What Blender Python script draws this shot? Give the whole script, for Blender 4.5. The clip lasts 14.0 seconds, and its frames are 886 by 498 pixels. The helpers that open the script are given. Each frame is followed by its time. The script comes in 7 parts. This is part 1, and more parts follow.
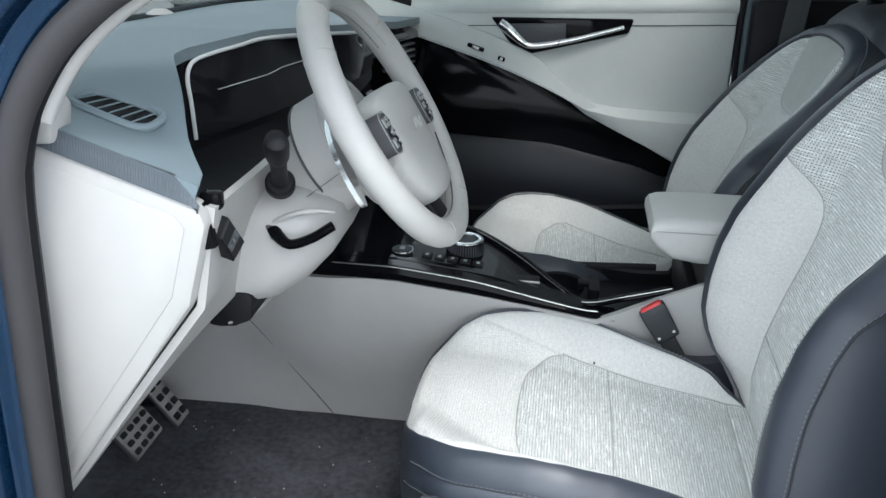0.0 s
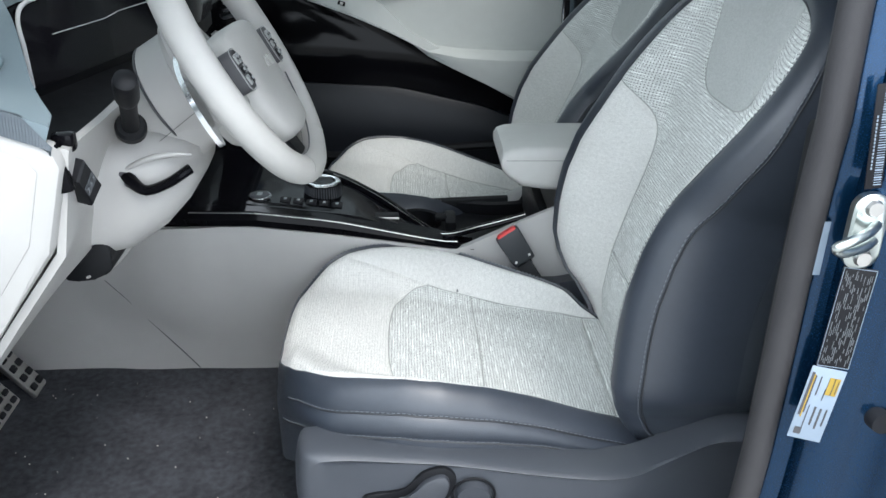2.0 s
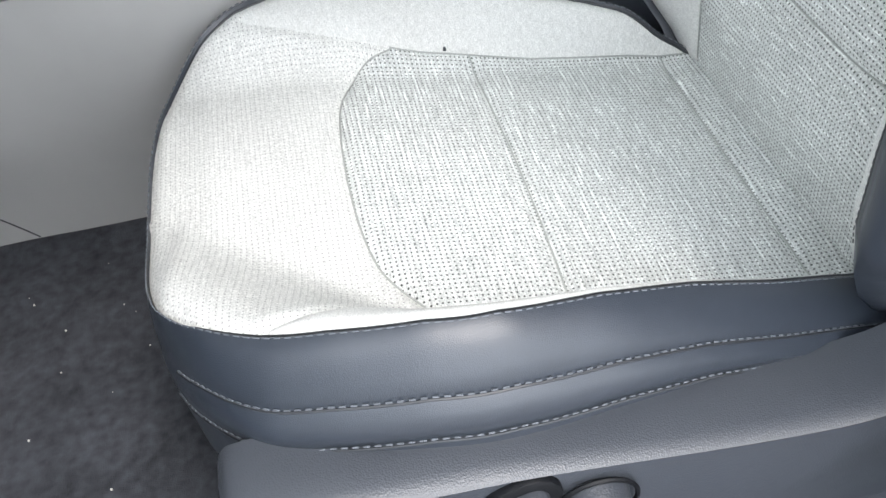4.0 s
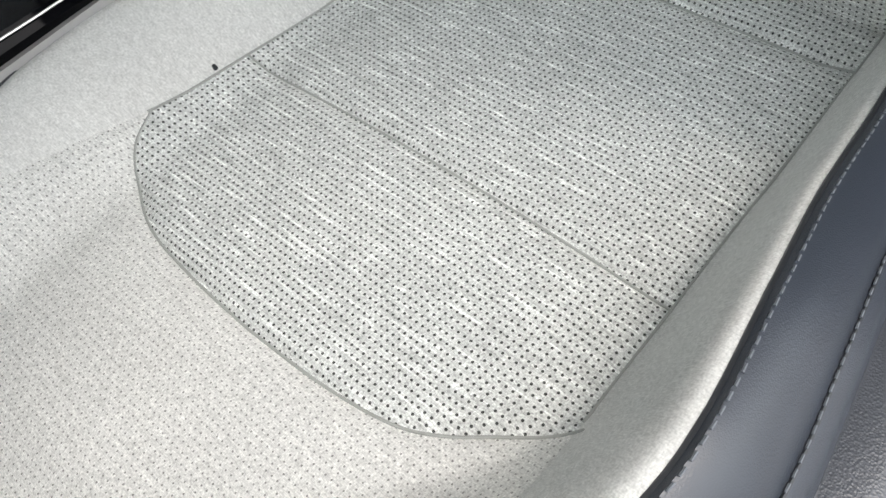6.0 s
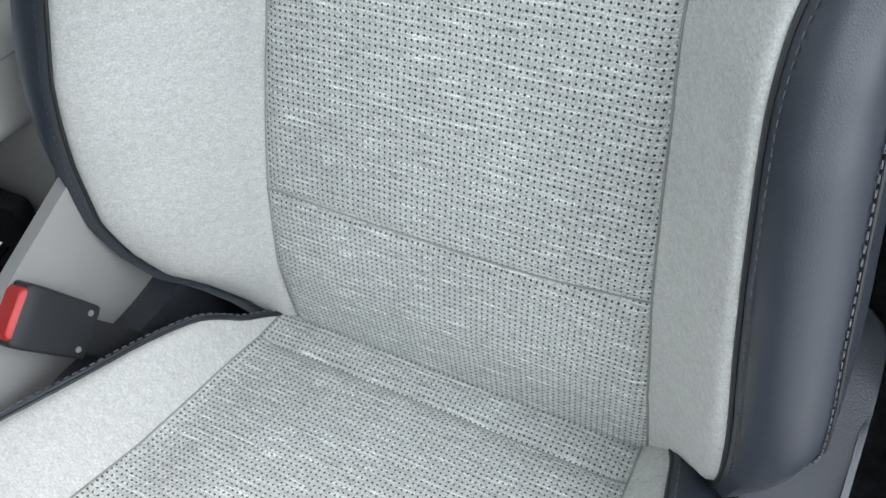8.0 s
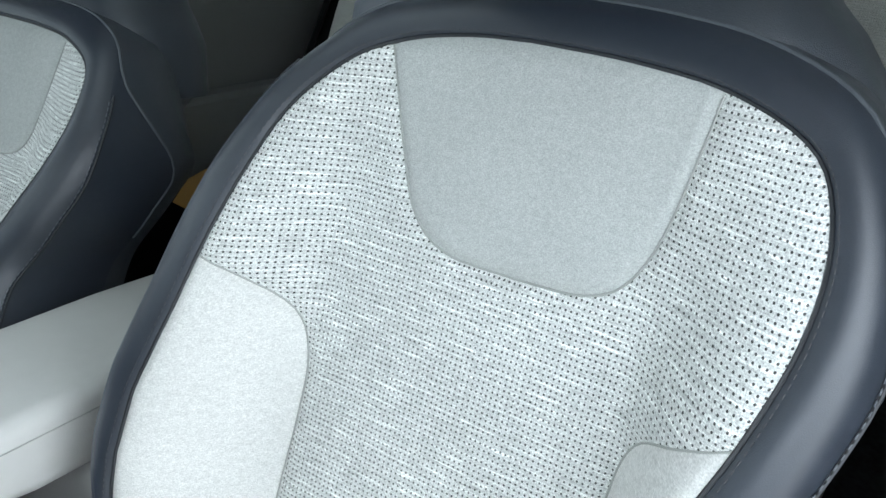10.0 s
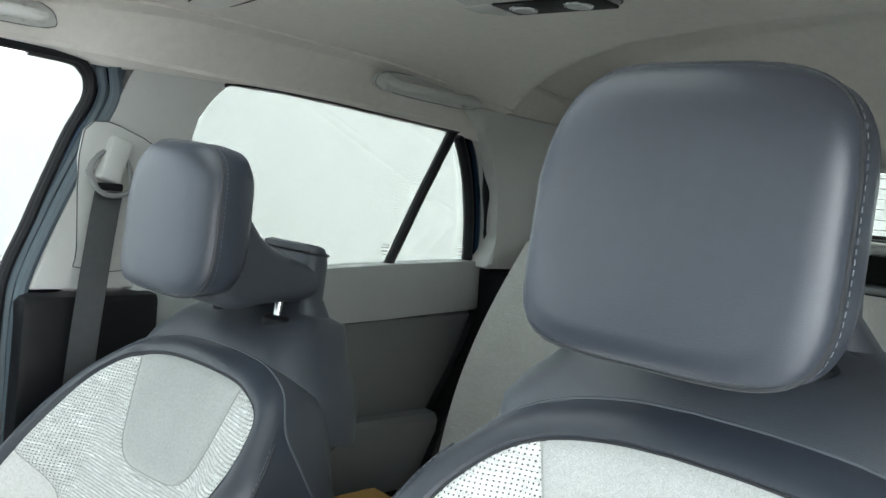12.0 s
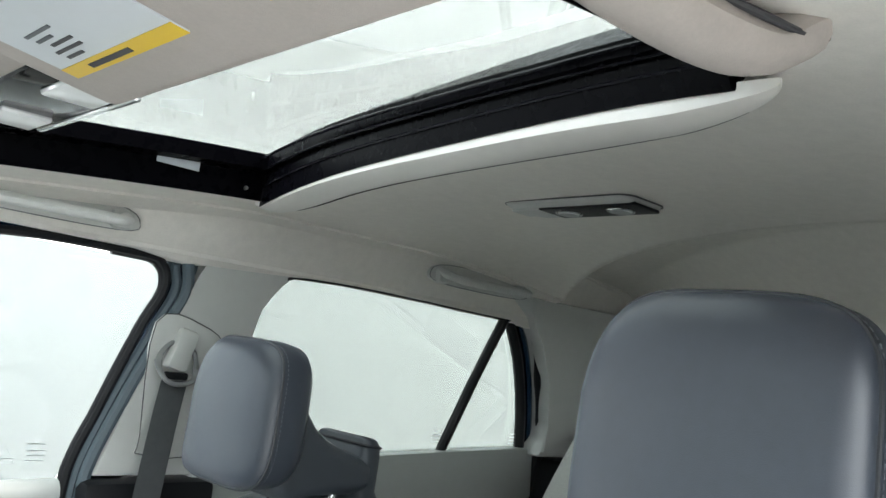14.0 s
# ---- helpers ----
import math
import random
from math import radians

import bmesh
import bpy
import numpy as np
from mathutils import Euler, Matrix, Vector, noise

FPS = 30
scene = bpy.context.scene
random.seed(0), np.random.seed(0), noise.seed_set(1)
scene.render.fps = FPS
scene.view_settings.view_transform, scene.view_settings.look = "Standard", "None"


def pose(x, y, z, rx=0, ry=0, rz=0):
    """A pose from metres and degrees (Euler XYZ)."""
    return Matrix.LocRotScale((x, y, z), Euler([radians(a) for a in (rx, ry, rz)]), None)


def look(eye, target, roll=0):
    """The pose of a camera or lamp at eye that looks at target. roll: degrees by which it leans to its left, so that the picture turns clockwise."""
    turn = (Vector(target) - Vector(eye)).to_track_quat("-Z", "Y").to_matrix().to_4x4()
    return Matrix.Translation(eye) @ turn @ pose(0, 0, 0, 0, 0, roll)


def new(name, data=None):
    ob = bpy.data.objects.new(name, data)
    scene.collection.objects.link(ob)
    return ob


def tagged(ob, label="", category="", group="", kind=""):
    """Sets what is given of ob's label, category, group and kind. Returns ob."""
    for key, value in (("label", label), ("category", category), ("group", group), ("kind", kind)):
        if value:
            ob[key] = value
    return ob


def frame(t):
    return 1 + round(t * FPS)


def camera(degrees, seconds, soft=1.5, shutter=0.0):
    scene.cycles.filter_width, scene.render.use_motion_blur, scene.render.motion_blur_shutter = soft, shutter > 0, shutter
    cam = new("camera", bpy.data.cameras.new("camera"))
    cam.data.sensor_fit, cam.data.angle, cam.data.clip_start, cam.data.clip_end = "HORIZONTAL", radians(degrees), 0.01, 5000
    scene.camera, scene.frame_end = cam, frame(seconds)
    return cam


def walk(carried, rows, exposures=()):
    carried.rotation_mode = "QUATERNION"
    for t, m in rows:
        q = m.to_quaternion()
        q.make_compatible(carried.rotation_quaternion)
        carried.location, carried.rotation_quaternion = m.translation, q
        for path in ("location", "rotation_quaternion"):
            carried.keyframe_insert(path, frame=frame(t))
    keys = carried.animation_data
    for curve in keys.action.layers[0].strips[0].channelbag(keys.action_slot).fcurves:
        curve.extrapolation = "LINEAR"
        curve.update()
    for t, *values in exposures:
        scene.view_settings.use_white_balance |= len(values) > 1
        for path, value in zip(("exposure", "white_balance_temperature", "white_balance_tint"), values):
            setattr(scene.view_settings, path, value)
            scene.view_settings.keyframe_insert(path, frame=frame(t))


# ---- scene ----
cam = camera(54.4, 14.0)
PATH = [
    (0, (0.218, -1.011, 1.024), (-0.048, 0.808, 0.237), 0.6),
    (0.5, (0.211, -1.119, 1.039), (0.122, 0.738, 0.302), 1.1),
    (1, (0.208, -1.171, 1.043), (0.194, 0.692, 0.316), 1.2),
    (1.5, (0.201, -1.177, 1.038), (0.239, 0.67, 0.27), 1.1),
    (2, (0.203, -1.047, 1.004), (0.287, 0.75, 0.132), 0.8),
    (2.5, (0.23, -0.84, 0.92), (0.33, 0.889, -0.079), 0.1),
    (2.7, (0.227, -0.748, 0.898), (0.355, 0.918, -0.2), 0.1),
    (4.8, (0.139, -0.397, 0.736), (0.392, 0.8, -0.846), -14.4),
    (5, (0.132, -0.356, 0.733), (0.419, 0.777, -0.889), -16.4),
    (5.5, (0.151, -0.292, 0.71), (0.463, 0.752, -0.966), -25.3),
    (6, (0.172, -0.254, 0.703), (0.614, 0.717, -0.989), -28.8),
    (6.5, (0.19, -0.239, 0.704), (0.803, 0.667, -0.971), -27.1),
    (7, (0.195, -0.207, 0.742), (1.042, 0.542, -0.907), -17.2),
    (7.5, (0.198, -0.203, 0.774), (1.242, 0.524, -0.769), -10.6),
    (8, (0.187, -0.203, 0.804), (1.409, 0.532, -0.598), -5.1),
    (8.2, (0.18, -0.199, 0.816), (1.468, 0.541, -0.523), -3.0),
    (10.3, (0.138, -0.264, 0.962), (1.686, 0.785, 0.253), 4.5),
    (10.5, (0.134, -0.261, 0.971), (1.686, 0.825, 0.331), 4.7),
    (11, (0.119, -0.253, 0.98), (1.67, 0.926, 0.528), 5.7),
    (11.5, (0.099, -0.251, 0.994), (1.621, 1.016, 0.714), 6.0),
    (12, (0.084, -0.267, 1.014), (1.56, 1.077, 0.88), 6.4),
    (12.5, (0.071, -0.28, 1.021), (1.503, 1.116, 1.026), 6.7),
    (13, (0.049, -0.285, 1.043), (1.453, 1.136, 1.146), 6.8),
    (13.5, (0.05, -0.298, 1.042), (1.419, 1.147, 1.236), 6.9),
    (14, (0.05, -0.301, 1.041), (1.398, 1.154, 1.293), 6.9),
]
EXPOSURES = [(0.0, 1.45, 6300, 11), (1.5, 1.4, 6300, 11), (2.7, 1.7, 6400, 12), (5.0, 1.43, 6750, 14), (5.5, 1.23, 6850, 14), (7.0, 1.17, 6700, 14), (8.2, 1.66, 6500, 13), (10.3, 2.09, 6350, 10), (11.0, 2.36, 6400, 10), (11.5, 2.64, 6650, 11), (12.5, 2.77, 6750, 11), (13.2, 2.65, 6750, 11), (14.0, 2.57, 6750, 11)]
walk(cam, [(t, look(eye, target, roll)) for t, eye, target, roll in PATH], EXPOSURES)

# ---- world and light ----
world = bpy.data.worlds.new("overcast_sky")
scene.world = world
world.use_nodes = True
wn = world.node_tree
sky = wn.nodes.new("ShaderNodeTexSky")
sky.sky_type = "NISHITA"
sky.sun_disc = False
sky.sun_elevation = radians(56)
sky.sun_rotation = radians(151)
sky.air_density = 1.0
sky.dust_density = 6.0
sky_mix = wn.nodes.new("ShaderNodeMix")
sky_mix.data_type = "RGBA"
sky_mix.inputs[0].default_value = 0.85
wn.links.new(sky.outputs[0], sky_mix.inputs[6])
sky_mix.inputs[7].default_value = (11.0, 12.1, 12.9, 1)
wn.links.new(sky_mix.outputs[2], wn.nodes["Background"].inputs[0])
wn.nodes["Background"].inputs[1].default_value = 0.15
sun = new("sun", bpy.data.lights.new("sun", "SUN"))
sun.data.energy = 0.6
sun.data.angle = radians(12)
sun.data.color = (1.0, 0.97, 0.92)
sun.matrix_basis = look((0.30, -0.60, 1.0), (0, 0, 0))


# ---- materials ----
def ramp_mat(name, base, rough=0.6, metal=0.0, vary=0.08, scale=60.0, bump=0.0, bump_scale=400.0, coat=0.0, spec=0.5, sheen=0.0):
    """A surface with colour variation at two scales and fine relief."""
    m = bpy.data.materials.new(name)
    m.use_nodes = True
    n, l = m.node_tree.nodes, m.node_tree.links
    b = n["Principled BSDF"]
    tc = n.new("ShaderNodeTexCoord")
    big = n.new("ShaderNodeTexNoise")
    big.inputs["Scale"].default_value = scale * 0.12
    big.inputs["Detail"].default_value = 4
    fine = n.new("ShaderNodeTexNoise")
    fine.inputs["Scale"].default_value = scale
    fine.inputs["Detail"].default_value = 3
    add = n.new("ShaderNodeMath")
    add.operation = "ADD"
    for s in (big, fine):
        l.new(tc.outputs["Object"], s.inputs["Vector"])
    l.new(big.outputs["Fac"], add.inputs[0])
    l.new(fine.outputs["Fac"], add.inputs[1])
    rng = n.new("ShaderNodeMapRange")
    rng.inputs[1].default_value, rng.inputs[2].default_value = 0.6, 1.4
    rng.inputs[3].default_value, rng.inputs[4].default_value = 1 - vary, 1 + vary
    l.new(add.outputs[0], rng.inputs[0])
    mul = n.new("ShaderNodeVectorMath")
    mul.operation = "SCALE"
    mul.inputs[0].default_value = base
    l.new(rng.outputs[0], mul.inputs["Scale"])
    l.new(mul.outputs[0], b.inputs["Base Color"])
    rr = n.new("ShaderNodeMapRange")
    rr.inputs[3].default_value, rr.inputs[4].default_value = max(rough - 0.06, 0.02), rough + 0.06
    l.new(fine.outputs["Fac"], rr.inputs[0])
    l.new(rr.outputs[0], b.inputs["Roughness"])
    b.inputs["Metallic"].default_value = metal
    b.inputs["Specular IOR Level"].default_value = spec
    b.inputs["Coat Weight"].default_value = coat
    b.inputs["Coat Roughness"].default_value = 0.05
    if sheen:
        b.inputs["Sheen Weight"].default_value = sheen
    if bump:
        vn = n.new("ShaderNodeTexVoronoi")
        vn.inputs["Scale"].default_value = bump_scale
        l.new(tc.outputs["Object"], vn.inputs["Vector"])
        bp = n.new("ShaderNodeBump")
        bp.inputs["Strength"].default_value = bump
        bp.inputs["Distance"].default_value = 0.0006
        l.new(vn.outputs["Distance"], bp.inputs["Height"])
        l.new(bp.outputs[0], b.inputs["Normal"])
    return m


def fabric_mat(name, base, pitch=0.0, hole=0.0, streak=0.0, speckle=0.2, depth=0.9):
    """A woven seat cloth in uv metres: crossed threads, pale melange slubs across the seat, and rows of punched holes."""
    m = bpy.data.materials.new(name)
    m.use_nodes = True
    n, l = m.node_tree.nodes, m.node_tree.links
    b = n["Principled BSDF"]
    uv = n.new("ShaderNodeUVMap")
    sep = n.new("ShaderNodeSeparateXYZ")
    l.new(uv.outputs[0], sep.inputs[0])

    def math_node(op, a, c=None):
        q = n.new("ShaderNodeMath")
        q.operation = op
        for i, v in enumerate((a, c)):
            if v is None:
                continue
            if isinstance(v, (int, float)):
                q.inputs[i].default_value = v
            else:
                l.new(v, q.inputs[i])
        return q.outputs[0]

    def noise_at(sx, sy, detail=2.0):
        mp = n.new("ShaderNodeMapping")
        mp.inputs["Scale"].default_value = (sx, sy, 1)
        l.new(uv.outputs[0], mp.inputs[0])
        t = n.new("ShaderNodeTexNoise")
        t.inputs["Scale"].default_value = 1
        t.inputs["Detail"].default_value = detail
        l.new(mp.outputs[0], t.inputs["Vector"])
        return t.outputs["Fac"]

    def ranged(value, lo, hi, out_lo, out_hi):
        q = n.new("ShaderNodeMapRange")
        q.inputs[1].default_value, q.inputs[2].default_value = lo, hi
        q.inputs[3].default_value, q.inputs[4].default_value = out_lo, out_hi
        l.new(value, q.inputs[0])
        return q.outputs[0]

    # speckled yarn: fine crossed threads, a coarser melange and slow clouds
    grain = math_node("ADD", math_node("MULTIPLY", noise_at(1300, 620, 3), 0.5), math_node("MULTIPLY", noise_at(560, 1400, 3), 0.5))
    val = ranged(grain, 0.36, 0.64, 1.0 - speckle, 1.0 + speckle * 0.8)
    val = math_node("MULTIPLY", val, ranged(noise_at(230, 230, 3), 0.3, 0.7, 1.0 - speckle * 0.35, 1.0 + speckle * 0.35))
    val = math_node("MULTIPLY", val, ranged(noise_at(14, 14, 3), 0.3, 0.7, 0.95, 1.05))
    if streak:
        # soft slubs, long across the seat and a few threads thick
        bright = ranged(noise_at(34, 430, 2), 0.54, 0.70, 0.0, streak)
        dark = ranged(noise_at(46, 500, 2), 0.30, 0.46, -streak * 0.55, 0.0)
        val = math_node("MULTIPLY", val, math_node("ADD", 1.0, math_node("ADD", bright, dark)))
    height = grain
    if pitch:
        def cell(axis):
            return math_node("SUBTRACT", math_node("FRACT", math_node("ADD", math_node("DIVIDE", sep.outputs[axis], pitch), 4000.0)), 0.5)

        fx, fy = cell(0), cell(1)
        d = math_node("SQRT", math_node("ADD", math_node("MULTIPLY", fx, fx), math_node("MULTIPLY", fy, fy)))
        hr = n.new("ShaderNodeMapRange")
        hr.interpolation_type = "SMOOTHSTEP"
        hr.inputs[1].default_value, hr.inputs[2].default_value = hole / pitch * 0.85, hole / pitch * 1.12
        l.new(d, hr.inputs[0])
        val = math_node("MULTIPLY", val, math_node("ADD", 1.0 - depth, math_node("MULTIPLY", hr.outputs[0], depth)))
        height = math_node("ADD", math_node("MULTIPLY", grain, 0.5), hr.outputs[0])
    mul = n.new("ShaderNodeVectorMath")
    mul.operation = "SCALE"
    mul.inputs[0].default_value = base
    l.new(val, mul.inputs["Scale"])
    l.new(mul.outputs[0], b.inputs["Base Color"])
    b.inputs["Roughness"].default_value = 0.85
    b.inputs["Specular IOR Level"].default_value = 0.25
    b.inputs["Sheen Weight"].default_value = 0.12
    bp = n.new("ShaderNodeBump")
    bp.inputs["Strength"].default_value = 0.3
    bp.inputs["Distance"].default_value = 0.0005
    l.new(height, bp.inputs["Height"])
    l.new(bp.outputs[0], b.inputs["Normal"])
    return m


def glass_mat(name, tint=(0.575, 0.595, 0.585)):
    m = bpy.data.materials.new(name)
    m.use_nodes = True
    n, l = m.node_tree.nodes, m.node_tree.links
    n.clear()
    out = n.new("ShaderNodeOutputMaterial")
    mix = n.new("ShaderNodeMixShader")
    tr = n.new("ShaderNodeBsdfTransparent")
    tr.inputs[0].default_value = (*tint, 1)
    gl = n.new("ShaderNodeBsdfGlossy")
    gl.inputs["Roughness"].default_value = 0.01
    lw = n.new("ShaderNodeLayerWeight")
    lw.inputs[0].default_value = 0.5
    pw = n.new("ShaderNodeMath")
    pw.operation = "POWER"
    pw.inputs[1].default_value = 4.0
    l.new(lw.outputs["Facing"], pw.inputs[0])
    sc = n.new("ShaderNodeMath")
    sc.operation = "MULTIPLY_ADD"
    sc.inputs[1].default_value, sc.inputs[2].default_value = 0.55, 0.03
    l.new(pw.outputs[0], sc.inputs[0])
    l.new(sc.outputs[0], mix.inputs[0])
    l.new(tr.outputs[0], mix.inputs[1])
    l.new(gl.outputs[0], mix.inputs[2])
    l.new(mix.outputs[0], out.inputs[0])
    return m


M = {}
M["insert"] = fabric_mat("perforated_melange_cloth", (0.60, 0.615, 0.595), 0.0039, 0.00076, 0.46, 0.42)
M["front"] = fabric_mat("fine_perforated_cloth", (0.64, 0.64, 0.615), 0.0038, 0.00052, 0.10, 0.32, 0.6)
M["bolster"] = fabric_mat("plain_woven_cloth", (0.61, 0.61, 0.588), 0, 0, 0.0, 0.22)
M["trap"] = fabric_mat("grey_woven_cloth", (0.425, 0.44, 0.425), 0, 0, 0.0, 0.22)
M["leather"] = ramp_mat("dark_blue_grey_leather", (0.026, 0.032, 0.043), 0.36, spec=0.60, vary=0.10, scale=120, bump=0.16, bump_scale=1400)
M["leather_trim"] = ramp_mat("black_leather_piping", (0.02, 0.022, 0.026), 0.45, vary=0.05)
M["shell"] = ramp_mat("dark_grained_shell", (0.036, 0.043, 0.053), 0.42, spec=0.65, vary=0.08, scale=150, bump=0.3, bump_scale=1100)
M["piping"] = ramp_mat("pale_grey_piping", (0.075, 0.086, 0.098), 0.55, vary=0.06)
M["thread"] = ramp_mat("grey_thread", (0.11, 0.122, 0.138), 0.7, scale=900)
M["seam"] = ramp_mat("seam_thread", (0.34, 0.35, 0.33), 0.9, scale=300)
M["dark_plastic"] = ramp_mat("dark_grained_plastic", (0.040, 0.044, 0.052), 0.42, spec=0.5, vary=0.06, scale=200, bump=0.35, bump_scale=700)
M["seat_plastic"] = ramp_mat("satin_grained_plastic", (0.046, 0.051, 0.061), 0.38, spec=0.6, vary=0.06, scale=200, bump=0.30, bump_scale=900)
M["black_plastic"] = ramp_mat("black_plastic", (0.0055, 0.006, 0.0075), 0.5, spec=0.2, vary=0.1, bump=0.15, bump_scale=900)
M["pocket"] = ramp_mat("dark_pocket_plastic", (0.010, 0.012, 0.016), 0.42, spec=0.3, vary=0.1, bump=0.2, bump_scale=900)
M["gloss_black"] = ramp_mat("gloss_black_panel", (0.003, 0.003, 0.004), 0.06, vary=0.1, spec=0.09)
M["silver_plastic"] = ramp_mat("silver_grey_switch_plastic", (0.24, 0.25, 0.25), 0.35, vary=0.08, scale=300)
M["screen"] = ramp_mat("dark_display_glass", (0.006, 0.006, 0.008), 0.10, vary=0.2, scale=6, spec=0.2)
M["white_plastic"] = ramp_mat("off_white_grained_plastic", (0.345, 0.340, 0.330), 0.48, vary=0.025, scale=40, bump=0.12, bump_scale=1400)
M["wheel_leather"] = ramp_mat("off_white_wheel_leather", (0.40, 0.395, 0.38), 0.55, vary=0.04, scale=60, spec=0.35, bump=0.3, bump_scale=1100)
M["white_leather"] = ramp_mat("pale_grey_leather", (0.53, 0.53, 0.51), 0.5, vary=0.04, scale=60, bump=0.25, bump_scale=1100)
M["grey_door"] = ramp_mat("light_grey_door_vinyl", (0.50, 0.525, 0.51), 0.5, vary=0.03, scale=50, bump=0.2, bump_scale=1000)
# door vinyl with the shade below the rear window put into its colour
M["shaded_door"] = ramp_mat("shade_darkened_door_vinyl", (0.19, 0.20, 0.197), 0.55, vary=0.03, scale=50, bump=0.2, bump_scale=1000)
M["dash_pad"] = ramp_mat("blue_grey_soft_dash_pad", (0.125, 0.162, 0.180), 0.55, vary=0.04, scale=90, bump=0.35, bump_scale=1300)
M["rib_strip"] = ramp_mat("ribbed_blue_grey_strip", (0.055, 0.068, 0.080), 0.6, vary=0.06, scale=90, bump=0.3, bump_scale=1300)
M["headliner"] = ramp_mat("pale_grey_headliner_cloth", (0.84, 0.805, 0.755), 0.9, vary=0.06, scale=500, bump=0.3, bump_scale=1500)
M["pillar"] = ramp_mat("pale_grey_pillar_plastic", (0.60, 0.605, 0.585), 0.55, vary=0.03, scale=60, bump=0.15, bump_scale=1200)
M["visor"] = ramp_mat("taupe_visor_cloth", (0.46, 0.415, 0.385), 0.9, vary=0.06, scale=400, bump=0.3, bump_scale=1500)
M["blind_plastic"] = ramp_mat("pale_beige_blind_plastic", (0.80, 0.775, 0.74), 0.38, vary=0.03, scale=60, bump=0.12, bump_scale=1200)
M["carpet"] = ramp_mat("charcoal_carpet", (0.046, 0.049, 0.057), 0.95, vary=0.6, scale=90, bump=0.9, bump_scale=900, sheen=0.04, spec=0.15)
M["crumb"] = ramp_mat("pale_grit", (0.55, 0.52, 0.47), 0.8)
M["loop_grey"] = ramp_mat("grey_belt_loop_plastic", (0.22, 0.225, 0.225), 0.45, vary=0.04)
M["seal"] = ramp_mat("grey_sponge_seal", (0.032, 0.031, 0.033), 0.6, vary=0.08, scale=200, spec=0.25, bump=0.2, bump_scale=900)
M["chrome"] = ramp_mat("satin_chrome", (0.75, 0.76, 0.77), 0.2, 1.0, vary=0.03)
M["mirror_glass"] = ramp_mat("mirror_glass", (0.92, 0.93, 0.93), 0.02, 1.0, vary=0.0)
M["steel"] = ramp_mat("brushed_steel", (0.55, 0.54, 0.52), 0.32, 1.0, vary=0.06, scale=200)
M["paint"] = ramp_mat("metallic_blue_paint", (0.0028, 0.026, 0.068), 0.26, 0.75, vary=0.10, scale=900, coat=0.40, spec=0.35)
M["frame_black"] = ramp_mat("satin_black_channel", (0.0012, 0.0012, 0.0018), 0.28, vary=0.1, spec=0.04)
M["seal_grey"] = ramp_mat("blue_grey_door_seal", (0.085, 0.115, 0.135), 0.5, vary=0.06)
M["rubber"] = ramp_mat("black_rubber_seal", (0.012, 0.0125, 0.015), 0.5, vary=0.1, spec=0.25)
M["red"] = ramp_mat("red_button_plastic", (0.55, 0.02, 0.02), 0.35, vary=0.05)
M["belt"] = ramp_mat("grey_webbing", (0.075, 0.08, 0.085), 0.7, vary=0.12, scale=700, bump=0.6, bump_scale=900)
M["belt_black"] = ramp_mat("black_webbing", (0.012, 0.013, 0.015), 0.8, vary=0.12, scale=700, bump=0.6, bump_scale=900)
M["buckle_plastic"] = ramp_mat("charcoal_buckle_plastic", (0.020, 0.023, 0.027), 0.5, spec=0.4, vary=0.08, bump=0.2, bump_scale=900)
M["car_silver"] = ramp_mat("silver_blue_car_paint", (0.42, 0.50, 0.52), 0.3, 0.2, vary=0.03, coat=0.6)
M["glass"] = glass_mat("window_glass", (0.455, 0.475, 0.47))
M["roof_glass"] = glass_mat("roof_glass", (0.45, 0.465, 0.455))
M["privacy_glass"] = glass_mat("dark_privacy_glass", (0.365, 0.385, 0.375))
# privacy glass tinted far darker, only to hold daylight off the rear ceiling
M["dimming_glass"] = glass_mat("overdarkened_privacy_glass", (0.14, 0.15, 0.15))
M["lens"] = ramp_mat("clear_lamp_lens", (0.75, 0.76, 0.76), 0.15, vary=0.05)
M["label_white"] = ramp_mat("white_paper_label", (0.50, 0.53, 0.56), 0.5, vary=0.03)
M["label_paper"] = ramp_mat("pale_label_paper", (0.62, 0.65, 0.68), 0.5, vary=0.03)
M["label_pale"] = ramp_mat("pale_blue_label_film", (0.21, 0.26, 0.32), 0.45, vary=0.05)
M["zinc"] = ramp_mat("zinc_plated_steel", (0.50, 0.54, 0.52), 0.3, 1.0, vary=0.10, scale=150)
M["label_black"] = ramp_mat("black_label_film", (0.008, 0.008, 0.010), 0.4, vary=0.05, spec=0.2)
M["label_yellow"] = ramp_mat("yellow_label_print", (0.75, 0.50, 0.03), 0.5, vary=0.03)
M["label_gold"] = ramp_mat("dull_gold_label_print", (0.30, 0.20, 0.025), 0.5, vary=0.05)
M["ink"] = ramp_mat("dark_print_ink", (0.05, 0.05, 0.055), 0.6)
M["grey_ink"] = ramp_mat("pale_grey_print", (0.42, 0.44, 0.45), 0.6)
M["faint_ink"] = ramp_mat("faint_grey_print", (0.11, 0.12, 0.13), 0.6)
M["tan"] = ramp_mat("tan_kraft_paper", (0.50, 0.29, 0.09), 0.8, vary=0.08, scale=30)
M["asphalt"] = ramp_mat("weathered_concrete", (0.30, 0.294, 0.282), 0.9, vary=0.2, scale=40)
M["car_white"] = ramp_mat("white_car_paint", (0.68, 0.70, 0.70), 0.25, vary=0.02, coat=0.8)
M["car_grey"] = ramp_mat("dark_grey_car_paint", (0.04, 0.045, 0.05), 0.25, 0.3, vary=0.03, coat=0.8)
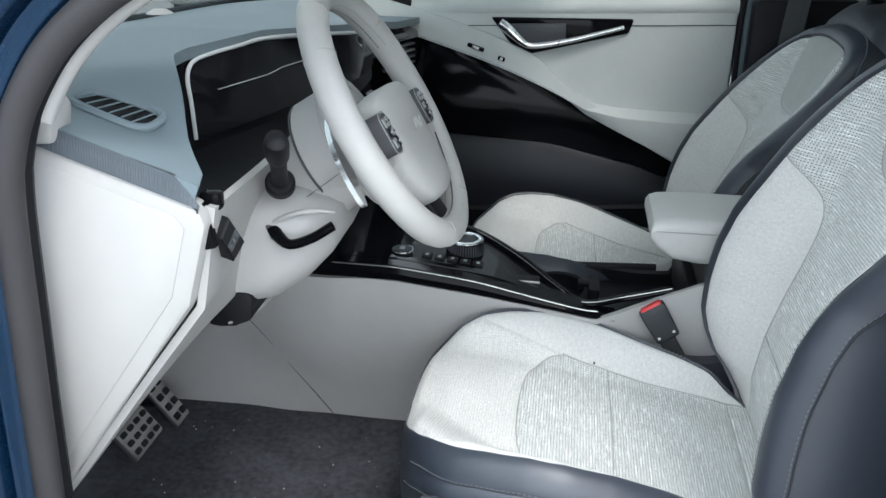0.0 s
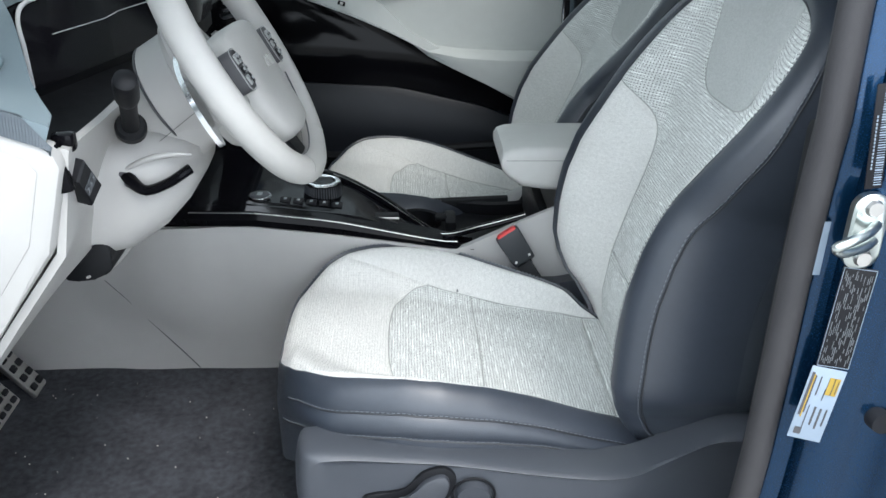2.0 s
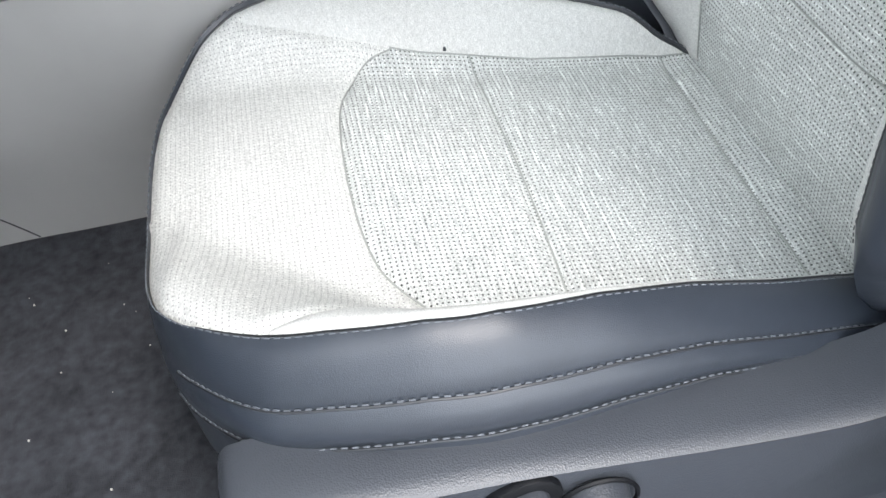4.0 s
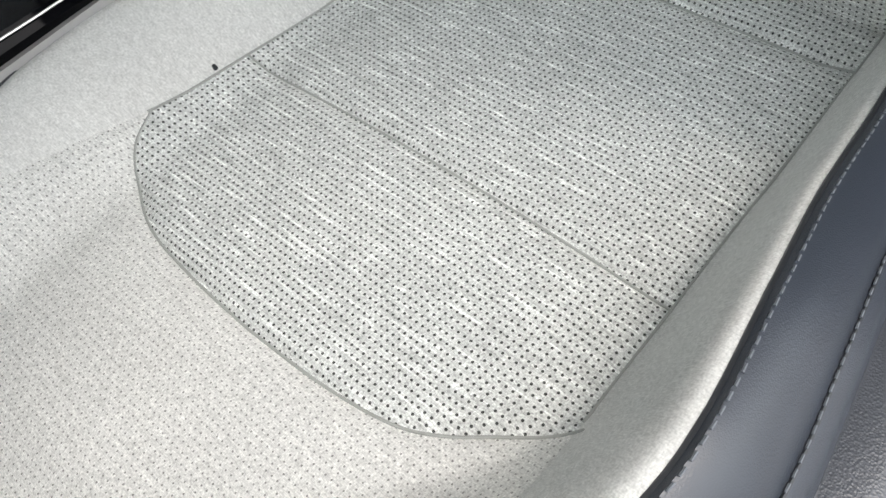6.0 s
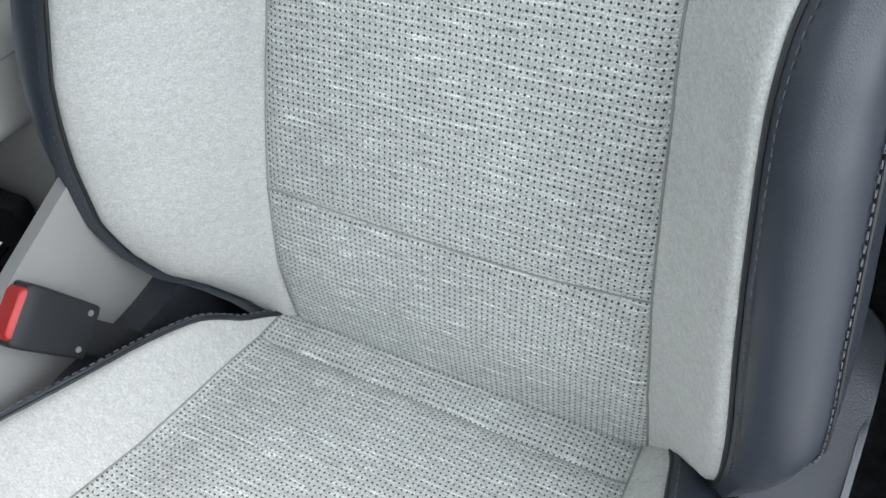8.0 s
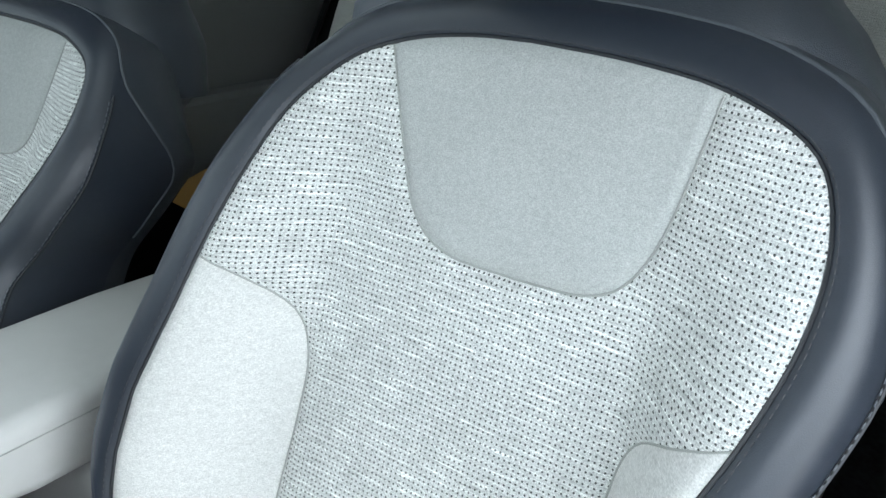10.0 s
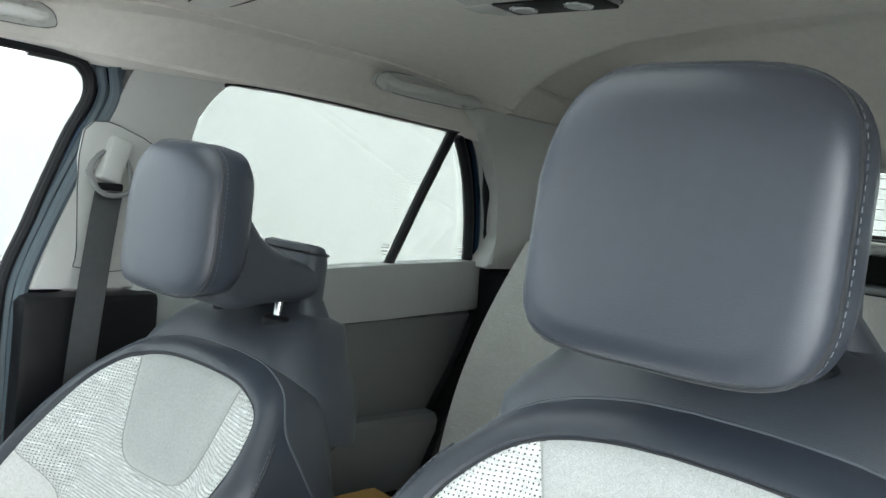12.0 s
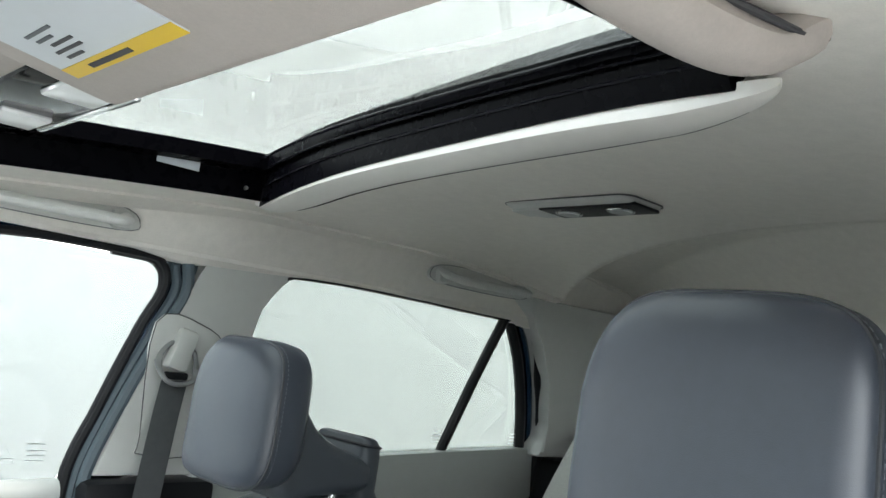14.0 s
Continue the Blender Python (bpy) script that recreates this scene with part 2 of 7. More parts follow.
M["car_glass"] = ramp_mat("dark_car_glass", (0.015, 0.018, 0.02), 0.05, vary=0.05)
M["tail_red"] = ramp_mat("red_tail_lamp", (0.45, 0.015, 0.02), 0.2, vary=0.05, coat=0.5)
M["wall_white"] = ramp_mat("white_corrugated_wall", (0.80, 0.81, 0.80), 0.6, vary=0.015)


# ---- mesh helpers ----
def part(name, bm, material, parent=None, label="", smooth=True, **tags):
    """Links a bmesh as one mesh object, under a thing or a part."""
    me = bpy.data.meshes.new(name)
    bmesh.ops.recalc_face_normals(bm, faces=bm.faces)
    bm.to_mesh(me)
    bm.free()
    if smooth:
        for p in me.polygons:
            p.use_smooth = True
    me.materials.append(material)
    if smooth:
        me.set_sharp_from_angle(angle=radians(38))
    ob = new(name, me)
    if parent:
        ob.parent = parent
    return tagged(ob, label, **tags)


def thing(name, label, category, group="", at=(0, 0, 0), kind=""):
    ob = new(name)
    ob.empty_display_size = 0.05
    ob.location = at
    return tagged(ob, label, category, group, kind)


def V(*a):
    return Vector(a)


def box(bm, c, s, bevel=0.0, rot=None, seg=2):
    g = bmesh.ops.create_cube(bm, size=1)
    vs = g["verts"]
    bmesh.ops.scale(bm, vec=s, verts=vs)
    if bevel:
        es = list({e for v in vs for e in v.link_edges})
        r = bmesh.ops.bevel(bm, geom=es, offset=bevel, segments=seg, profile=0.5, affect="EDGES")
        vs = list({v for f in r["faces"] for v in f.verts} | {v for v in vs if v.is_valid})
    m = Matrix.Translation(c)
    if rot:
        m = m @ Euler([radians(a) for a in rot]).to_matrix().to_4x4()
    bmesh.ops.transform(bm, matrix=m, verts=vs)
    return bm


def boxes(*items):
    bm = bmesh.new()
    for it in items:
        box(bm, *it)
    return bm


def loft(rings, closed=True, cap=True, bm=None):
    """A skin over rings of points; rings are closed loops if closed."""
    bm = bm or bmesh.new()
    rows = [[bm.verts.new(p) for p in r] for r in rings]
    for a, b in zip(rows, rows[1:]):
        k = len(a)
        for i in range(k if closed else k - 1):
            j = (i + 1) % k
            try:
                bm.faces.new((a[i], a[j], b[j], b[i]))
            except ValueError:
                pass
    if cap and closed:
        for r in (rows[0], rows[-1]):
            try:
                bm.faces.new(r)
            except ValueError:
                pass
    return bm


def smooth_path(pts, n=8, closed=False):
    """Catmull-Rom through points of any dimension."""
    p = [np.array(q, float) for q in pts]
    k = len(p)
    out = []
    for i in range(k if closed else k - 1):
        a, b = p[i], p[(i + 1) % k]
        z = p[i - 1] if closed or i > 0 else 2 * a - b
        c = p[(i + 2) % k] if closed or i + 2 < k else 2 * b - a
        for j in range(n):
            t = j / n
            out.append(0.5 * (2 * a + (b - z) * t + (2 * z - 5 * a + 4 * b - c) * t * t + (3 * a - z - 3 * b + c) * t ** 3))
    if not closed:
        out.append(p[-1])
    return out


def tube(path, r, sides=8, closed=False, flat=1.0, up=(0, 0, 1), bm=None):
    """A tube of radius r (a number or one each) along a path; flat squeezes it along its binormal."""
    p = [Vector(q) for q in path]
    k = len(p)
    rs = [r] * k if isinstance(r, (int, float)) else list(r)
    rings = []
    steps = [(b - a).normalized() for a, b in zip(p, p[1:])]
    if max(abs(t.dot(Vector(up))) for t in steps) > 0.97:
        up = min(((1, 0, 0), (0, 1, 0), (0, 0, 1)), key=lambda u: max(abs(t.dot(Vector(u))) for t in steps))
    for i in range(k):
        a = p[i - 1] if i or closed else p[0]
        b = p[(i + 1) % k] if i + 1 < k or closed else p[-1]
        t = (b - a).normalized()
        s = t.cross(Vector(up))
        s = s.normalized() if s.length > 1e-4 else t.orthogonal().normalized()
        q = s.cross(t).normalized()
        rings.append([p[i] + rs[i] * (math.cos(w) * s + math.sin(w) * q * flat) for w in (2 * math.pi * j / sides for j in range(sides))])
    if closed:
        rings.append(rings[0])
        bm = loft(rings, True, False, bm)
        bmesh.ops.remove_doubles(bm, verts=bm.verts, dist=1e-6)
        return bm
    return loft(rings, True, True, bm)


def prism(poly, axis, a, b, bevel=0.0, bm=None, seg=2):
    """A polygon (in the plane across the axis) pushed from a to b along the axis."""
    bm = bm or bmesh.new()

    def at(q, h):
        return {"x": (h, q[0], q[1]), "y": (q[0], h, q[1]), "z": (q[0], q[1], h)}[axis]

    lo = [bm.verts.new(at(q, a)) for q in poly]
    hi = [bm.verts.new(at(q, b)) for q in poly]
    fs = [bm.faces.new(lo), bm.faces.new(hi[::-1])]
    k = len(poly)
    for i in range(k):
        fs.append(bm.faces.new((lo[i], lo[(i + 1) % k], hi[(i + 1) % k], hi[i])))
    if bevel:
        es = list({e for f in fs for e in f.edges})
        bmesh.ops.bevel(bm, geom=es, offset=bevel, segments=seg, profile=0.5, affect="EDGES", clamp_overlap=True)
    return bm


def sheet(fn, us, vs, thick=0.0, bm=None, hole=None):
    """A surface fn(u, v) -> point over a grid, with an even thickness; hole(u, v) leaves cells out."""
    bm = bm or bmesh.new()
    rows = [[bm.verts.new(fn(u, v)) for v in vs] for u in us]
    for i in range(len(us) - 1):
        for j in range(len(vs) - 1):
            if hole and hole((us[i] + us[i + 1]) / 2, (vs[j] + vs[j + 1]) / 2):
                continue
            bm.faces.new((rows[i][j], rows[i + 1][j], rows[i + 1][j + 1], rows[i][j + 1]))
    loose = [v for v in bm.verts if not v.link_faces]
    bmesh.ops.delete(bm, geom=loose, context="VERTS")
    if thick:
        bmesh.ops.recalc_face_normals(bm, faces=bm.faces)
        bmesh.ops.solidify(bm, geom=bm.faces[:], thickness=thick)
    return bm


def cyl(bm, a, b, r1, r2=None, sides=24):
    a, b = Vector(a), Vector(b)
    d = b - a
    g = bmesh.ops.create_cone(bm, cap_ends=True, segments=sides, radius1=r1, radius2=r1 if r2 is None else r2, depth=d.length)
    m = Matrix.Translation((a + b) / 2) @ d.to_track_quat("Z", "Y").to_matrix().to_4x4()
    bmesh.ops.transform(bm, matrix=m, verts=g["verts"])
    return bm


def rounded(w, h, r, n=5):
    """A rounded rectangle about the origin, as a loop of 2D points."""
    out = []
    for cx, cy, a0 in ((w / 2 - r, h / 2 - r, 0), (-w / 2 + r, h / 2 - r, 90), (-w / 2 + r, -h / 2 + r, 180), (w / 2 - r, -h / 2 + r, 270)):
        for i in range(n + 1):
            a = radians(a0 + 90 * i / n)
            out.append((cx + r * math.cos(a), cy + r * math.sin(a)))
    return out


def interp(x, xs, ys):
    return float(np.interp(x, xs, ys))


def stitches(path, every=0.0062, length=0.0036, r=0.00058, lift=0.0):
    """A row of thread stitches along a path."""
    p = np.array([tuple(q) for q in path], float)
    seg = np.linalg.norm(np.diff(p, axis=0), axis=1)
    s = np.r_[0, np.cumsum(seg)]
    bm = bmesh.new()
    d = every / 2
    while d + length < s[-1]:
        a = [np.interp(d, s, p[:, k]) for k in range(3)]
        b = [np.interp(d + length, s, p[:, k]) for k in range(3)]
        tube([a, b], r, 5, bm=bm)
        d += every
    return bm


# ---- seats ----
def sd_poly(poly, pts, closed=True):
    """Distance of points to a polyline; below zero inside a closed one."""
    a = np.array(poly, float)
    b = np.roll(a, -1, 0) if closed else a[1:]
    a = a if closed else a[:-1]
    best = np.full(len(pts), 1e9)
    inside = np.zeros(len(pts), bool)
    for p, q in zip(a, b):
        d = q - p
        t = np.clip(((pts - p) @ d) / max(d @ d, 1e-12), 0, 1)
        best = np.minimum(best, np.hypot(*(pts - p - t[:, None] * d).T))
        if closed:
            cross = (p[1] > pts[:, 1]) != (q[1] > pts[:, 1])
            if abs(q[1] - p[1]) > 1e-12:
                inside ^= cross & (pts[:, 0] < (q[0] - p[0]) * (pts[:, 1] - p[1]) / (q[1] - p[1]) + p[0])
    return np.where(inside, -best, best) if closed else best


def clip(poly, k, keep_inside):
    out = []
    for i, p in enumerate(poly):
        q = poly[(i + 1) % len(poly)]
        ins_p, ins_q = (p[k] <= 0) == keep_inside, (q[k] <= 0) == keep_inside
        if ins_p:
            out.append(p)
        if ins_p != ins_q:
            t = p[k] / (p[k] - q[k])
            out.append(tuple(u + t * (w - u) for u, w in zip(p, q)))
    return out


def cut_cloth(us, vs, outline, regions):
    """Cuts a fine grid along smooth seams into the pieces of a cover: name -> list of 2D polygons."""
    g = np.stack(np.meshgrid(us, vs, indexing="ij"), -1).reshape(-1, 2)
    sd = np.stack([sd_poly(outline, g)] + [sd_poly(r, g) for _, r in regions], 1).reshape(len(us), len(vs), -1)
    names = [n for n, _ in regions] + ["rest"]
    out = {n: [] for n in names}
    for i in range(len(us) - 1):
        for j in range(len(vs) - 1):
            ids = ((i, j), (i + 1, j), (i + 1, j + 1), (i, j + 1))
            if min(sd[a, b, 0] for a, b in ids) > 0:
                continue
            left = [(us[a], vs[b], *sd[a, b]) for a, b in ids]
            left = clip(left, 2, True)
            for r, (n, _) in enumerate(regions):
                if len(left) < 3:
                    break
                inn = clip(left, 3 + r, True)
                if len(inn) > 2:
                    out[n].append([q[:2] for q in inn])
                    left = clip(left, 3 + r, False) if len(inn) != len(left) or any(q[3 + r] > 0 for q in left) else []
            if len(left) > 2:
                out["rest"].append([q[:2] for q in left])
    return out


def cloth_mesh(polys, place, seams, depth=0.0035, width=0.0045):
    """The piece of a cover as a mesh with uv metres; seams pull it in."""
    keys, faces = {}, []
    for poly in polys:
        f = []
        for q in poly:
            k = (round(q[0], 5), round(q[1], 5))
            f.append(keys.setdefault(k, len(keys)))
        f = [a for n, a in enumerate(f) if a != f[n - 1]]
        if len(set(f)) > 2:
            faces.append(f)
    pts = np.array(list(keys))
    near = np.full(len(pts), 1e9)
    for s in seams:
        near = np.minimum(near, sd_poly(s, pts, False))
    sink = depth * np.exp(-((near / width) ** 2))
    me = bpy.data.meshes.new("cover")
    me.from_pydata([place(u, v, s) for (u, v), s in zip(pts, sink)], [], faces)
    layer = me.uv_layers.new(name="metres")
    loops = np.empty(len(me.loops), np.int32)
    me.loops.foreach_get("vertex_index", loops)
    layer.data.foreach_set("uv", pts[loops].astype(np.float32).ravel())
    for p in me.polygons:
        p.use_smooth = True
    return me


def cover(name, me, material, parent, label=""):
    me.materials.append(material)
    ob = new(name, me)
    ob.parent = parent
    return tagged(ob, label)


def mirrored(half):
    """A closed outline from its half with positive first coordinate, given from the middle of one end to the middle of the other."""
    return half + [(-a, b) for a, b in half[::-1] if a > 1e-6]


def sstep(t):
    t = min(max(t, 0.0), 1.0)
    return t * t * (3 - 2 * t)


SPINE_Z = [0.24, 0.27, 0.30, 0.36, 0.426, 0.5, 0.55, 0.6, 0.66, 0.72, 0.78, 0.84, 0.87, 0.92]
SPINE_X = [0.545, 0.526, 0.513, 0.508, 0.515, 0.532, 0.546, 0.559, 0.575, 0.592, 0.610, 0.628, 0.640, 0.66]
WING_Z = [0.26, 0.31, 0.335, 0.36, 0.39, 0.42, 0.47, 0.53, 0.58, 0.615, 0.655, 0.695, 0.745, 0.80, 0.85]
WING = [0.0, 0.010, 0.023, 0.041, 0.057, 0.068, 0.078, 0.085, 0.084, 0.078, 0.069, 0.059, 0.042, 0.022, 0.0]
EDGE_Z = [0.26, 0.30, 0.35, 0.42, 0.5, 0.57, 0.61, 0.645, 0.69, 0.74, 0.785, 0.822, 0.86]
EDGE_FAR = [0.15, 0.187, 0.208, 0.220, 0.224, 0.216, 0.207, 0.199, 0.191, 0.180, 0.163, 0.128, 0.08]
EDGE_NEAR = [0.15, 0.186, 0.200, 0.200, 0.191, 0.182, 0.178, 0.181, 0.197, 0.209, 0.207, 0.186, 0.11]


def back_x(y, z):
    w = interp(z, EDGE_Z, EDGE_FAR if y > 0 else EDGE_NEAR)
    flat = interp(z, [0.40, 0.55, 0.66, 0.75], [0.124, 0.118, 0.108, 0.100] if y > 0 else [0.139, 0.126, 0.114, 0.100])
    t = (abs(y) - flat) / max(w - flat, 0.02)
    return interp(z, SPINE_Z, SPINE_X) - interp(z, WING_Z, WING) * sstep(t)


CUSH_X = [0.0, 0.02, 0.04, 0.08, 0.15, 0.2, 0.25, 0.305, 0.4, 0.483, 0.53]
CUSH_Z = [0.330, 0.350, 0.361, 0.367, 0.362, 0.353, 0.343, 0.332, 0.314, 0.299, 0.297]
SIDE_X = [0.0, 0.05, 0.11, 0.2, 0.3, 0.4, 0.5, 0.53]
SIDE_Z = [0.0, 0.018, 0.038, 0.050, 0.053, 0.045, 0.034, 0.028]
NEAR_X = [0.06, 0.078, 0.11, 0.15, 0.20, 0.24, 0.30, 0.36, 0.42, 0.475]
NEAR_W = [0.138, 0.160, 0.183, 0.196, 0.206, 0.208, 0.1985, 0.188, 0.181, 0.175]
NEAR_LX = [0.0, 0.03, 0.055, 0.08, 0.11, 0.15, 0.2, 0.24, 0.3, 0.36, 0.42, 0.46, 0.5, 0.53]
NEAR_LIFT = [0.0, 0.014, 0.038, 0.046, 0.052, 0.062, 0.075, 0.080, 0.076, 0.065, 0.051, 0.044, 0.036, 0.03]


def cushion_z(x, y):
    wide = interp(x, [0.06, 0.13, 0.20, 0.28, 0.40], [0.130, 0.110, 0.070, 0.052, 0.036])
    start = interp(x, [0.20, 0.36], [0.118, 0.138])
    t = (-y - interp(x, NEAR_X, NEAR_W) + wide) / wide if y < 0 else (y - start) / interp(x, [0.20, 0.26, 0.30, 0.37, 0.45], [0.088, 0.086, 0.074, 0.052, 0.034])
    lift = interp(x, NEAR_LX, NEAR_LIFT) if y < 0 else interp(x, SIDE_X, SIDE_Z)
    return interp(x, CUSH_X, CUSH_Z) + lift * sstep(t) - 0.002 * sstep((abs(y) - 0.1) / 0.05) * (1 - sstep((abs(y) - 0.15) / 0.03))


def band(edge, offsets, place, closed=True):
    """Rings round an outline, each pushed out and down by a step of the section; place(u, v, down) -> point."""
    e = np.array(edge, float)
    k = len(e)
    nrm = np.array([[(e[(i + 1) % k] - e[i - 1])[1], -(e[(i + 1) % k] - e[i - 1])[0]] for i in range(k)])
    nrm /= np.linalg.norm(nrm, axis=1)[:, None] + 1e-9
    mid = e.mean(0)
    if ((e - mid) * nrm).sum() < 0:
        nrm = -nrm
    return [[place(e[i], e[i] + o * nrm[i], d) for i in range(k)] for o, d in offsets]


def seat_back(parent):
    def rise(foot, edge, tail):
        return smooth_path(foot + [(w, z) for w, z in zip(edge, EDGE_Z) if 0.43 < z < 0.83] + tail, 5)

    far = rise([(0, 0.266), (0.07, 0.262), (0.12, 0.270), (0.158, 0.290), (0.186, 0.318), (0.206, 0.352), (0.218, 0.390), (0.2235, 0.434)], EDGE_FAR, [(0.092, 0.838), (0.045, 0.847), (0, 0.850)])
    near = rise([(0, 0.272), (0.08, 0.266), (0.140, 0.280), (0.178, 0.302), (0.196, 0.345), (0.200, 0.420)], EDGE_NEAR, [(0.135, 0.842), (0.070, 0.849), (0, 0.850)])
    outline = [(max(a, 0), b) for a, b in far] + [(-a, b) for a, b in near[::-1] if a > 1e-6]
    wing = smooth_path([(0.1945, 0.681), (0.164, 0.667), (0.134, 0.640), (0.122, 0.605), (0.122, 0.56), (0.128, 0.47), (0.131, 0.40), (0.133, 0.33), (0.134, 0.26)], 5)
    wing_near = smooth_path([(-0.2000, 0.692), (-0.165, 0.672), (-0.135, 0.645), (-0.123, 0.60), (-0.128, 0.53), (-0.135, 0.45), (-0.142, 0.39), (-0.148, 0.33), (-0.152, 0.26)], 5)
    wing_poly = [tuple(p) for p in wing] + [(0.3, 0.24), (0.3, 0.7)]
    near_poly = [tuple(p) for p in wing_near] + [(-0.3, 0.24), (-0.3, 0.71)]
    trap_half = smooth_path([(0, 0.706), (0.022, 0.707), (0.044, 0.715), (0.062, 0.733), (0.075, 0.76), (0.088, 0.79), (0.107, 0.839), (0.114, 0.87)], 5)
    trap_near = smooth_path([(0, 0.706), (-0.04, 0.707), (-0.075, 0.710), (-0.098, 0.722), (-0.113, 0.750), (-0.121, 0.79), (-0.127, 0.839), (-0.130, 0.87)], 5)
    trap = [tuple(p) for p in trap_half] + [tuple(p) for p in trap_near[:0:-1]]
    cross = smooth_path([(-0.138, 0.433), (-0.07, 0.427), (0, 0.426), (0.07, 0.427), (0.131, 0.429)], 6)
    us, vs = np.arange(-0.229, 0.2295, 0.0037), np.arange(0.258, 0.8641, 0.004)
    pieces = cut_cloth(us, vs, outline, [("wing_l", near_poly), ("wing_r", wing_poly), ("trap", trap)])
    seams = [wing, wing_near, trap_half, trap_near, cross, outline]

    def place(y, z, s):
        return back_x(y, z) + s, y, z

    base = cover("backrest", cloth_mesh(pieces["rest"], place, seams), M["insert"], parent, "perforated grey melange cloth centre panel")
    cover("side_bolster", cloth_mesh(pieces["wing_l"], place, seams), M["bolster"], parent)
    cover("side_bolster", cloth_mesh(pieces["wing_r"], place, seams), M["bolster"], parent)
    cover("shoulder_panel", cloth_mesh(pieces["trap"], place, seams), M["trap"], parent, "plain grey woven upper panel")
    for k, s in enumerate((wing, wing_near, [p for p in trap_half if p[1] < 0.841], [p for p in trap_near if p[1] < 0.841], cross)):
        part("seam", tube([(back_x(y, z) + 0.0030, y, z) for y, z in s], 0.0008, 6), M["seam"], base)
    # leather surround, rolled over the edge; on the flanks a side panel runs back to the shell
    flank_sect = [(-0.001, 0.003), (0.003, -0.002), (0.012, -0.005), (0.024, -0.002), (0.034, 0.008), (0.040, 0.021), (0.0445, 0.048), (0.0455, 0.090), (0.042, 0.134)]
    crown_sect = [(-0.001, 0.003), (0.003, -0.0015), (0.010, -0.002), (0.018, 0.002), (0.0225, 0.008), (0.0245, 0.013), (0.0252, 0.0145), (0.0258, 0.016), (0.0262, 0.0175)]
    flank_shell = [(0.042, 0.134), (0.039, 0.152), (0.030, 0.170), (0.0, 0.182), (-0.05, 0.187)]
    crown_shell = [(0.0262, 0.0175), (0.027, 0.030), (0.022, 0.070), (0.0, 0.115), (-0.05, 0.18)]

    def rim(e, p, d):
        # the band tucks under along the foot of the backrest
        tuck = sstep((0.55 - e[1]) / 0.18) if e[0] > 0 else sstep((0.415 - e[1]) / 0.035) * sstep((0.215 + e[0]) / 0.03)
        p = e + (p - e) * (1 - 0.93 * tuck)
        lean = max(0.0, p[1] - e[1]) * 0.5
        return back_x(*e) + d + lean + 0.012 * (tuck if e[0] > 0 and d > 0.004 else 0.0), p[0], p[1]

    def blended(low, high):
        """Rings of a section that changes from the flanks to the crown."""
        lo, hi = band(outline, low, rim), band(outline, high, rim)
        w = [1 - sstep((z - 0.715) / 0.105) for _, z in outline]
        return [[Vector(p).lerp(Vector(q), 1 - w[i]) for i, (p, q) in enumerate(zip(a, b))] for a, b in zip(lo, hi)]

    n = len(outline)
    rings = blended(flank_sect, crown_sect)
    surround = part("leather_surround", loft(rings[:6], True, False), M["leather"], parent, "dark blue-grey leather surround")
    part("side_panel", loft(rings[5:], True, False), M["leather"], parent, "dark blue-grey leather side panel")
    part("edge_piping", tube([p - V(0.0005, 0, 0) for p in rings[0]], 0.0016, 6, True), M["leather_trim"], base)
    upper = [i for i in range(n) if outline[i][1] > 0.40]
    part("stitching", stitches([rings[1][i] + V(-0.001, 0, 0) for i in upper], 0.0056, 0.0030, 0.0004), M["ink"], base, "fine dark stitching along the cloth")
    for side in (1, -1):
        seam_line = [rings[5][i] + V(-0.0010, side * 0.0008, 0) for i in range(n) if outline[i][0] * side > 0 and 0.30 < outline[i][1] < 0.80]
        seam_line.sort(key=lambda p: p.z)
        part("stitching", stitches(smooth_path([tuple(p) for p in seam_line], 2)), M["thread"], surround, "pale contrast stitching")
        part("seam", tube([p + V(0.0035, side * 0.0010, 0) for p in seam_line], 0.0013, 6), M["leather_trim"], surround)
    top = [i for i in range(n) if outline[i][1] > 0.66]
    part("back_piping", tube([rings[8][i] for i in top], 0.0017, 8), M["piping"], parent, "pale piping between the leather and the back shell")
    part("back_shell", loft(blended(flank_shell, crown_shell), True, True), M["shell"], parent, "dark leather-grained back shell")
    # shell neck: broad shoulders, a ledge for the headrest posts, and an upright block behind it
    caps = []
    for z, x0, x1, w in ((0.790, 0.655, 0.790, 0.405), (0.845, 0.655, 0.790, 0.388), (0.868, 0.660, 0.790, 0.352), (0.884, 0.668, 0.792, 0.315), (0.902, 0.682, 0.795, 0.286), (0.914, 0.700, 0.798, 0.262), (0.920, 0.720, 0.800, 0.244), (0.926, 0.735, 0.802, 0.225), (0.932, 0.741, 0.790, 0.176), (0.955, 0.745, 0.785, 0.140), (1.000, 0.747, 0.783, 0.134), (1.014, 0.749, 0.781, 0.128), (1.022, 0.752, 0.778, 0.117), (1.025, 0.758, 0.772, 0.098)):
        dp = x1 - x0
        caps.append([((x0 + x1) / 2 + b, a, z) for a, b in rounded(w, dp, dp * 0.42, 7)])
    neck = part("shell_neck", loft(caps), M["shell"], parent, "dark shell neck and block behind the headrest")
    part("block_rim", tube([(0.765 + b, a, 1.014) for a, b in rounded(0.130, 0.035, 0.015, 6)], 0.0022, 6, True), M["leather_trim"], neck)


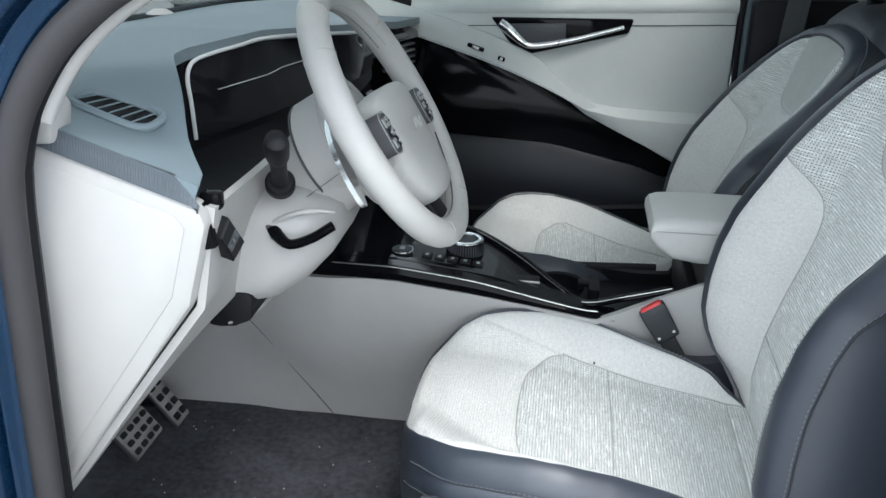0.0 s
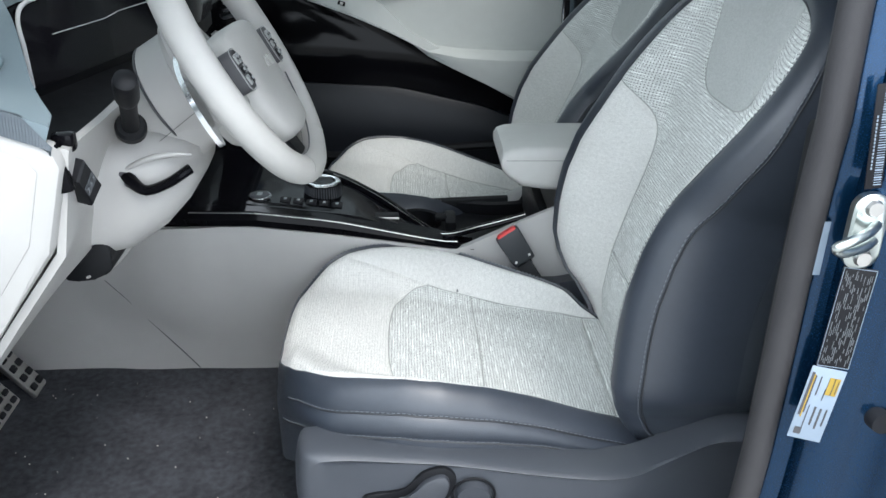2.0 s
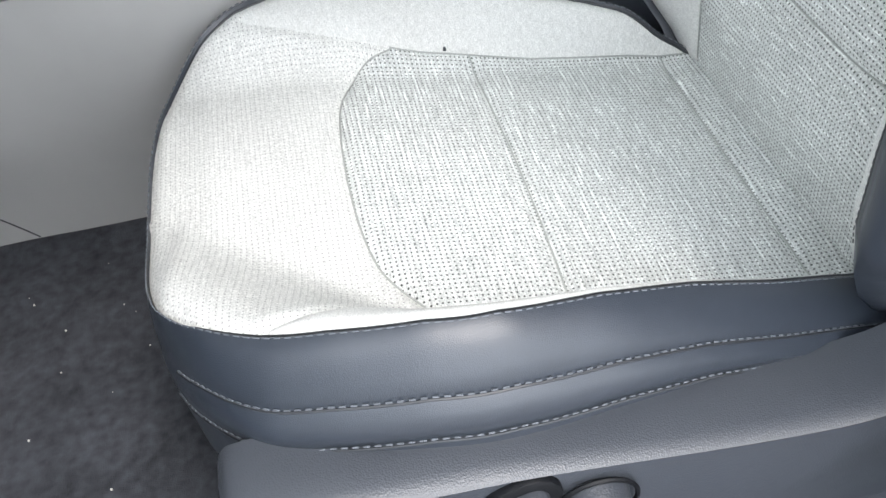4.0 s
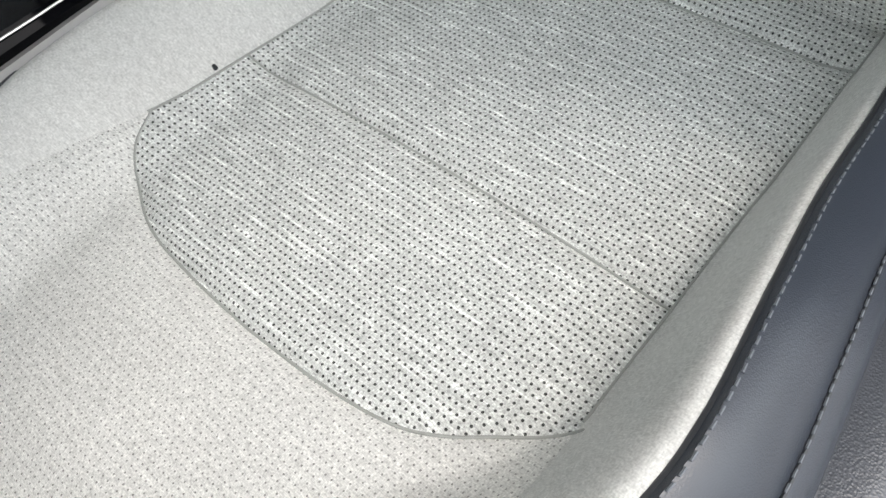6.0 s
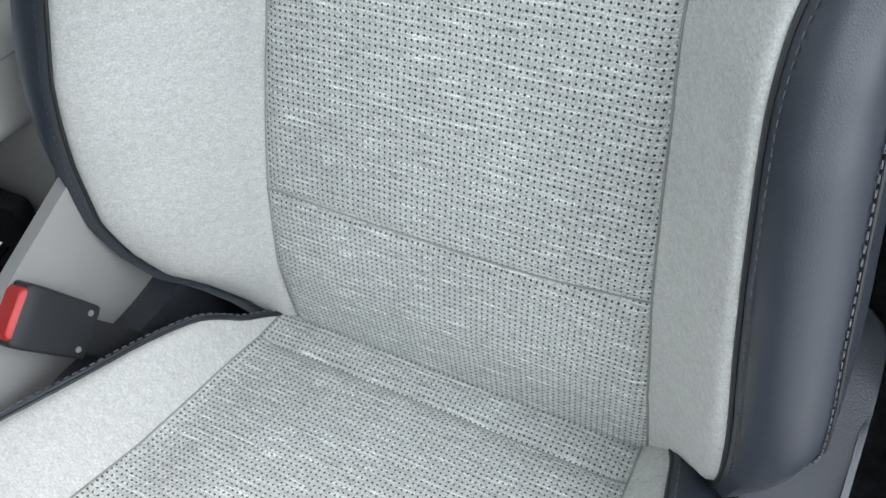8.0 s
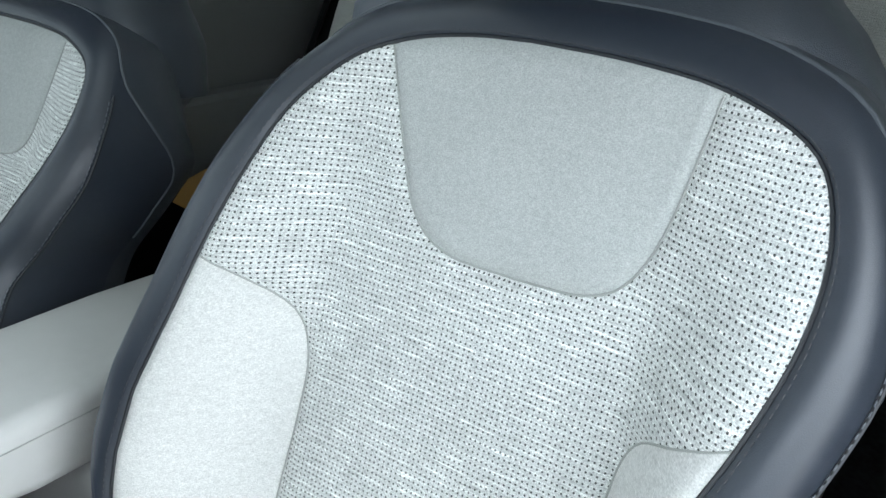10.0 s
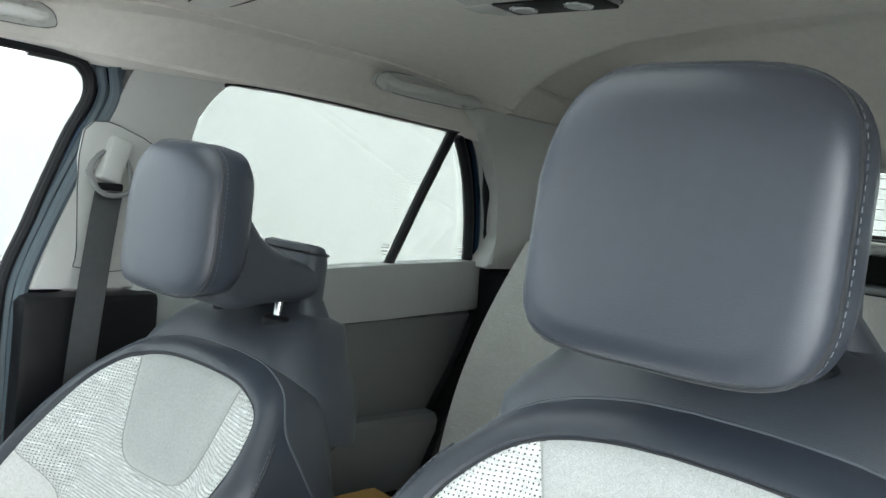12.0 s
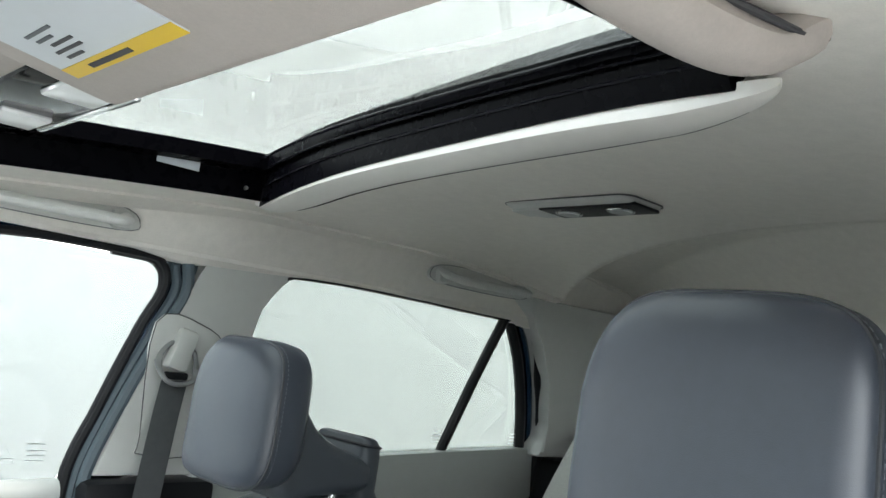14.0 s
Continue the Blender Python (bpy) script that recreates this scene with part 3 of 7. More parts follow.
def headrest(parent):
    pad = []
    # front to back slices of a soft rounded block
    for x, w, h, r in ((0.6015, 0.14, 0.12, 0.04), (0.602, 0.190, 0.162, 0.047), (0.604, 0.213, 0.185, 0.052), (0.609, 0.229, 0.200, 0.055), (0.618, 0.237, 0.208, 0.056), (0.645, 0.239, 0.209, 0.056), (0.664, 0.232, 0.202, 0.055), (0.677, 0.214, 0.178, 0.052), (0.684, 0.18, 0.14, 0.05)):
        loop = []
        for th in np.linspace(0, 2 * math.pi, 57)[:-1] + 0.03:
            sq = 0.46 if math.sin(th) > 0 else 0.38
            a = w / 2 * math.copysign(abs(math.cos(th)) ** sq, math.cos(th))
            b = h / 2 * math.copysign(abs(math.sin(th)) ** sq, math.sin(th))
            up = b / 0.11
            taper = 1 - (0.17 if a > 0 else 0.02) * max(up, 0) ** 1.5
            a = (a * 1.09 if a < 0 else a) * 0.93 + 0.018
            loop.append((0.0065 + 0.9 * (x - 0.012 + 0.030 * up * abs(up) * 0.4 + 0.05 * (a / 0.12) ** 2 * 0.25), -0.028 + 0.9 * a * taper, 1.0127 + 0.9 * b * (0.995 if b > 0 else 0.96)))
        pad.append(loop)
    base = part("headrest", loft(pad), M["leather"], parent, "dark blue-grey leather headrest pad")
    ring = [Vector(p) for p in pad[4]]
    part("seam", tube(ring, 0.0016, 6, True), M["leather_trim"], base)
    row = [Vector(p) * 1.0 + V(0.006, math.copysign(0.0012, p[1]), 0) for p in pad[4] if abs(p[1]) > 0.08]
    for side in (1, -1):
        rr = sorted([p for p in row if p.y * side > 0], key=lambda p: p.z)
        if len(rr) > 2:
            part("stitching", stitches(smooth_path([tuple(p) for p in rr], 4), 0.0056, 0.0032, 0.00042), M["thread"], base)
    arm = []
    for x, z0, z1, w in ((0.596, 0.942, 1.070, 0.150), (0.614, 0.930, 1.062, 0.168), (0.632, 0.926, 1.045, 0.168), (0.652, 0.930, 1.026, 0.166), (0.676, 0.936, 1.013, 0.162), (0.706, 0.942, 1.004, 0.158), (0.740, 0.946, 0.998, 0.152), (0.760, 0.952, 0.992, 0.144)):
        h = z1 - z0
        arm.append([(x, a, (z0 + z1) / 2 + b) for a, b in rounded(w, h, min(0.020, h * 0.42), 6)])
    part("headrest_arm", loft(arm), M["shell"], parent, "dark moulded headrest arm")
    for s in (-0.058, 0.058):
        part("headrest_post", cyl(bmesh.new(), (0.7145, s, 0.915), (0.7145, s, 0.952), 0.0058), M["chrome"], parent, "short chrome post")
        part("post_collar", tube([(0.7145, s, 0.910), (0.7145, s, 0.920), (0.7145, s, 0.924), (0.7145, s, 0.9255)], [0.0190, 0.0185, 0.0150, 0.0080], 24), M["black_plastic"], parent)


def seat_cushion(parent):
    half = smooth_path([(0, 0.030), (0.06, 0.033), (0.100, 0.041), (0.134, 0.054), (0.162, 0.078), (0.183, 0.112), (0.196, 0.150), (0.206, 0.20), (0.208, 0.24), (0.1985, 0.30), (0.188, 0.36), (0.181, 0.42), (0.175, 0.465), (0.168, 0.500), (0.148, 0.525), (0, 0.530)], 5)
    half = [(max(a, 0), b) for a, b in half]
    far = smooth_path([(0, 0.030), (0.06, 0.031), (0.105, 0.037), (0.142, 0.050), (0.170, 0.072), (0.190, 0.105), (0.202, 0.155), (0.210, 0.21), (0.213, 0.26), (0.204, 0.30), (0.190, 0.37), (0.182, 0.415), (0.172, 0.450), (0.158, 0.482), (0.147, 0.510), (0.13, 0.526), (0, 0.530)], 5)
    outline = [(max(a, 0), b) for a, b in far] + [(-a, b) for a, b in half[::-1] if a > 1e-6]
    side = smooth_path([(0.1800, 0.118), (0.166, 0.170), (0.156, 0.235), (0.152, 0.305), (0.149, 0.40), (0.147, 0.483), (0.146, 0.54)], 5)
    side_poly = [tuple(p) for p in side] + [(0.3, 0.56), (0.3, 0.09)]
    front_half = smooth_path([(0, 0.176), (0.05, 0.178), (0.095, 0.184), (0.128, 0.199), (0.146, 0.215), (0.156, 0.238)], 6)
    near_half = smooth_path([(0, 0.176), (0.05, 0.178), (0.090, 0.184), (0.112, 0.194), (0.130, 0.208), (0.160, 0.231)], 6)
    ins = [tuple(p) for p in front_half] + [(0.2, 0.25), (0.2, 0.56)]
    ins = ins + [(-a, b) for a, b in ([tuple(p) for p in near_half] + [(0.2, 0.231), (0.2, 0.56)])[::-1] if a > 1e-6]
    neg = lambda path: [(-a, b) for a, b in path]
    cross = [(a, 0.305 + 0.003 * math.cos(a * 12)) for a in np.linspace(-0.152, 0.152, 24)]
    rear = [(a, 0.484) for a in np.linspace(-0.147, 0.147, 16)]
    us, vs = np.arange(-0.218, 0.2181, 0.0036), np.arange(0.024, 0.5361, 0.0037)
    pieces = cut_cloth(us, vs, outline, [("side_l", neg(side_poly)), ("side_r", side_poly), ("insert", ins)])
    tuck = [[(0.147, 0.470), (0.166, 0.458)], [(-0.152, 0.480), (-0.174, 0.488)]]
    seams = [side, neg(side), front_half, neg(near_half), cross, rear, outline] + tuck

    def place(y, x, s):
        return x, y, cushion_z(x, y) - s

    base = cover("seat_cushion", cloth_mesh(pieces["rest"], place, seams), M["front"], parent, "pale finely perforated cloth front section")
    cover("insert", cloth_mesh(pieces["insert"], place, seams), M["insert"], base, "perforated grey melange cloth insert")
    cover("side_bolster", cloth_mesh(pieces["side_l"], place, seams), M["bolster"], base)
    cover("side_bolster", cloth_mesh(pieces["side_r"], place, seams), M["bolster"], base)
    for s in ([p for p in side if p[1] > 0.23], [p for p in neg(side) if p[1] > 0.23], front_half, neg(near_half), cross, rear):
        part("seam", tube([(x, y, cushion_z(x, y) - 0.0030) for y, x in s if x < 0.53], 0.0008, 6), M["seam"], base)
    sect = [(-0.001, 0.003), (0.0025, -0.0005), (0.008, 0.002), (0.015, 0.008), (0.023, 0.018), (0.0285, 0.029), (0.0285, 0.031), (0.034, 0.036), (0.0375, 0.046), (0.036, 0.0575), (0.0345, 0.0595), (0.036, 0.064), (0.034, 0.080), (0.030, 0.11)]

    def skirt(e, p, d):
        q = e + (p - e) * (1 - 0.75 * sstep((0.13 - e[1]) / 0.09)) * (1 - 0.7 * sstep((e[0] - 0.05) / 0.08) * sstep((e[1] - 0.16) / 0.1))
        d *= 1 - 0.36 * sstep((e[1] - 0.24) / 0.22)
        return q[1], q[0], cushion_z(e[1], e[0]) - d - 0.02 * sstep((0.12 - e[1]) / 0.1) * d / 0.05

    rings = band(outline, sect, skirt)
    part("leather_skirt", loft(rings, True, False), M["leather"], parent, "dark blue-grey leather cushion skirt")
    part("edge_piping", tube([Vector(p) - V(0, 0, 0.0005) for p in rings[0]], 0.0016, 6, True), M["leather_trim"], base)
    n = len(outline)
    for k, lo in ((1, -1), (5, 0.06), (9, 0.05)):
        for sgn in (1, -1):
            row = [Vector(rings[k][i]) + V(0, sgn * 0.0009, 0.0007) for i in range(n) if outline[i][0] * sgn >= 0 and lo < outline[i][1] < 0.515]
            row.sort(key=lambda p: p.x)
            part("stitching", stitches(row), M["thread"], base, "pale contrast stitching")
            if k > 1:
                part("seam", tube([p + V(0, 0, -0.0022) for p in row], 0.0009, 5), M["leather_trim"], base)


def seat_base(parent):
    part("seat_frame", boxes(((0.30, 0, 0.245), (0.44, 0.40, 0.09), 0.02)), M["black_plastic"], parent)
    for s in (-0.17, 0.17):
        part("seat_rail", boxes(((0.32, s, 0.168), (0.62, 0.045, 0.05), 0.006)), M["black_plastic"], parent)
    for s in (-1, 1):
        prof = smooth_path([(0.072, 0.350), (0.10, 0.366), (0.19, 0.361), (0.25, 0.355), (0.39, 0.333), (0.47, 0.331), (0.53, 0.362), (0.58, 0.385), (0.63, 0.375), (0.650, 0.30), (0.60, 0.215), (0.45, 0.195), (0.2, 0.195), (0.10, 0.215), (0.072, 0.26)], 4, True)
        rings = []
        for k, (o, y) in enumerate(((0.86, 0.263), (0.92, 0.267), (0.955, 0.263), (0.98, 0.255), (0.994, 0.243), (1.0, 0.228), (1.0, 0.212))):
            cx, cz = 0.34, 0.27
            rings.append([(cx + (p[0] - cx) * o, s * y, cz + (p[1] - cz) * o) for p in prof])
        part("side_panel", loft(rings), M["seat_plastic"], parent, "dark grained plastic seat side panel")


def build_seat(name, label, recline=0.0):
    """A front seat; its backrest leans back by recline degrees about the hinge."""
    t = thing(name, label, "car seat", "front seats")
    seat_cushion(t)
    fixed = set(t.children)
    seat_back(t)
    headrest(t)
    if recline:
        hinge = Matrix.Translation((0.53, 0, 0.30)) @ Matrix.Rotation(radians(recline), 4, "Y") @ Matrix.Translation((-0.53, 0, -0.30))
        for ob in t.children_recursive:
            if ob not in fixed and ob.parent not in fixed:
                ob.data.transform(hinge)
        # the headrest pad itself stands upright
        pad = next(ob for ob in t.children if ob.name.startswith("headrest") and "arm" not in ob.name and "post" not in ob.name)
        centre = hinge @ V(0.60, -0.01, 1.01)
        turn = Matrix.Translation(centre) @ Matrix.Rotation(radians(-recline - 3.5), 4, "Y") @ Matrix.Translation(-centre)
        for ob in (pad, *pad.children):
            ob.data.transform(Matrix.Translation((0, 0, 0.018)) @ turn)
    seat_base(t)
    return t


driver_seat = build_seat("driver_seat", "front seat in pale grey perforated cloth with dark leather surround")
passenger_seat = build_seat("passenger_seat", "front seat in pale grey cloth with dark leather beside the console", 4.0)
passenger_seat.matrix_basis = pose(-0.026, 0.704, -0.043, 0, 3.0, 0)
# height lever, round lumbar knob and the sill-side clip on the driver's seat
part("recline_lever", prism(smooth_path([(0.160, 0.300), (0.200, 0.306), (0.222, 0.330), (0.243, 0.338), (0.251, 0.325), (0.240, 0.300), (0.215, 0.288), (0.165, 0.286)], 3, True), "y", -0.276, -0.262, 0.003), M["dark_plastic"], driver_seat, "seat height lever")
part("lumbar_knob", cyl(bmesh.new(), (0.279, -0.262, 0.305), (0.279, -0.274, 0.304), 0.0215, 0.0195, 32), M["dark_plastic"], driver_seat, "round seat adjuster knob")
part("knob_ring", tube([(0.279 + 0.025 * math.cos(a), -0.2675, 0.305 + 0.025 * math.sin(a)) for a in np.linspace(0, 2 * math.pi, 33)[:-1]], 0.0016, 6, True, up=(0, 1, 0)), M["black_plastic"], driver_seat)
part("lever_surround", prism(smooth_path([(0.152, 0.306), (0.198, 0.314), (0.218, 0.338), (0.245, 0.346), (0.259, 0.328), (0.247, 0.296), (0.218, 0.280), (0.156, 0.280)], 3, True), "y", -0.2680, -0.258, 0.002), M["black_plastic"], driver_seat)


# ---- floor ----
def floor_z(x, y):
    z = 0.135 + 0.32 * sstep((-0.47 - x) / 0.30) + 0.06 * sstep((-0.30 - y) / 0.08)
    return z + 0.004 * noise.noise(Vector((x * 9, y * 9, 0.3)))


floor = part("floor", sheet(lambda x, y: (x, y, floor_z(x, y)), np.linspace(-0.85, 2.0, 90), np.linspace(-0.40, 1.10, 50), 0.02), M["carpet"], None, "charcoal carpet floor with pale grit", kind="structure", category="floor")
grit = bmesh.new()
rng_grit = random.Random(4)
for _ in range(60):
    x, y = rng_grit.uniform(-0.42, 0.03), rng_grit.uniform(-0.28, 0.22)
    g = bmesh.ops.create_icosphere(grit, subdivisions=1, radius=rng_grit.choice((0.0005, 0.0008, 0.0012)))
    bmesh.ops.translate(grit, vec=(x, y, floor_z(x, y) + 0.0008), verts=g["verts"])
part("floor_grit", grit, M["crumb"], None, "pale crumbs of grit on the carpet", kind="stuff", category="grit")
part("door_sill", prism([(-0.60, 0.03), (0.66, 0.03), (0.66, 0.165), (-0.60, 0.165)], "y", -0.47, -0.36, 0.012), M["black_plastic"], None, "black plastic door sill plate", kind="structure", category="sill")

# ---- pedals ----
pedals = []
for nm, c, w, h, rows, lab in (("brake_pedal", (-0.415, 0.035, 0.222), 0.088, 0.054, 2, "metal brake pedal with black rubber pads"), ("accelerator_pedal", (-0.440, 0.175, 0.190), 0.046, 0.095, 4, "slim metal accelerator pedal with rubber pads")):
    p = thing(nm, lab, "pedal", "pedals")
    plate = bmesh.new()
    box(plate, (0, 0, 0), (0.010, w, h), 0.004)
    m = pose(*c, 0, -38, 0)
    bmesh.ops.transform(plate, matrix=m, verts=plate.verts)
    part("pedal_plate", plate, M["steel"], p, "brushed steel plate")
    cols = 4 if w > h else 2
    for i in range(cols):
        for j in range(rows + (1 if w > h else 0)):
            n = rows + (1 if w > h else 0)
            bm = bmesh.new()
            box(bm, (0.006, (i - (cols - 1) / 2) * w / cols * 0.93, (j - (n - 1) / 2) * h / n * 0.92), (0.006, w / cols * 0.62, h / n * 0.5), 0.0025)
            bmesh.ops.transform(bm, matrix=m, verts=bm.verts)
            part("rubber_pad", bm, M["rubber"], p)
    part("pedal_arm", tube([m @ V(-0.005, 0, 0), m @ V(-0.10, 0, 0.05), (-0.60, c[1], 0.48)], 0.009, 8), M["black_plastic"], p)

# ---- centre console ----
console = thing("centre_console", "centre console with gloss black top and off-white sides", "console")


def cons_top(x):
    return interp(x, [-0.6, -0.21, -0.04, 0.10, 0.28, 0.36, 0.46, 0.62], [0.44, 0.436, 0.434, 0.418, 0.392, 0.418, 0.463, 0.47])


def flank(x, v, side):
    """The console's side: v from 0 at its foot to 1 at its top."""
    z0, z1 = 0.125, cons_top(x)
    if side > 0:
        z1 = interp(x, [-0.6, -0.02, 0.07, 0.42, 0.47, 0.62], [0.44, 0.434, 0.345, 0.362, 0.45, 0.47])
    y = 0.275 + 0.022 * sstep((x - 0.28) / 0.1) - 0.055 * sstep(v) - 0.012 * math.sin(v * 3.14) * sstep((x + 0.35) / 0.3)
    z = z0 + (z1 - z0) * v
    if side < 0:
        # a moulded swell beside the pedals, and a hollow in front of it
        y -= 0.008 * (1 - sstep((math.hypot(x + 0.175, max(0.0, 0.30 - z)) - 0.025) / 0.07))
        y += 0.012 * math.exp(-((x + 0.31) / 0.06) ** 2 - ((z - 0.25) / 0.08) ** 2)
    return x, y if side < 0 else 0.73 - y, z0 + (z1 - z0) * v


for s in (-1, 1):
    part("side_panel", sheet(lambda x, v: flank(x, v, s), np.linspace(-0.62, 0.66, 140), np.linspace(0, 1, 40), 0.012), M["white_plastic"] if s < 0 else M["black_plastic"], console, "off-white plastic console side" if s < 0 else "black console side")
part("panel_joint", tube([Vector(flank(x, v, -1)) + V(0, -0.0122, 0) for x, v in zip(np.linspace(-0.292, -0.166, 24), np.linspace(0.67, 0.04, 24))], 0.0010, 5), M["ink"], console)
# gloss trim rail along the upper edge of the side
rail = []
for x in np.linspace(-0.40, 0.312, 36):
    z = cons_top(min(x, 0.28))
    h = 0.026 - 0.012 * sstep((x - 0.05) / 0.22) - 0.013 * sstep((x - 0.245) / 0.065)
    rail.append([(x, 0.214, z - 0.002), (x, 0.210, z + h * 0.5), (x, 0.216, z + h), (x, 0.250, z + h + 0.003), (x, 0.256, z - 0.002)])
part("trim_rail", loft(rail), M["gloss_black"], console, "gloss black trim rail")
part("trim_line", tube([(x, 0.2115, cons_top(x) + (0.026 - 0.012 * sstep((x - 0.05) / 0.22)) * 0.93) for x in np.linspace(-0.14, 0.285, 24)], 0.0008, 6), M["steel"], console, "thin bright trim line")
part("control_panel", sheet(lambda x, v: (x, 0.235 + v * (interp(x, [-0.3, -0.1, -0.02, 0.075, 0.15, 0.215, 0.262], [0.50, 0.50, 0.455, 0.395, 0.335, 0.280, 0.244]) - 0.235), cons_top(x) + 0.028 - 0.020 * sstep((x - 0.1) / 0.16)), np.linspace(-0.30, 0.268, 34), np.linspace(0, 1, 8), 0.012), M["gloss_black"], console, "gloss black control panel")
part("stack_panel", prism([(-0.24, 0.44), (-0.13, 0.455), (-0.155, 0.60), (-0.17, 0.71), (-0.30, 0.71)], "y", 0.225, 0.505, 0.008), M["gloss_black"], console, "gloss black lower centre stack")
# rotary gear dial
dial_c = V(0.062, 0.318, 0.450)
dial = part("gear_dial", cyl(bmesh.new(), dial_c + V(0, 0, -0.012), dial_c + V(0.002, 0, 0.020), 0.0315, 0.029, 40), M["black_plastic"], console, "knurled rotary gear dial")
kn = bmesh.new()
for i in range(44):
    a = 2 * math.pi * i / 44
    cyl(kn, dial_c + V(0.0312 * math.cos(a), 0.0312 * math.sin(a), -0.008), dial_c + V(0.0295 * math.cos(a), 0.0295 * math.sin(a), 0.017), 0.0012, sides=5)
part("knurling", kn, M["dark_plastic"], dial)
part("dial_ring", tube([dial_c + V(0.024 * math.cos(a), 0.024 * math.sin(a), 0.020) for a in np.linspace(0, 2 * math.pi, 37)[:-1]], 0.0062, 10, True, 0.5), M["chrome"], dial, "bright chrome ring")
part("dial_cap", cyl(bmesh.new(), dial_c + V(0, 0, 0.018), dial_c + V(0, 0, 0.0215), 0.0175, 0.017, 32), M["gloss_black"], dial)
part("dial_base", tube([dial_c + V(0.040 * math.cos(a), 0.040 * math.sin(a), -0.010) for a in np.linspace(0, 2 * math.pi, 37)[:-1]], 0.004, 8, True), M["dark_plastic"], dial)
st = V(-0.036, 0.268, 0.464)
start = part("start_button", cyl(bmesh.new(), st + V(0, 0, -0.006), st + V(0, 0, 0.004), 0.016, 0.0145, 28), M["dark_plastic"], console, "round start button")
part("button_ring", tube([st + V(0.017 * math.cos(a), 0.017 * math.sin(a), 0.001) for a in np.linspace(0, 2 * math.pi, 29)[:-1]], 0.0017, 6, True), M["chrome"], start)
part("button_mark", boxes((st + V(0, 0, 0.0045), (0.008, 0.012, 0.0008), 0.0002)), M["grey_ink"], start)
for i in range(5):
    c = V(0.005 + i * 0.021, 0.268, cons_top(0.005 + i * 0.021) + 0.028)
    b = part("console_button", boxes((c, (0.017, 0.017, 0.006), 0.0015)), M["black_plastic"], console, "small console button")
    part("button_mark", boxes((c + V(0, 0, 0.0034), (0.005, 0.007, 0.0006))), M["grey_ink"], b)
for i in range(3):
    c = V(0.008 + i * 0.004, 0.345 + i * 0.012, cons_top(0.0) + 0.0300)
    part("mode_lamp", boxes((c, (0.004, 0.005, 0.001))), M["grey_ink"], console)
part("parking_switch", boxes((V(0.165, 0.262, cons_top(0.165) + 0.020), (0.050, 0.020, 0.010), 0.002)), M["black_plastic"], console, "parking brake switch")
part("switch_edge", boxes((V(0.165, 0.2515, cons_top(0.165) + 0.0215), (0.052, 0.0010, 0.004), 0.0003)), M["steel"], console)
# diagonal rim from the dial to the rail, then along the cup well
diag = smooth_path([(-0.02, 0.455, 0.455), (0.075, 0.395, 0.452), (0.15, 0.335, 0.438), (0.215, 0.280, 0.415), (0.262, 0.244, 0.404), (0.33, 0.258, 0.412), (0.40, 0.262, 0.430)], 6)
part("diagonal_rim", tube(diag, 0.008, 10, flat=0.7), M["gloss_black"], console, "sloping gloss black rim")
part("rim_line", tube([(a - 0.001, b - 0.006, c + 0.0045) for a, b, c in diag[6:]], 0.0006, 6), M["steel"], console)
part("panel_skirt", loft([[(a, b - 0.002, c), (a, b + 0.005, c), (a, b + 0.005, 0.30), (a, b - 0.002, 0.30)] for a, b, c in diag[:25]]), M["black_plastic"], console)
# cup well
part("cup_well", prism([(0.08, 0.29), (0.44, 0.30), (0.44, 0.337), (0.08, 0.328)], "y", 0.27, 0.50, 0.004), M["black_plastic"], console, "black cup holder tray")
part("well_wall", boxes(((0.265, 0.505, 0.325), (0.37, 0.018, 0.070), 0.005, (0, -2.4, 0)), ((0.435, 0.39, 0.39), (0.018, 0.22, 0.08), 0.005)), M["black_plastic"], console)
cx = 0.222
ring = []
for r, z in ((0.046, 0.352), (0.045, 0.361), (0.041, 0.358), (0.039, 0.325)):
    ring.append([(cx + r * math.cos(a), 0.410 + r * math.sin(a), z) for a in np.linspace(0, 2 * math.pi, 37)[:-1]])
part("cup_holder", loft(ring, True, False), M["black_plastic"], console, "round black cup holder")
part("cup_tab", boxes(((cx + 0.045, 0.410, 0.362), (0.022, 0.02, 0.010), 0.003), ((cx + 0.062, 0.41, 0.350), (0.02, 0.06, 0.03), 0.004)), M["black_plastic"], console)
part("passenger_lip", prism([(0.40, 0.345), (0.52, 0.41), (0.52, 0.435), (0.40, 0.370)], "y", 0.49, 0.515, 0.004), M["white_plastic"], console)
# armrest
arm = []
for x, zl, zh in ((0.362, 0.500, 0.515), (0.366, 0.488, 0.525), (0.378, 0.475, 0.530), (0.40, 0.462, 0.532), (0.44, 0.456, 0.533), (0.60, 0.454, 0.532), (0.68, 0.456, 0.528)):
    h = zh - zl
    arm.append([(x, 0.378 + a, (zl + zh) / 2 + b) for a, b in rounded(0.155 if x > 0.36 else 0.135, h, min(0.016, h * 0.4), 5)])
armrest = part("armrest", loft(arm), M["white_leather"], console, "padded pale grey leather armrest")
part("seam", tube([(x, 0.3008, 0.512) for x in np.linspace(0.37, 0.67, 12)], 0.0009, 5), M["seam"], armrest)
part("armrest_bin", prism([(0.455, 0.38), (0.68, 0.38), (0.68, 0.46), (0.48, 0.46)], "y", 0.285, 0.49, 0.01), M["white_plastic"], console, "off-white console bin below the armrest")

# ---- dashboard ----
dash = thing("dashboard", "dashboard with blue-grey soft pad, dark display and off-white lower panels", "dashboard")


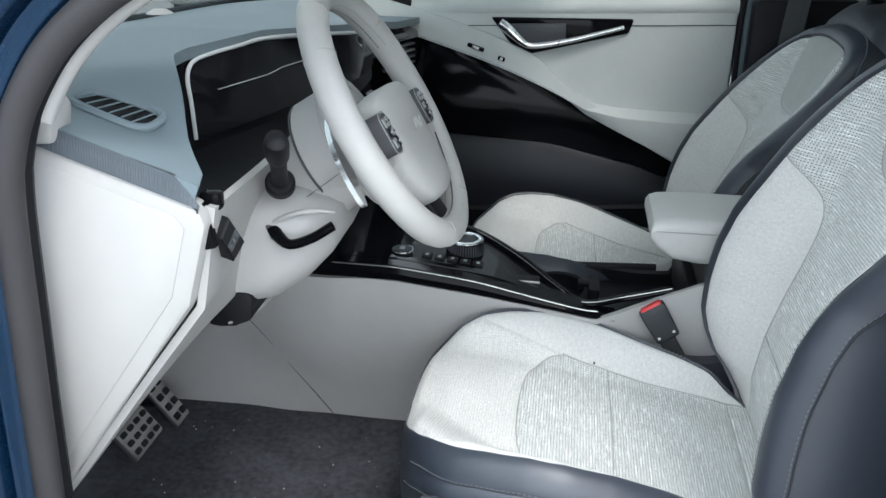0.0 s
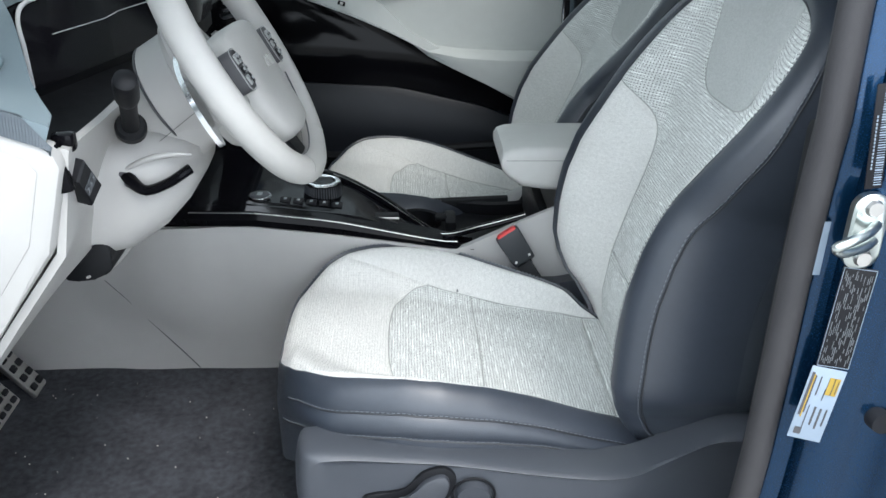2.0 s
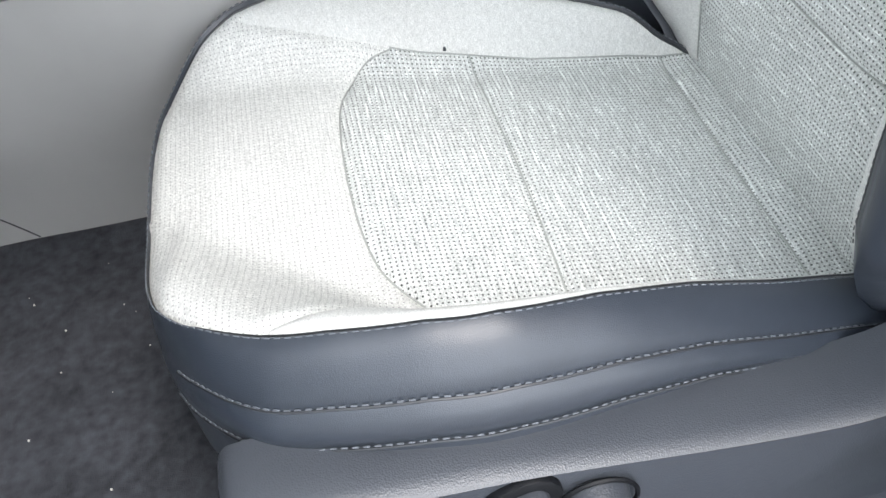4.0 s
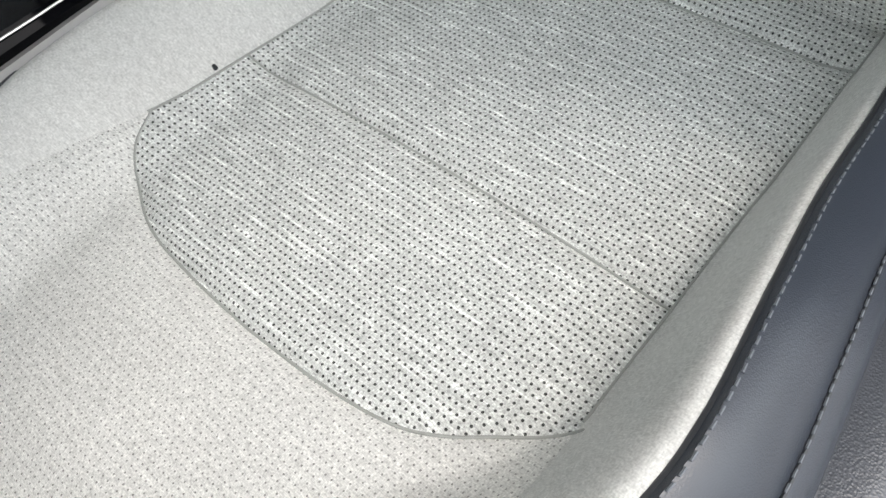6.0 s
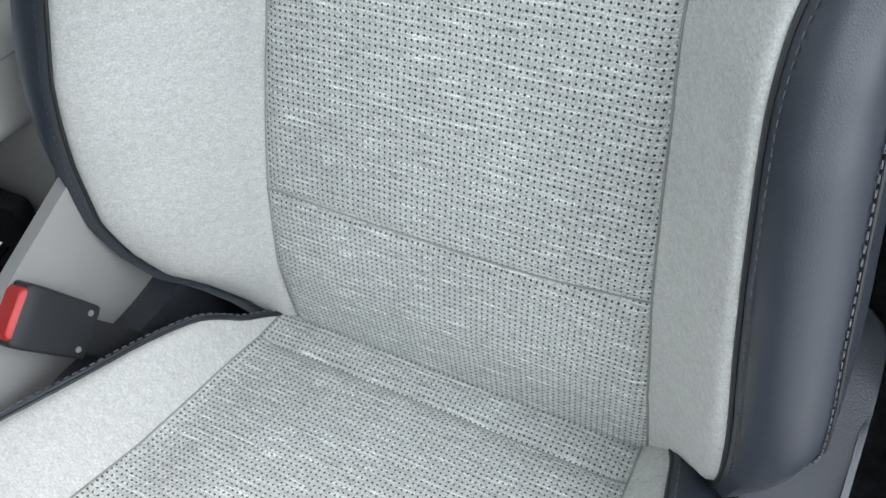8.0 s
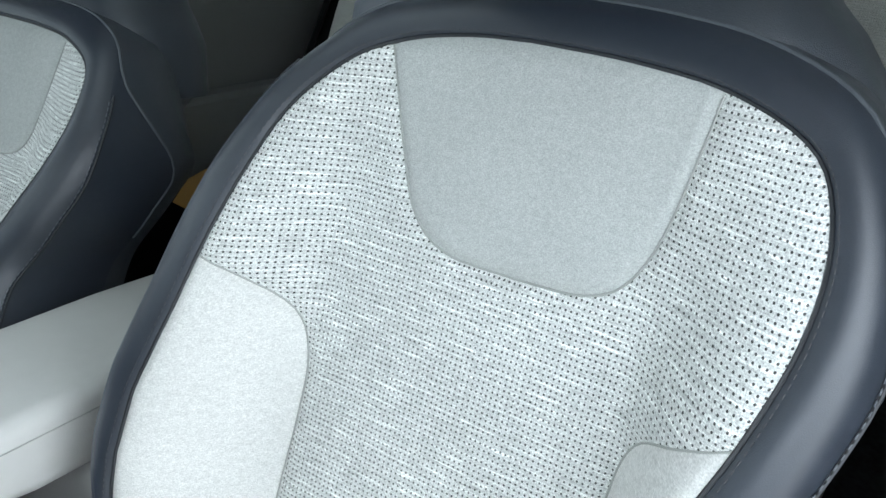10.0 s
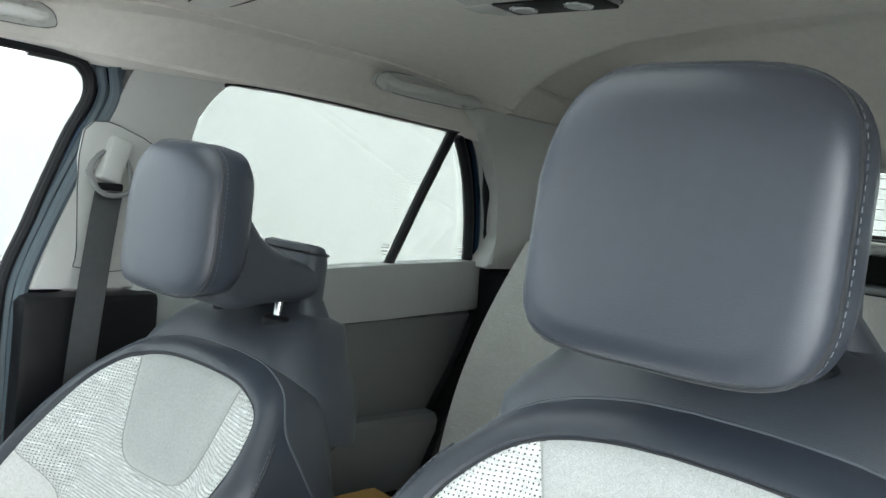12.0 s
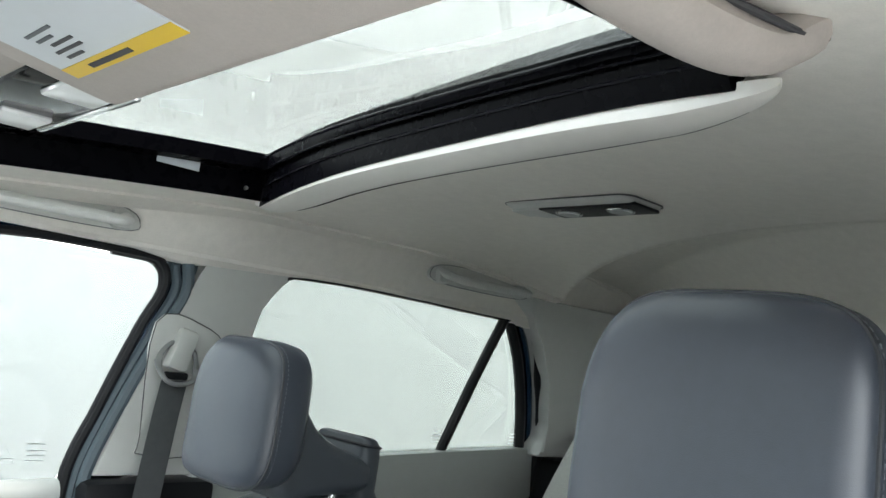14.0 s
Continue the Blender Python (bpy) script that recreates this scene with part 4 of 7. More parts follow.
PAD_Y = [-0.335, -0.31, -0.26, -0.20, -0.16, -0.085, -0.045, 0.10, 0.20, 0.36, 0.50, 1.05]
PAD_X = [-0.098, -0.104, -0.138, -0.168, -0.190, -0.228, -0.230, -0.188, -0.163, -0.122, -0.132, -0.145]


def pad(x, y):
    side = sstep((-0.155 - y) / 0.13)
    z = 0.836 + 0.004 * (1 - side) - interp(y, [0.10, 0.36, 0.50, 0.75, 1.05], [0.0, 0.028, 0.045, 0.082, 0.115]) * (1 - 0.35 * sstep((-0.22 - x) / 0.25)) - 0.036 * sstep((-0.32 - x) / 0.33) * (1 - 0.7 * sstep((y - 0.5) / 0.4))
    return z - side * 0.37 * max(0.0, x + 0.262)


def screen_base(y):
    """Where the windscreen meets the dashboard."""
    return -0.65 + 0.22 * ((y - 0.365) / 0.7) ** 2


def pad_x(u, y):
    return screen_base(y) + (interp(y, PAD_Y, PAD_X) - screen_base(y)) * u


part("dash_pad", sheet(lambda u, y: (pad_x(u, y), y, pad(pad_x(u, y), y)), np.linspace(0, 1, 60), np.linspace(-0.335, 1.05, 110), 0.014), M["dash_pad"], dash, "blue-grey grained soft dash pad")
part("light_sensor", cyl(bmesh.new(), (-0.46, 0.365, pad(-0.46, 0.365) + 0.010), (-0.46, 0.365, pad(-0.46, 0.365) + 0.016), 0.022, 0.012, 24), M["white_plastic"], dash, "small round light sensor")
# side end cap
cap_poly = [(-0.300, 0.800), (-0.240, 0.806), (-0.100, 0.757), (-0.094, 0.738), (-0.118, 0.655), (-0.170, 0.585), (-0.292, 0.412), (-0.305, 0.43)]
part("end_cap", prism(smooth_path(cap_poly, 1, True), "y", -0.338, -0.315, 0.006), M["white_plastic"], dash, "off-white dashboard end cap")
inner = [(-0.286, 0.788), (-0.243, 0.789), (-0.122, 0.747), (-0.114, 0.735), (-0.134, 0.665), (-0.282, 0.455), (-0.288, 0.47)]
part("cap_face", prism(inner, "y", -0.3392, -0.337, 0.0006), M["white_plastic"], dash)
part("ribbed_strip", sheet(lambda x, v: (x, -0.340 + 0.0005 * math.sin(x * 2600) * v * (1 - v) * 4 + 0.004 * v, 0.756 + (-0.100 - x) * 0.35 + v * 0.0215 * (1 if x < -0.12 else (-0.096 - x) / 0.024)), np.linspace(-0.245, -0.098, 240), np.linspace(0, 1, 5), 0.006), M["rib_strip"], dash, "ribbed grey edge strip")
part("cap_block", prism([(-0.268, 0.806), (-0.224, 0.808), (-0.218, 0.840), (-0.226, 0.850), (-0.262, 0.852)], "y", -0.345, -0.310, 0.006), M["white_plastic"], dash)
# air vent in the pad
vent = part("air_vent", tube([V(-0.205 + 0.037 * c + 0.007 * s, -0.262 + 0.016 * s, pad(-0.205 + 0.037 * c, -0.262 + 0.016 * s) + 0.004) for c, s in ((math.copysign(abs(math.cos(a)) ** 0.5, math.cos(a)), math.copysign(abs(math.sin(a)) ** 0.6, math.sin(a))) for a in np.linspace(0, 2 * math.pi, 41)[:-1])], 0.0045, 8, True), M["dash_pad"], dash, "air vent with grey slats")
part("vent_duct", sheet(lambda u, v: (-0.205 + 0.034 * u + 0.007 * v, -0.262 + 0.0145 * v, pad(-0.205 + 0.034 * u, -0.262 + 0.0145 * v) + 0.0035), np.linspace(-1, 1, 10), np.linspace(-1, 1, 6)), M["label_black"], vent)
for i in range(6):
    x = -0.232 + i * 0.0108
    part("slat", tube([(x - 0.006, -0.276, pad(x - 0.006, -0.276) + 0.006), (x + 0.006, -0.248, pad(x + 0.006, -0.248) + 0.006)], 0.0014, 6, flat=0.5), M["dash_pad"], vent)
# display band
def screen_x(y):
    return interp(y, [-0.06, 0.10, 0.20, 0.36, 0.475], [-0.236, -0.190, -0.165, -0.124, -0.128])


def screen_z(y):
    return interp(y, [-0.06, 0.0, 0.10, 0.20, 0.36, 0.475], [0.822, 0.828, 0.830, 0.820, 0.800, 0.792])


ys = np.linspace(-0.052, 0.475, 28)
part("display_housing", loft([[(screen_x(y) - 0.002, y, 0.700), (screen_x(y) - 0.002, y, screen_z(y) - 0.001), (screen_x(y) - 0.07, y, screen_z(y) - 0.003), (screen_x(y) - 0.07, y, 0.700)] for y in ys]), M["black_plastic"], dash)
part("housing_shelf", loft([[(-0.152, y, 0.690), (-0.152, y, 0.704), (screen_x(y) - 0.01, y, 0.716), (screen_x(y) - 0.01, y, 0.690)] for y in np.linspace(-0.19, 0.475, 20)]), M["black_plastic"], dash)
disp = part("display", loft([[(screen_x(y) + 0.002, y, 0.726), (screen_x(y) + 0.004, y, 0.775), (screen_x(y) + 0.001, y, screen_z(y) - 0.005), (screen_x(y) - 0.004, y, screen_z(y) - 0.005), (screen_x(y) - 0.004, y, 0.726)] for y in np.linspace(-0.046, 0.47, 26)]), M["screen"], dash, "wide dark curved display, switched off")
edge = [(screen_x(-0.05) + 0.004, -0.046, 0.730), (screen_x(-0.05) + 0.005, -0.051, 0.775), (screen_x(-0.05) + 0.003, -0.050, 0.806), (screen_x(-0.04) + 0.003, -0.036, 0.8225)] + [(screen_x(y) + 0.003, y, screen_z(y) - 0.001) for y in (0.0, 0.05, 0.10, 0.20, 0.36, 0.47)]
part("bezel", tube(smooth_path(edge, 6), 0.0027, 8), M["grey_ink"], dash, "thin silver display bezel")
part("screen_division", tube([(screen_x(y) + 0.0045, y, 0.782 - 0.01 * y + 0.004 * sstep((y - 0.10) / 0.04)) for y in np.linspace(0.0, 0.22, 14)], 0.0007, 5), M["grey_ink"], disp)
# knee panel


def knee(u, y):
    k = sstep((y + 0.335) / 0.24)
    k2 = sstep((y + 0.06) / 0.26)
    top = (-0.098 - 0.030 * k - 0.030 * k2, 0.752 - 0.028 * k - 0.025 * k2)
    mid = (-0.118 - 0.045 * k, 0.650 - 0.020 * k)
    low = (-0.175 - 0.005 * k, 0.575 - 0.020 * k - 0.03 * k2)
    bot = (-0.292 + 0.055 * k - 0.07 * k2, 0.415 + 0.085 * k - 0.03 * k2)
    back = (-0.42, 0.46)
    pts = [top, mid, low, bot, back]
    xs = np.linspace(0, 1, 5)
    a = interp(u, xs, [p[0] for p in pts])
    b = interp(u, xs, [p[1] for p in pts])
    return a, y, b


part("knee_panel", sheet(knee, np.linspace(0, 1, 41), np.linspace(-0.322, 0.215, 50), 0.008), M["white_plastic"], dash, "off-white knee panel")
part("lower_joint", tube([Vector(knee(u, -0.316)) + V(0.001, -0.004, 0.001) for u in np.linspace(0.25, 0.72, 16)], 0.0011, 5), M["ink"], dash)
SW = [V(-0.095, -0.312, 0.717), V(-0.090, -0.300, 0.734), V(-0.089, -0.270, 0.698), V(-0.096, -0.284, 0.682)]
sw_mid = sum(SW, Vector()) / 4
sw_n = (SW[2] - SW[0]).cross(SW[3] - SW[1]).normalized()
if sw_n.x < 0:
    sw_n = -sw_n
sw = part("switch_block", loft([[p - sw_n * 0.020 for p in SW], [p + sw_n * 0.002 for p in SW], [p.lerp(sw_mid, 0.10) + sw_n * 0.004 for p in SW]]), M["black_plastic"], dash, "small black switch block")
for i in range(3):
    u = 0.22 + 0.28 * i
    c = SW[1].lerp(SW[0], u).lerp(SW[2].lerp(SW[3], u), 0.5)
    q = [c + (p - sw_mid) * 0.26 for p in SW]
    key = part("switch_key", loft([[p + sw_n * 0.003 for p in q], [p + sw_n * 0.0052 for p in q]]), M["dark_plastic"], sw)
    part("key_mark", loft([[c + (p - sw_mid) * 0.09 + sw_n * 0.0050 for p in SW], [c + (p - sw_mid) * 0.09 + sw_n * 0.0058 for p in SW]]), M["faint_ink"], key)
part("pad_corner", boxes(((-0.103, -0.322, 0.733), (0.016, 0.012, 0.045), 0.003, (0, -12, 0)), ((-0.100, -0.305, 0.752), (0.02, 0.016, 0.018), 0.004)), M["gloss_black"], dash)
# column pocket under the wheel and footwell bin
part("pocket", prism(smooth_path([(-0.210, 0.552), (-0.158, 0.556), (-0.152, 0.535), (-0.160, 0.514), (-0.210, 0.506)], 3, True), "y", -0.105, 0.012, 0.006), M["black_plastic"], dash)
rim_path = smooth_path([(-0.150, 0.034, 0.552), (-0.156, 0.028, 0.524), (-0.164, 0.004, 0.508), (-0.172, -0.050, 0.502), (-0.182, -0.110, 0.514)], 5)
part("pocket_rim", tube(rim_path, [0.0015 + 0.0045 * math.sin(math.pi * k / (len(rim_path) - 1)) for k in range(len(rim_path))], 10), M["white_plastic"], dash)
# passenger side fascia
def sink(bm):
    """The passenger side of the dashboard falls towards the door."""
    for v in bm.verts:
        v.co.z -= interp(v.co.y, [0.48, 1.05], [0.012, 0.080])
    return bm


part("passenger_fascia", sink(prism([(-0.33, 0.62), (-0.18, 0.64), (-0.150, 0.72), (-0.146, 0.775), (-0.17, 0.786), (-0.33, 0.786)], "y", 0.48, 1.045, 0.008)), M["gloss_black"], dash, "gloss black passenger fascia")
for i in range(5):
    part("fascia_slat", sink(boxes(((-0.149, 0.83, 0.706 + i * 0.014), (0.012, 0.30, 0.005), 0.002))), M["dark_plastic"] if i != 2 else M["steel"], dash)
part("glove_box", prism([(-0.36, 0.34), (-0.25, 0.36), (-0.19, 0.46), (-0.182, 0.55), (-0.20, 0.565), (-0.36, 0.565)], "y", 0.51, 1.035, 0.012), M["black_plastic"], dash, "dark glove box")
part("firewall", prism([(-0.9, 0.10), (-0.72, 0.10), (-0.60, 0.45), (-0.42, 0.48), (-0.42, 0.70), (-0.9, 0.70)], "y", -0.36, 1.08), M["black_plastic"], dash)

# ---- steering wheel ----
wheel = thing("steering_wheel", "pale grey leather steering wheel with stitched rim", "steering wheel")
W_C = V(0.0005, 0.0112, 0.7576)
W_N = V(math.cos(0.5252) * math.cos(0.0227), math.cos(0.5252) * math.sin(0.0227), math.sin(0.5252))
W_Y = V(0, 0, 1).cross(W_N).normalized()
W_D = W_Y.cross(W_N)


def on_wheel(a, b, n=0.0):
    """A point of the wheel: a to the passenger's side, b up the wheel, n towards the driver."""
    return W_C + W_Y * a - W_D * b + W_N * n


rim_pts = [on_wheel(0.161 * math.sin(a), 0.161 * math.cos(a)) for a in np.linspace(0, 2 * math.pi, 73)[:-1]]
rims = []
for i, p in enumerate(rim_pts):
    out = (p - W_C).normalized()
    fat = 1.07 + 0.05 * math.cos(4 * math.pi * i / 72)
    rims.append([p + out * 0.0165 * fat * math.cos(w) + W_N * 0.0185 * math.sin(w) for w in np.linspace(0, 2 * math.pi, 15)[:-1]])
rims.append(rims[0])
rb = loft(rims, True, False)
bmesh.ops.remove_doubles(rb, verts=rb.verts, dist=1e-6)
rim_ob = part("rim", rb, M["wheel_leather"], wheel, "pale grey leather rim")
for a0 in (25, 155, 205, 335, 50, 310):
    a = radians(a0)
    o = V(0, 0, 0) + (on_wheel(math.sin(a), math.cos(a)) - W_C)
    p = W_C + o * 0.161
    part("rim_seam", tube([p + o * 0.0169 * math.cos(w) + W_N * 0.0189 * math.sin(w) for w in np.linspace(0, 2 * math.pi, 15)[:-1]], 0.0006, 5, True), M["seam"], rim_ob)
for lo, hi in ((-62, 62), (118, 242)):
    path = []
    for a in np.linspace(radians(lo), radians(hi), 60):
        o = on_wheel(math.sin(a), math.cos(a)) - W_C
        path.append(W_C + o * (0.161 - 0.0168) + W_N * -0.004)
    part("stitching", stitches(path, 0.0062, 0.0035, 0.0011), M["faint_ink"], rim_ob)
    part("inlay", tube([p + W_N * 0.010 for p in path], 0.0011, 5), M["dark_plastic"] if lo > 0 else M["seam"], rim_ob)
hub_half = [(0, 0.060), (0.040, 0.059), (0.066, 0.054), (0.077, 0.040), (0.080, 0.010), (0.079, -0.030), (0.068, -0.068), (0.045, -0.088), (0, -0.091)]
hub_line = [tuple(p) for p in smooth_path(hub_half, 4)]
hub_line += [(-a, b) for a, b in hub_line[-2:0:-1]]
TURN = radians(-5)


def on_hub(a, b, n):
    b -= 0.026
    return on_wheel(a * math.cos(TURN) - b * math.sin(TURN), a * math.sin(TURN) + b * math.cos(TURN), n)


hub = [[on_hub(a * k, -0.012 + (b + 0.012) * k, n - 0.010 * (a / 0.1) ** 2) for a, b in hub_line] for n, k in ((-0.055, 0.70), (-0.030, 0.92), (-0.004, 1.0), (0.010, 1.0), (0.018, 0.975), (0.023, 0.90), (0.026, 0.72), (0.027, 0.4))]
part("hub", loft(hub), M["wheel_leather"], wheel, "pale airbag hub")
em = part("hub_emblem", tube([on_hub(a, b, 0.0272) for a, b in ((-0.020, -0.004), (-0.014, 0.008), (-0.006, -0.004), (0.0, 0.008), (0.008, -0.004), (0.016, 0.008))], 0.0012, 6), M["white_plastic"], wheel)
for s in (-1, 1):
    sp = []
    for a, b, w in ((0.080, 0.004, 0.062), (0.10, 0.006, 0.054), (0.130, 0.008, 0.048), (0.152, 0.008, 0.046)):
        sp.append([on_hub(s * a, b + q, -0.010 + r) for q, r in rounded(w, 0.022, 0.008, 3)])
    part("spoke", loft(sp), M["wheel_leather"], wheel)
    # switch pod: a dark frame with pale keys, set in the spoke beside the airbag
    pod = part("switch_pod", loft([[on_hub(s * (0.099 + q * k), 0.012 + r * k, n) for q, r in rounded(0.029, 0.050, 0.010, 4)] for n, k in ((-0.006, 1.0), (0.017, 1.0), (0.020, 0.94))]), M["ink"], wheel, "dark steering wheel switch pod with pale keys")
    for row in range(1, 4):
        for col in (-1, 1):
            w, h = (0.0098, 0.0115) if row != 2 else (0.0098, 0.0085)
            c = on_hub(s * (0.099 + col * 0.0057), 0.012 + (row - 2) * 0.0128, 0.0205)
            keyb = bmesh.new()
            box(keyb, (0, 0, 0), (w, h, 0.0036), 0.0012)
            bmesh.ops.transform(keyb, matrix=Matrix.Translation(c) @ Matrix((W_Y, -W_D, W_N)).transposed().to_4x4(), verts=keyb.verts)
            key = part("switch_key", keyb, M["silver_plastic"] if (row + col) % 3 else M["black_plastic"], pod)
            mark = bmesh.new()
            box(mark, (0, 0, 0), (0.0046, 0.0030, 0.0010))
            bmesh.ops.transform(mark, matrix=Matrix.Translation(c + W_N * 0.0020) @ Matrix((W_Y, -W_D, W_N)).transposed().to_4x4(), verts=mark.verts)
            part("key_mark", mark, M["grey_ink"] if (row + col) % 3 == 0 else M["ink"], pod)
    part("pod_line", tube([on_hub(s * (0.099 + q), 0.012 + r, 0.019) for q, r in rounded(0.030, 0.051, 0.010, 4)], 0.0007, 6, True), M["silver_plastic"], pod)
    pd = smooth_path([(0.085, 0.062), (0.12, 0.05), (0.142, 0.015), (0.146, -0.03), (0.136, -0.045), (0.12, -0.01), (0.10, 0.02)], 3, True)
    part("paddle", loft([[on_hub(s * a, b, -0.040 + q) for a, b in pd] for q in (0.0, 0.006)]), M["chrome"], wheel, "satin paddle behind the wheel")
part("lower_spoke", loft([[on_hub(q, b, n + r) for q, r in rounded(w, 0.016, 0.005, 3)] for b, w, n in ((-0.055, 0.07, -0.012), (-0.09, 0.05, -0.010), (-0.127, 0.046, -0.006))]), M["black_plastic"], wheel, "dark lower spoke")

# ---- steering column ----
column = thing("steering_column", "off-white steering column shroud with stalks", "steering column")
cs = []
for n, w, h, dn in ((-0.045, 0.130, 0.120, 0.0), (-0.07, 0.140, 0.130, -0.006), (-0.10, 0.136, 0.128, -0.016), (-0.14, 0.130, 0.12, -0.030), (-0.19, 0.125, 0.11, -0.045), (-0.26, 0.12, 0.10, -0.06)):
    cs.append([on_wheel(a, b + dn, n) for a, b in rounded(w, h, 0.055, 6)])
part("shroud", loft(cs), M["white_plastic"], column, "off-white column shroud")
lowc = []
for x, z, w, h in ((-0.048, 0.640, 0.10, 0.04), (-0.062, 0.632, 0.17, 0.075), (-0.09, 0.622, 0.20, 0.115), (-0.13, 0.610, 0.215, 0.145), (-0.20, 0.60, 0.22, 0.16)):
    lowc.append([(x, 0.0 + a, z + b) for a, b in rounded(w, h, min(0.045, h * 0.45), 6)])
part("lower_shroud", loft(lowc), M["white_plastic"], column, "off-white lower shroud")
part("column_drum", loft([[on_wheel(r * math.sin(a), 0.94 * r * math.cos(a) - 0.004, n) for a in np.linspace(0, 2 * math.pi, 49)[:-1]] for n, r in ((-0.104, 0.070), (-0.100, 0.0745), (-0.060, 0.0765), (-0.046, 0.0755), (-0.042, 0.070), (-0.040, 0.050))]), M["white_plastic"], column, "round off-white drum behind the wheel")
part("drum_gap", tube([on_wheel(0.0735 * math.sin(a), 0.069 * math.cos(a) - 0.004, -0.103) for a in np.linspace(0, 2 * math.pi, 49)[:-1]], 0.0016, 6, True), M["ink"], column)
part("shroud_collar", tube([on_wheel(0.078 * math.sin(a), 0.072 * math.cos(a), -0.050) for a in np.linspace(0, 2 * math.pi, 41)[:-1]], 0.010, 8, True), M["white_plastic"], column)
part("shroud_joint", tube([on_wheel(-0.0815, b, n) for n, b in zip(np.linspace(-0.05, -0.16, 8), np.linspace(-0.02, -0.035, 8))], 0.0004, 5), M["ink"], column)
sb, sk = V(-0.104, -0.108, 0.702), V(-0.074, -0.196, 0.778)
stalk = part("wiper_stalk", tube(smooth_path([sb, sb.lerp(sk, 0.35), sb.lerp(sk, 0.65)], 4), [0.0100, 0.0096, 0.0094, 0.0092, 0.0092, 0.0092, 0.0094, 0.0098, 0.0100], 16), M["black_plastic"], column, "black control stalk")
part("stalk_knob", tube([sb.lerp(sk, 0.60), sb.lerp(sk, 0.66), sb.lerp(sk, 0.72), sb.lerp(sk, 0.95), sb.lerp(sk, 1.02), sb.lerp(sk, 1.05)], [0.0100, 0.0122, 0.0130, 0.0132, 0.0118, 0.0065], 18), M["black_plastic"], stalk)
part("stalk_collar", tube([sb + (sk - sb) * t for t in (-0.06, 0.02, 0.05)], [0.0175, 0.0175, 0.0145], 24), M["black_plastic"], column)
tl = smooth_path([(-0.118, -0.102, 0.642), (-0.110, -0.110, 0.636), (-0.095, -0.113, 0.628), (-0.070, -0.110, 0.636), (-0.045, -0.103, 0.651)], 4)
part("tilt_lever", tube(tl, 0.0085, 10, flat=0.7), M["gloss_black"], column, "glossy black tilt lever")
part("lever_hood", tube(smooth_path([(-0.128, -0.098, 0.643), (-0.110, -0.103, 0.655), (-0.088, -0.103, 0.664), (-0.064, -0.099, 0.667), (-0.045, -0.092, 0.664)], 5), [0.0016 + 0.0018 * math.sin(math.pi * k / 20) for k in range(21)], 10), M["white_plastic"], column)
part("lever_recess", prism(smooth_path([(-0.126, 0.648), (-0.114, 0.644), (-0.104, 0.634), (-0.106, 0.624), (-0.128, 0.634)], 3, True), "y", -0.1060, -0.08, 0.003), M["ink"], column, "dark slot of the tilt lever")


# ---- body sides ----
def lean(bm, side=1):
    """Leans the upper side walls inwards above the belt line, and lays them on the other side of the car when side is -1."""
    for v in bm.verts:
        if v.co.z > 0.80:
            v.co.y -= (v.co.z - 0.80) * 0.16 + max(0.0, v.co.z - 1.14) * 0.5
        if side < 0:
            v.co.y = 0.73 - v.co.y
    return bm


def wall_piece(poly, y0, y1, bevel=0.006, side=1):
    return lean(prism(poly, "y", y0, y1, bevel), side)


def path3(pts, y, side=1):
    out = []
    for x, z in pts:
        yy = y - ((z - 0.80) * 0.16 if z > 0.80 else 0) - max(0.0, z - 1.14) * 0.5
        out.append((x, yy if side > 0 else 0.73 - yy, z))
    return out


# passenger front door
door = thing("front_door", "closed front passenger door in light grey vinyl and gloss black", "car door")
upper = smooth_path([(-0.50, 0.738), (-0.24, 0.752), (0.20, 0.765), (0.585, 0.778)], 6)
slope = [(0.585, 0.40), (0.50, 0.412), (0.30, 0.505), (0.15, 0.582), (-0.03, 0.648), (-0.22, 0.712), (-0.50, 0.72)]
part("upper_panel", prism([tuple(p) for p in upper] + slope, "y", 1.072, 1.13, 0.008), M["grey_door"], door, "light grey vinyl upper panel")
part("top_roll", tube([(x, 1.090, z - 0.012) for x, z in upper], 0.022, 12), M["grey_door"], door)
part("panel_joint", tube([(x, 1.0708, z - 0.052) for x, z in upper if x > -0.30], 0.0012, 5), M["ink"], door)
strip = smooth_path([(-0.42, 0.752), (-0.22, 0.703), (0.0, 0.635), (0.15, 0.576), (0.30, 0.500), (0.50, 0.392), (0.585, 0.36)], 6)
st_r = []
for i, (x, z) in enumerate(strip):
    w = interp(x, [-0.42, 0.0, 0.12, 0.2, 0.58], [0.050, 0.055, 0.050, 0.018, 0.010])
    st_r.append([(x, 1.052, z), (x + w * 0.38, 1.056, z + w), (x + w * 0.38, 1.082, z + w), (x, 1.082, z)])
part("switch_strip", loft(st_r), M["grey_door"], door, "sloping light grey armrest strip")
part("strip_edge", tube([(x, 1.0505, z - 0.002) for x, z in strip], 0.0018, 6), M["grey_ink"], door, "bright edge of the strip")
for x, z, w in ((-0.010, 0.659, 0.042), (0.052, 0.634, 0.018)):
    s = part("window_switch", boxes(((x, 1.0520, z), (w, 0.007, 0.010), 0.002, (0, 19, 0))), M["gloss_black"], door, "window switch")
    part("switch_key", boxes(((x, 1.0478, z), (w * 0.4, 0.004, 0.007), 0.001, (0, 19, 0))), M["steel"], s)
arm_p = []
